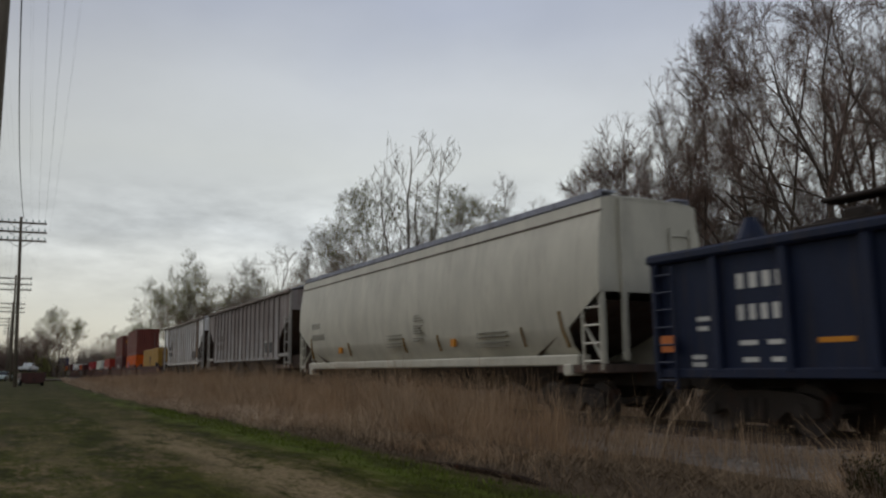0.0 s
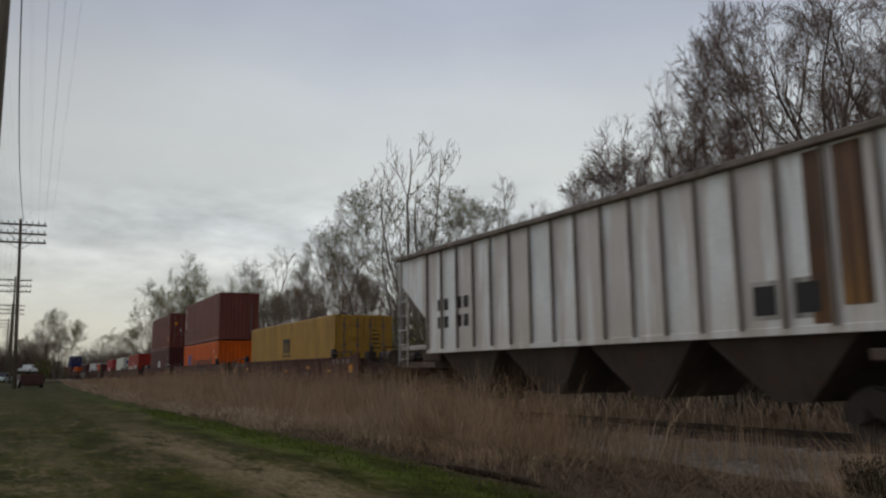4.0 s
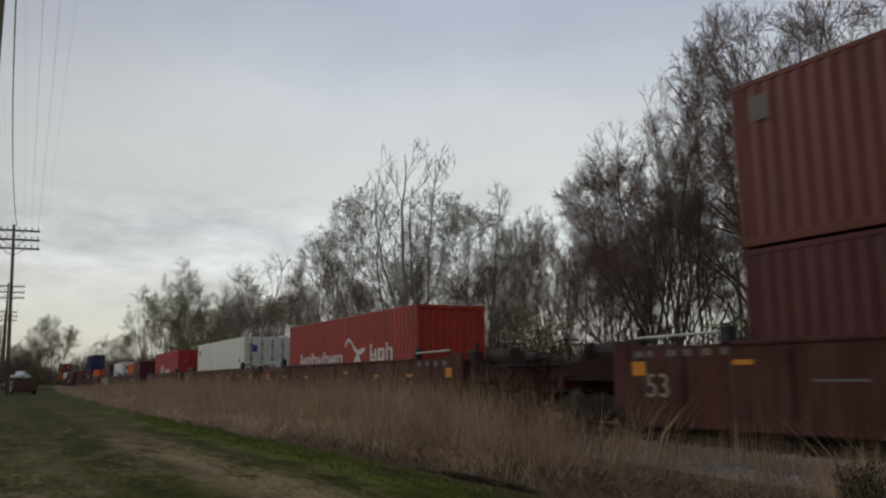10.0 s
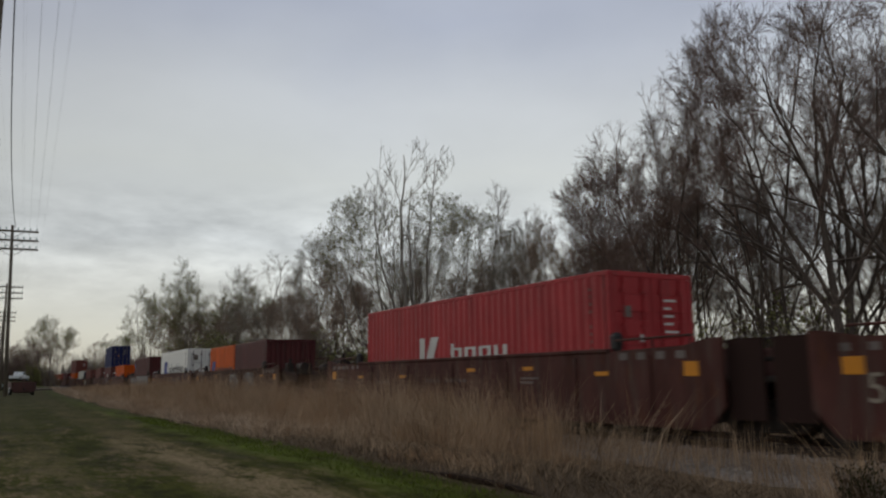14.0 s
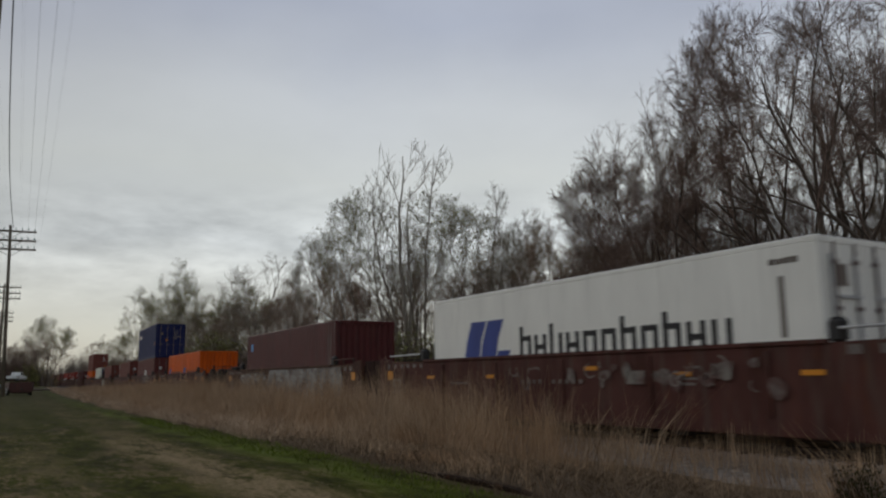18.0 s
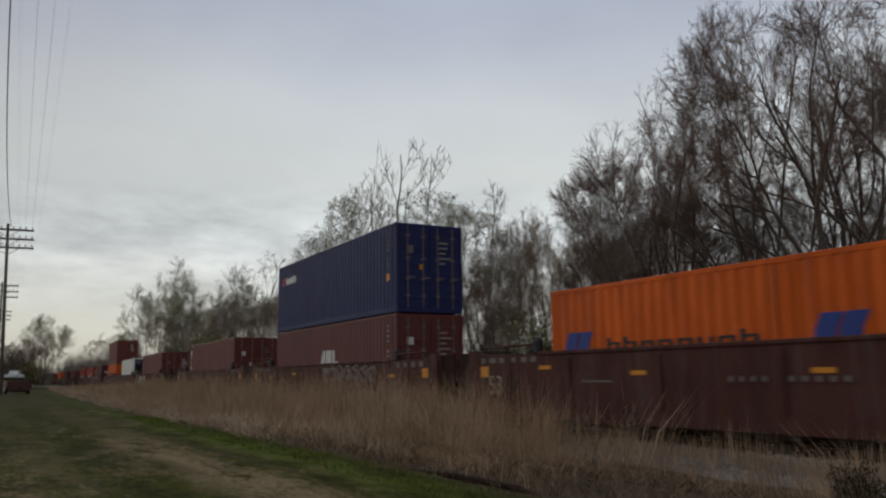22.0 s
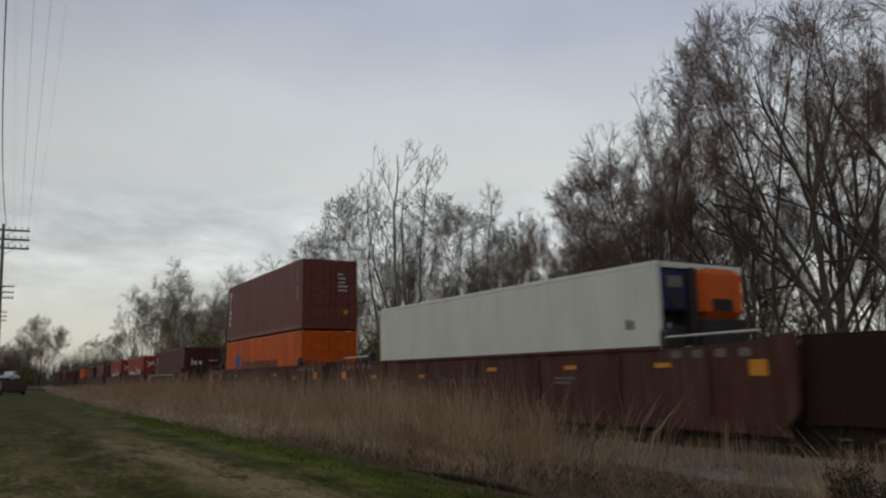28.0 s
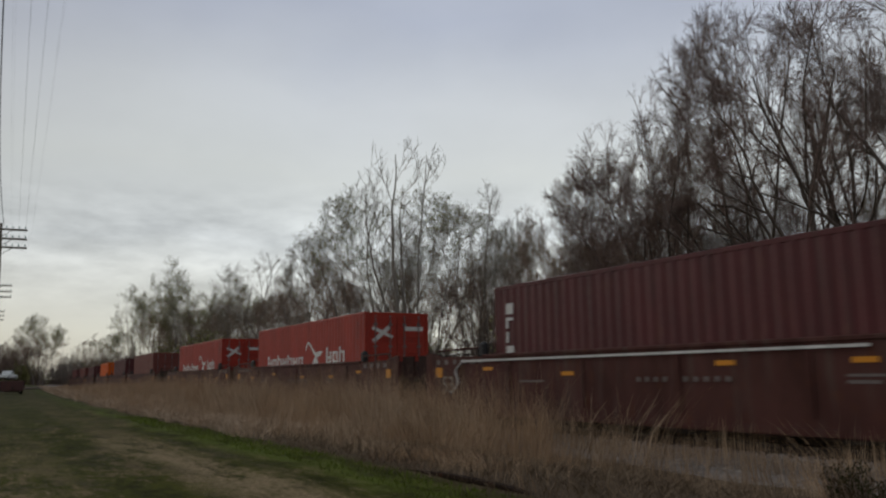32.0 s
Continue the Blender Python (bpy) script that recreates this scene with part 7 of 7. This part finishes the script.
def dark_bush():
    """A wispy weed tuft: many thin upright stems with small leaves, brown on one flank and olive on the other."""
    rnd = random.Random(15)
    for x0, y0, high, wide, label in ((-4.25, 6.75, 0.50, 0.15, "wispy brown-olive weed tuft in dead grass"), (-3.85, 6.55, 0.36, 0.24, "low dark olive weed clump in dead grass")):
        t = thing("weed_bush", label, "bush", at=pose(x0, y0, ground_height(x0, y0) - 0.02))
        stems, leaf, brown = Mesher(), Mesher(), Mesher()
        for _ in range(120):
            a, r = rnd.uniform(0, 6.28), wide * math.sqrt(rnd.random())
            x, y, h = math.cos(a) * r, math.sin(a) * r, high * rnd.uniform(0.45, 1.05)
            bx, by = math.cos(a) * rnd.uniform(0.0, 0.22) * h + rnd.gauss(0, 0.02), math.sin(a) * rnd.uniform(0.0, 0.22) * h + rnd.gauss(0, 0.02)
            stems.tube([(x, y, 0), (x + bx * 0.35, y + by * 0.35, h * 0.55), (x + bx, y + by, h)], [0.0035, 0.0028, 0.0014], 3, False)
            for _ in range(34):
                f = rnd.uniform(0.1, 1.0)
                c = Vector((x + bx * f * f, y + by * f * f, h * f)) + Vector((rnd.gauss(0, 0.012), rnd.gauss(0, 0.012), rnd.gauss(0, 0.012)))
                s, b = rnd.uniform(0.004, 0.010), rnd.uniform(0, 6.28)
                u, v = Vector((math.cos(b), math.sin(b), rnd.uniform(-0.4, 0.8))) * s, Vector((-math.sin(b) * 0.4, math.cos(b) * 0.4, 1.4)) * s
                (brown if x + rnd.gauss(0, 0.08) < -0.02 else leaf).add([tuple(c - u), tuple(c + v), tuple(c + u), tuple(c - v)], [(0, 1, 2, 3)])
        part("stem", stems, "twig", t)
        part("foliage", leaf, "bush_leaf", t)
        part("foliage", brown, "bush_brown", t, "withered brown leaves")


dark_bush()

# ---- pole line ----
POLES = [(-16.0, -0.13, 11.6), (-56.6, 1.73, 11.6), (-91.0, 2.30, 11.6), (-125.0, 2.75, 11.6), (-160.0, 3.3, 11.6), (-196.0, 4.5, 11.6), (22.0, -1.6, 11.6)]
ARMS = (0.35, 0.95, 1.52)
PINS = (-1.42, -1.06, -0.70, -0.34, 0.34, 0.70, 1.06, 1.42)


def pole_model():
    p = thing("telegraph_pole", "weathered wooden telegraph pole with three crossarms", "telegraph pole", "pole line")
    h = 11.6
    part("post", Mesher().tube([(0, 0, -0.3), (0, 0, h * 0.5), (0, 0, h)], [0.13, 0.105, 0.085], 12), "pole_wood", p, smooth=True)
    for d in ARMS:
        z = h - d
        arm = part("crossarm", kept("arm", lambda: Mesher().box(-0.06, 0.06, -1.53, 1.53, -0.06, 0.06, 0.012), "crossarm", "pole_wood"), None, p, at=pose(-0.15, 0, z))
        for y in PINS:
            part("insulator", kept("pin", lambda: Mesher().tube([(0, 0, 0.06), (0, 0, 0.12), (0, 0, 0.13), (0, 0, 0.24)], [0.018, 0.018, 0.045, 0.028], 7), "insulator", "insulator"), None, arm, at=pose(0, y, 0))
        for y in (-1, 1):
            part("brace", kept(("brace", y), lambda: Mesher().tube([(0.02, 0, -0.5), (-0.08, y * 0.65, -0.06)], 0.018, 5), "brace", "sooty"), None, p, at=pose(-0.1, 0, z))
    return p


first = pole_model()
for k, (x, y, h) in enumerate(POLES):
    turn = 4.0 if x > -40 else 2.5
    tilt = (0.0, 1.6, 0.7, -0.6, 0.4, 0.0, 0.0)[k]
    where = pose(x, y, h - 11.6, tilt, 0, turn)
    if k:
        copy_thing(first, where)
    else:
        first.matrix_basis = where


def build_wires():
    order = [POLES[6]] + POLES[:6]
    for d in ARMS:
        for y in PINS:
            if (d > 1 and abs(y) > 1.2) or (d == 0.95 and abs(y) < 0.5):
                continue
            m = Mesher()
            pts = []
            for (xa, ya, ha), (xb, yb, hb) in zip(order[:-1], order[1:]):
                for i in range(14):
                    f = i / 14
                    sag = 0.55 * 4 * f * (1 - f)
                    pts.append((xa + (xb - xa) * f, ya + (yb - ya) * f + y, (ha + (hb - ha) * f) - d + 0.22 - sag))
            m.tube(pts, 0.0011, 4, False)
            solid("overhead_wire", m, "wire", "thin dark line wire between telegraph poles", "wire", "line wires")
    m = Mesher()
    (xa, ya, ha), (xb, yb, hb) = POLES[0], POLES[1]
    pts = [(xa + (xb - xa) * f, ya + 0.20 * (1 - f) - 0.75 * f * (1 - f) - 0.15 * f + (yb - ya) * f, ha + 0.05 + (hb - ha) * f - 0.2 - 1.0 * f * (1 - f)) for f in [i / 16 for i in range(17)]]
    m.tube(pts, 0.018, 6, False)
    solid("overhead_cable", m, "wire", "thick dark cable strung between telegraph poles", "cable")


build_wires()

# ---- vehicles and small things down the verge ----


def vehicle_wheel(parent, x, y, r):
    w = part("wheel", Mesher().tube([(0, -0.11, 0), (0, 0.11, 0)], r, 18), "tyre", parent, at=pose(x, y, r))
    part("rim", Mesher().tube([(0, -0.12, 0), (0, 0.12, 0)], r * 0.55, 12), "galvanised", w)


def pickup(at):
    t = thing("pickup_truck", "white pickup truck parked on the grass", "truck", at=at)
    body = [(-2.7, 0.55), (-2.7, 1.05), (-0.6, 1.08), (0.9, 1.08), (2.4, 0.98), (2.7, 0.85), (2.7, 0.5), (1.9, 0.45), (-2.0, 0.45)]
    part("body", Mesher().prism(body, -0.95, 0.95), "truck_white", t)
    part("cab", Mesher().prism([(-0.7, 1.05), (-0.5, 1.78), (0.55, 1.78), (1.15, 1.05)], -0.82, 0.82), "truck_white", t)
    for y in (-0.83, 0.83):
        part("side_window", Mesher().prism([(-0.35, 1.25), (-0.28, 1.62), (0.35, 1.62), (0.65, 1.25)], min(y, y * 0.99), max(y, y * 0.99)), "glass_dark", t)
    part("windscreen", Mesher().add([(1.08, -0.62, 1.2), (1.08, 0.62, 1.2), (0.68, 0.58, 1.66), (0.68, -0.58, 1.66)], [(0, 1, 2, 3)]), "glass_dark", t)
    part("bumper", Mesher().box(2.66, 2.82, -0.9, 0.9, 0.45, 0.65, 0.04), "galvanised", t)
    part("grille", Mesher().box(2.70, 2.73, -0.6, 0.6, 0.66, 0.84), "sooty", t)
    for y in (-0.75, 0.75):
        part("headlight", Mesher().box(2.69, 2.74, y - 0.13, y + 0.13, 0.68, 0.84, 0.02), "stencil", t)
    for x in (-1.7, 1.75):
        for y in (-0.85, 0.85):
            vehicle_wheel(t, x, y, 0.37)


def trailer(at):
    t = thing("flat_trailer", "dark red flat trailer loaded with scrap, parked on grass", "trailer", at=at)
    part("bed", Mesher().box(-2.0, 2.0, -1.1, 1.1, 0.42, 0.54, 0.03), "trailer_red", t)
    part("chassis", Mesher().box(-1.9, 1.9, -0.7, 0.7, 0.16, 0.42, 0.03), "sooty", t)
    for y in (-1.08, 1.08):
        part("side_board", Mesher().box(-2.0, 2.0, y - 0.03, y + 0.03, 0.54, 0.92, 0.01), "trailer_red", t)
    part("tailgate", Mesher().box(1.98, 2.04, -1.0, 1.0, 0.24, 0.92, 0.02), "trailer_red", t)
    load = Mesher()
    rnd = random.Random(3)
    for _ in range(26):
        x, y = rnd.uniform(-1.7, 1.7), rnd.uniform(-0.8, 0.8)
        load.box(x - rnd.uniform(0.1, 0.4), x + rnd.uniform(0.1, 0.4), y - 0.2, y + 0.2, 0.54, rnd.uniform(0.65, 0.92), 0.03)
    part("load", load, "sooty", t)
    part("tow_bar", Mesher().tube([(2.0, 0, 0.48), (3.1, 0, 0.42)], 0.05, 6), "sooty", t)
    for x in (-0.55, 0.35):
        for y in (-1.0, 1.0):
            vehicle_wheel(t, x, y, 0.36)


def small_car(at):
    t = thing("parked_car", "pale green car parked by the verge", "car", at=at)
    part("body", Mesher().prism([(-2.1, 0.35), (-2.1, 0.8), (-1.2, 0.88), (1.0, 0.86), (2.0, 0.72), (2.15, 0.4)], -0.85, 0.85), "pale_green", t)
    part("cabin", Mesher().prism([(-1.5, 0.86), (-0.9, 1.36), (0.3, 1.38), (1.0, 0.85)], -0.72, 0.72), "glass_dark", t)
    part("car_roof", Mesher().box(-0.9, 0.3, -0.70, 0.70, 1.36, 1.41, 0.02), "pale_green", t)
    for x in (-1.35, 1.35):
        for y in (-0.78, 0.78):
            vehicle_wheel(t, x, y, 0.31)


bank = Mesher()
bank.v = [(x + 0.0012 * y * y, y, z) for y in (-30, -20, -10, -4, 2, 8, 10.5) for x, z in ((-168, 0.5), (-174, 1.80 if y < 9 else 0.7), (-183, 1.86 if y < 9 else 0.7), (-189, 0.5))]
bank.f = [(4 * i + j, 4 * i + j + 1, 4 * i + j + 5, 4 * i + j + 4) for i in range(6) for j in range(3)]
solid("road_bank", bank, "ground", "low grassy bank that carries a lane", "bank", kind="structure", smooth=True)
pickup(pose(-178.0, 7.6, 1.83, 0, 0, 158))
trailer(pose(-62.0, 2.85, 0.70, 0, 0, 2) @ Matrix.Diagonal((0.8, 0.68, 1.0, 1.0)))
small_car(pose(-104.0, 1.9, 0.70, 0, 0, -20) @ Matrix.Scale(0.8, 4))
solid("fallen_log", Mesher().tube([(-92.0, 5.0, 0.80), (-93.2, 6.4, 0.84), (-94.5, 8.6, 0.82)], [0.13, 0.11, 0.08], 8), "bark", "pale weathered log lying in the grass", "log")


# ---- what moves ----


def run(t):
    """Metres that the train's mid mark has gone past the camera at t seconds."""
    k = t - 16.0
    return 12.208 * k + 0.0138 * k * k + 0.000072 * k ** 3


def motions():
    for ob, u, z in TRAIN:
        rows = []
        for i in range(17):
            t = 2.0 * i
            x, y, th = on_track(run(t) + u)
            rows.append((t, pose(x, y, RAIL_Z + z, 0, 0, math.degrees(th))))
        walk(ob, rows)


motions()
